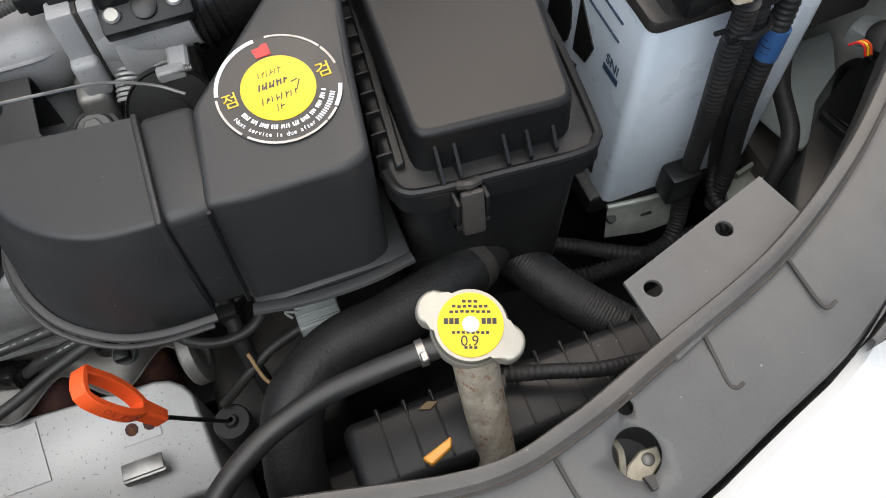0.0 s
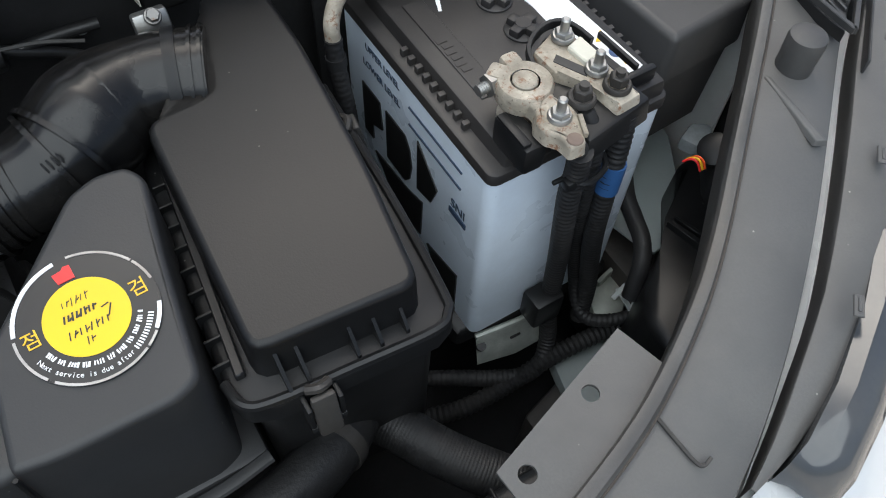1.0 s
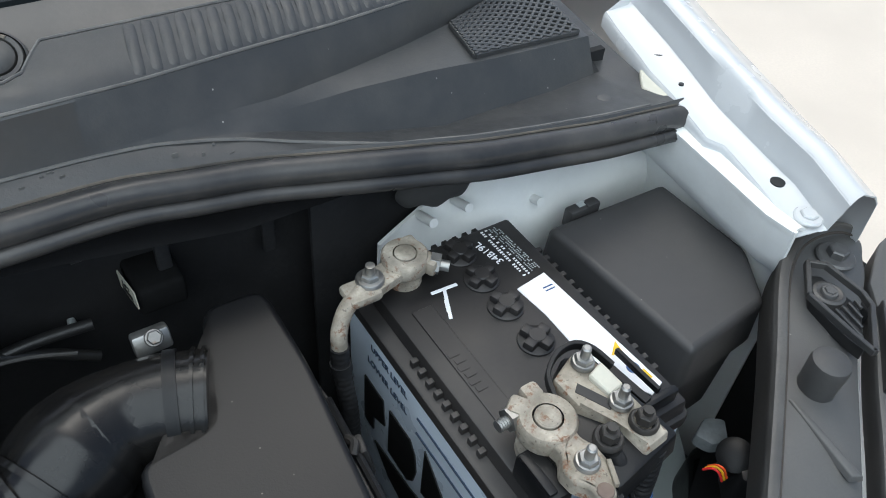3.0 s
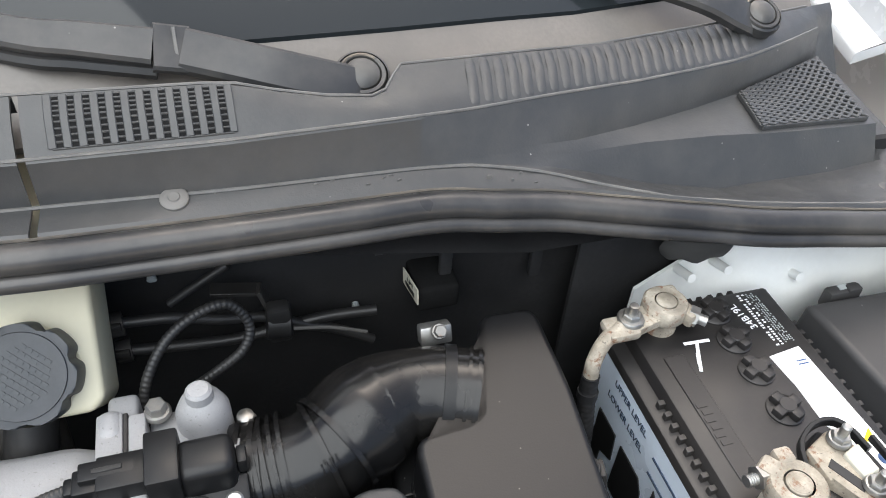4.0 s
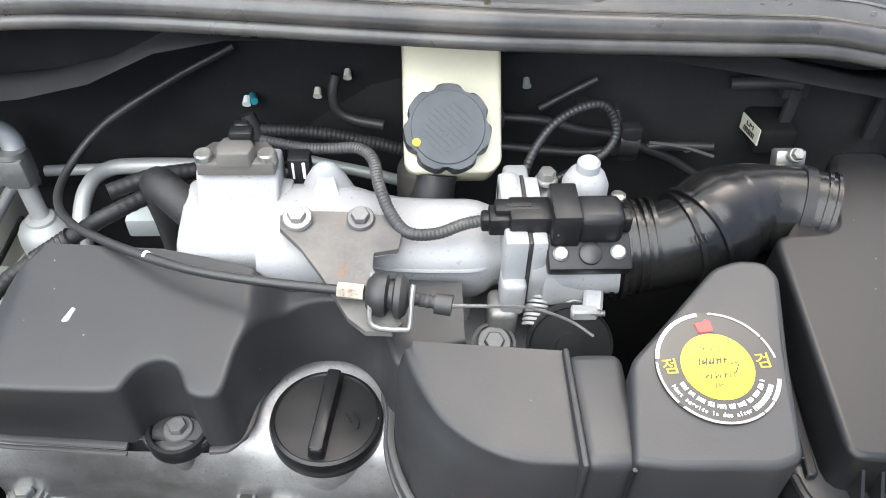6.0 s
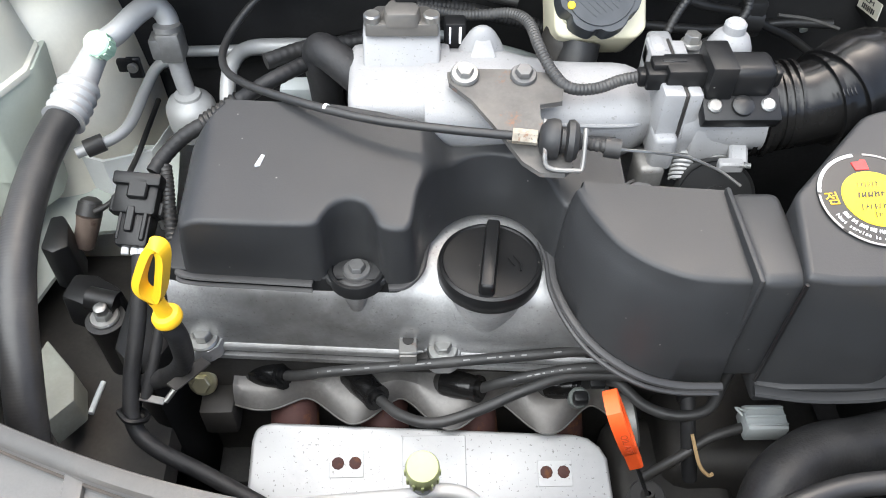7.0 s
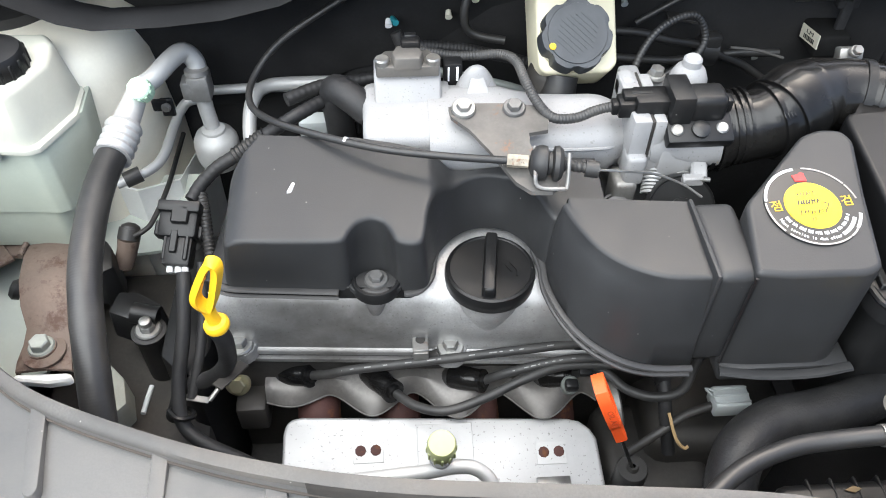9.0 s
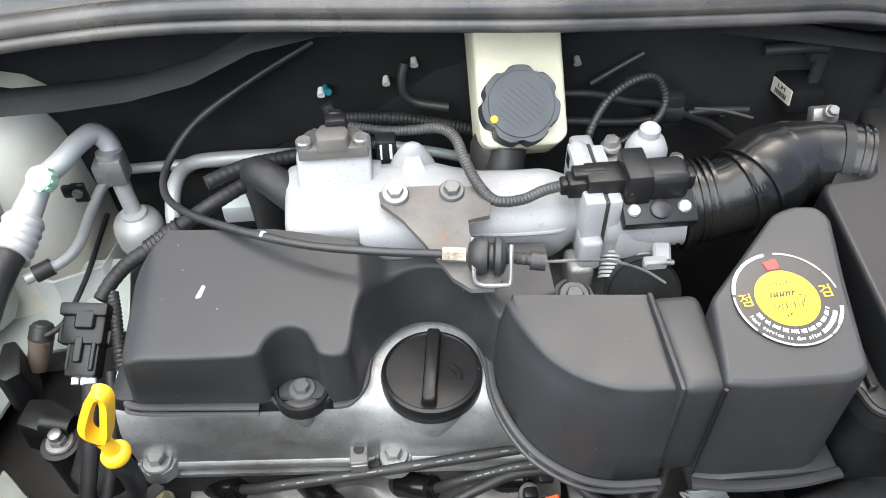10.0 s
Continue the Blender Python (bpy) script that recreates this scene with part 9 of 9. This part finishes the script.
part("bracket", prism([(-0.246, 0.480), (-0.225, 0.478), (-0.200, 0.462), (-0.196, 0.450), (-0.225, 0.440), (-0.252, 0.452)], 0.67, 0.704, 0.004, 2, 0.002), PLASTIC, solen)
part("coupling", box((-0.222, 0.466, 0.708), (0.018, 0.014, 0.012), 0.002, 2, m=T(-0.222, 0.466, 0.708) @ Matrix.Rotation(radians(-20), 4, "Z") @ T(0.222, -0.466, -0.708)), PLASTIC, solen)
part("stub", tube([(-0.2475, 0.512, 0.700), (-0.2410, 0.519, 0.715), (-0.2375, 0.5240, 0.726)], (0.0090, 0.0105), 18, 3), RUSTY, solen, "rusty round stub")
part("stub_cap", join(tube([(-0.2380, 0.5235, 0.725), (-0.2355, 0.5310, 0.733)], (0.0108, 0.0105), 18, 2), lathe([(0.0105, -0.002), (0.0085, 0.004), (0.004, 0.0065), (0, 0.007)], 18, frame_to((-0.2358, 0.5300, 0.7320), (-0.2335, 0.5370, 0.7400)))), RUBBER, solen)
part("barrel", tube([(-0.226, 0.452, 0.702), (-0.202, 0.447, 0.700)], 0.010, 18, 3), PLASTIC, solen)
sst = thing("mount_stud", (-0.211, 0.437, 0.66), "steel stud and nut on a black rubber bush", "bolt")
part("bush", lathe([(0.014, -0.06), (0.014, -0.004), (0.016, 0.0), (0.016, 0.005), (0.010, 0.006), (0, 0.006)], 24, T(-0.211, 0.436, 0.690)), RUBBER, sst)
part("nut", join(bolt_bm(T(-0.211, 0.436, 0.696), 0.0075, 0.007, 1.6), lathe([(0.0055, 0.0), (0.0055, 0.014), (0.004, 0.015), (0, 0.015)], 14, T(-0.211, 0.436, 0.696))), STEEL, sst)
single("white_rod", tube([(-0.198, 0.377, 0.693), (-0.1995, 0.364, 0.693), (-0.2005, 0.350, 0.693)], 0.0022, 10, 3), GREY_CONN, "short pale rod beside the hose", "rod")

# ---- firewall side ----
resv = thing("brake_fluid_reservoir", (0.178, 0.60, 0.85), "yellowed white fluid reservoir with a black lobed cap", "fluid reservoir")
CAPM = T(0.1775, 0.5595, 0.9145) @ Matrix.Rotation(radians(44), 4, "X")
part("body", moved(prism([(-0.031, -0.024), (-0.025, -0.030), (0.032, -0.030), (0.040, -0.022), (0.041, 0.150), (-0.033, 0.150)], -0.065, -0.017, 0.006, 3, 0.001), CAPM), CREAM, resv)
lob = []
for k in range(96):
    a = 2 * math.pi * k / 96
    r = 0.0310 - 0.0040 * math.exp(-((a * 7 / (2 * math.pi) + 0.28) % 1.0 - 0.5) ** 2 / 0.016)
    lob.append((r * math.cos(a), r * math.sin(a)))
capb = part("cap", join(moved(prism(lob, -0.016, 0.004, 0.003, 3, 0.001), CAPM), lathe([(0.0268, 0.0), (0.025, 0.0052), (0, 0.0052)], 48, CAPM)), mat("dusty_cap_plastic", (0.032, 0.036, 0.041), 0.5, var=0.25, dust=0.35, dust_col=(0.10, 0.105, 0.115), scale=60), resv, "dark blue-grey lobed screw cap", sharp=30)
part("dot", lathe([(0, 0.0062), (0.0026, 0.0060), (0.003, 0.0052)], 16, CAPM @ T(-0.0215, -0.0105, 0)), LABEL_Y, capb)
random.seed(3)
bits = []
for row in range(9):
    n = 9 - abs(row - 4)
    for k in range(n):
        bits.append(box(((k - n / 2) * 0.0040 + 0.002, 0.0155 - 0.0039 * row, 0.0054), (0.0031, 0.0019, 0.0005), 0))
part("moulded_print", moved(join(*bits), CAPM @ Matrix.Rotation(-0.75, 4, "Z")), mat("cap_print", (0.04, 0.045, 0.05), 0.5), capb)
part("neck", lathe([(0.027, -0.035), (0.029, -0.015)], 32, CAPM), CREAM, resv)
part("lower_spout", tube([(0.17, 0.565, 0.87), (0.165, 0.55, 0.845)], 0.016, 16, 3), RUBBER, resv)

fh = thing("heater_hose", (0.30, 0.62, 0.85), "black rubber hose along the firewall", "hose", "firewall hoses")
part("hose", tube([(0.216, 0.628, 0.874), (0.230, 0.630, 0.872), (0.258, 0.630, 0.869), (0.287, 0.630, 0.860), (0.32, 0.632, 0.852), (0.3446, 0.630, 0.840), (0.3687, 0.630, 0.8286), (0.397, 0.630, 0.809)], 0.0040, 12, 6), RUBBER, fh)
fh2 = thing("heater_hose", (0.30, 0.62, 0.85), "black rubber hose along the firewall", "hose", "firewall hoses")
part("hose", tube([(0.216, 0.630, 0.845), (0.230, 0.630, 0.843), (0.2877, 0.630, 0.837), (0.315, 0.631, 0.838), (0.36, 0.632, 0.842), (0.40, 0.63, 0.842)], 0.0042, 12, 6), RUBBER, fh2)
for z, y in ((0.873, 0.628), (0.844, 0.630)):
    part("spring_clamp", join(tube([(0.214, y, z), (0.224, y + 0.001, z)], 0.0085, 14, 2), box((0.219, y - 0.008, z + 0.006), (0.010, 0.004, 0.006), 0.001)), DEEP, fh)
part("strap", join(tube([(0.318, 0.629, 0.850), (0.334, 0.629, 0.848)], 0.013, 16, 2), box((0.327, 0.626, 0.852), (0.018, 0.014, 0.034), 0.004)), RUBBER, fh)
single("vacuum_hose", tube([(0.232, 0.56, 0.858), (0.240, 0.572, 0.880), (0.255, 0.585, 0.897), (0.275, 0.595, 0.905), (0.295, 0.600, 0.904), (0.306, 0.596, 0.886), (0.300, 0.588, 0.872), (0.282, 0.582, 0.862), (0.262, 0.580, 0.850)], 0.0036, 14, 8, wave=0.0005, pitch=0.0035), RUBBER, "black ribbed vacuum hose behind the throttle", "hose")
single("vacuum_hose", tube([(0.2544, 0.640, 0.8735), (0.276, 0.641, 0.887), (0.2977, 0.641, 0.9008)], 0.0032, 10, 5), RUBBER, "thin black hose on the firewall", "hose")
single("bracket_strip", join(bar_between((0.283, 0.640, 0.8807), (0.318, 0.638, 0.875), 0.012, 0.003), bar_between((0.316, 0.637, 0.878), (0.322, 0.636, 0.858), 0.012, 0.003)), DEEP, "black steel strip on the firewall", "bracket")
single("steel_line", tube([(0.335, 0.60, 0.870), (0.36, 0.597, 0.868), (0.385, 0.592, 0.862)], 0.0014, 8, 4), SLEEVE, "thin bright line behind the intake hose", "pipe")
single("rear_pipe", tube([(0.010, 0.632, 0.845), (0.047, 0.626, 0.8395), (0.085, 0.625, 0.8295), (0.129, 0.625, 0.817), (0.16, 0.625, 0.805)], 0.0048, 14, 6), mat("dull_pipe", (0.34, 0.37, 0.36), 0.45, 0.4, var=0.12, dust=0.2), "dull grey-green metal pipe behind the manifold", "pipe")
single("upper_rear_hose", tube([(0.026, 0.628, 0.866), (0.0401, 0.625, 0.8649), (0.0615, 0.625, 0.8637), (0.0911, 0.625, 0.8597), (0.112, 0.625, 0.8542), (0.1333, 0.625, 0.8487), (0.155, 0.625, 0.842)], 0.0056, 12, 6, wave=0.0006, pitch=0.0035), TAPE, "black corrugated loom behind the manifold", "wiring loom")
jn = thing("loom_junction", (0.03, 0.62, 0.85), "taped black loom junction behind the manifold tower", "wiring loom")
part("taped_branch", tube([(0.026, 0.628, 0.878), (0.031, 0.624, 0.866), (0.038, 0.620, 0.853), (0.050, 0.612, 0.844)], 0.0058, 12, 5), TAPE, jn)
part("taped_branch", tube([(0.012, 0.61, 0.842), (0.028, 0.612, 0.850), (0.045, 0.612, 0.852), (0.062, 0.608, 0.846)], 0.0075, 12, 5), TAPE, jn)
part("plug", join(box((0.046, 0.606, 0.856), (0.022, 0.014, 0.014), 0.002), box((0.052, 0.598, 0.852), (0.010, 0.004, 0.006), 0.001)), PLASTIC, jn)
part("run", tube([(0.012, 0.61, 0.842), (-0.015, 0.604, 0.842), (-0.045, 0.592, 0.846), (-0.075, 0.575, 0.845)], 0.0066, 12, 5, wave=0.0004, pitch=0.006), TAPE, jn)
single("left_stub_hose", tube([(0.094, 0.652, 0.898), (0.091, 0.648, 0.885), (0.093, 0.645, 0.870), (0.105, 0.643, 0.862), (0.13, 0.640, 0.858)], 0.0042, 12, 6), RUBBER, "black stub hose at the reservoir", "hose")
single("coolant_elbow", tube([(0.002, 0.53, 0.862), (-0.022, 0.548, 0.872), (-0.030, 0.560, 0.862), (-0.028, 0.562, 0.83), (-0.026, 0.56, 0.79)], 0.0130, 20, 6), TAPE, "thick black coolant elbow hose", "hose")
coil = thing("ignition_module", (-0.06, 0.585, 0.80), "finned dark connector block behind the cover", "connector")
part("block", box((-0.052, 0.572, 0.818), (0.028, 0.018, 0.018), 0.003), GREY_CONN, coil)
for k in range(5):
    part("fin", box((-0.03 + 0.006 * k, 0.575, 0.822), (0.003, 0.02, 0.022), 0.0008, 1), LABEL_SHADE_K, coil)
part("body", box((-0.02, 0.582, 0.808), (0.05, 0.02, 0.024), 0.004), PLASTIC, coil)
for x, y, z, c in ((0.0195, 0.660, 0.8685, LABEL_W), (0.1022, 0.660, 0.8933, PALE), (0.0772, 0.660, 0.8761, PALE), (0.2452, 0.658, 0.8861, GREY_CONN), (0.3886, 0.652, 0.8252, GREY_CONN)):
    st = thing("firewall_clip", (x, y, z), "small pale clip on the firewall", "clip", "firewall clips")
    part("pin", tube([(x, y + 0.004, z + 0.001), (x, y - 0.003, z - 0.002)], (0.0026, 0.0036), 12, 2), c, st)
single("wire_tag", tube([(0.0235, 0.666, 0.8690), (0.0265, 0.655, 0.8710)], 0.0032, 10, 2), mat("teal_plastic", (0.02, 0.20, 0.24), 0.4), "small teal plastic tag on the firewall", "tag")
mod = thing("control_box", (0.40, 0.63, 0.84), "black plastic box with a small white label", "control box")
# body coloured near-black so that it sinks into the firewall's shade
part("box", box((0.4465, 0.640, 0.852), (0.034, 0.040, 0.024), 0.004, 3), SHADE_DARK, mod)
LM = T(0.4275, 0.6330, 0.8580) @ Matrix.Rotation(radians(-8), 4, "X") @ Matrix(((0.10, 0.0, -0.995, 0), (-0.995, 0.0, -0.10, 0), (0.0, 1.0, 0.0, 0), (0, 0, 0, 1))) @ Matrix.Scale(0.62, 4, (1, 0, 0)) @ Matrix.Scale(0.75, 4, (0, 1, 0))
lab = part("label", box((0, 0, 0), (0.050, 0.0185, 0.001), 0, m=LM), PALE, mod, "white barcode label")
words("LM", 0.0068, LM @ T(0, 0.0042, 0.0008) @ Matrix.Scale(2.4, 4, (1, 0, 0)), LABEL_SHADE_K, lab)
for k in range(7):
    part("code_bar", box((0, 0, 0), (0.0032 if k % 2 else 0.002, 0.0058, 0.0004), 0, m=LM @ T(-0.0135 + 0.0045 * k, -0.0035, 0.0008)), LABEL_SHADE_K, lab)
for x in (0.455, 0.53):
    single("firewall_bracket", join(box((x, 0.640, 0.895), (0.022, 0.012, 0.020), 0.003), box((x, 0.636, 0.87), (0.010, 0.006, 0.05), 0.002)), DARK, "dark bracket on the firewall", "bracket")
single("brake_pipe", tube([(0.40, 0.635, 0.900), (0.43, 0.633, 0.902), (0.45, 0.635, 0.900), (0.456, 0.635, 0.898)], 0.005, 12, 5), RUBBER, "black hose end near the air filter box", "hose")
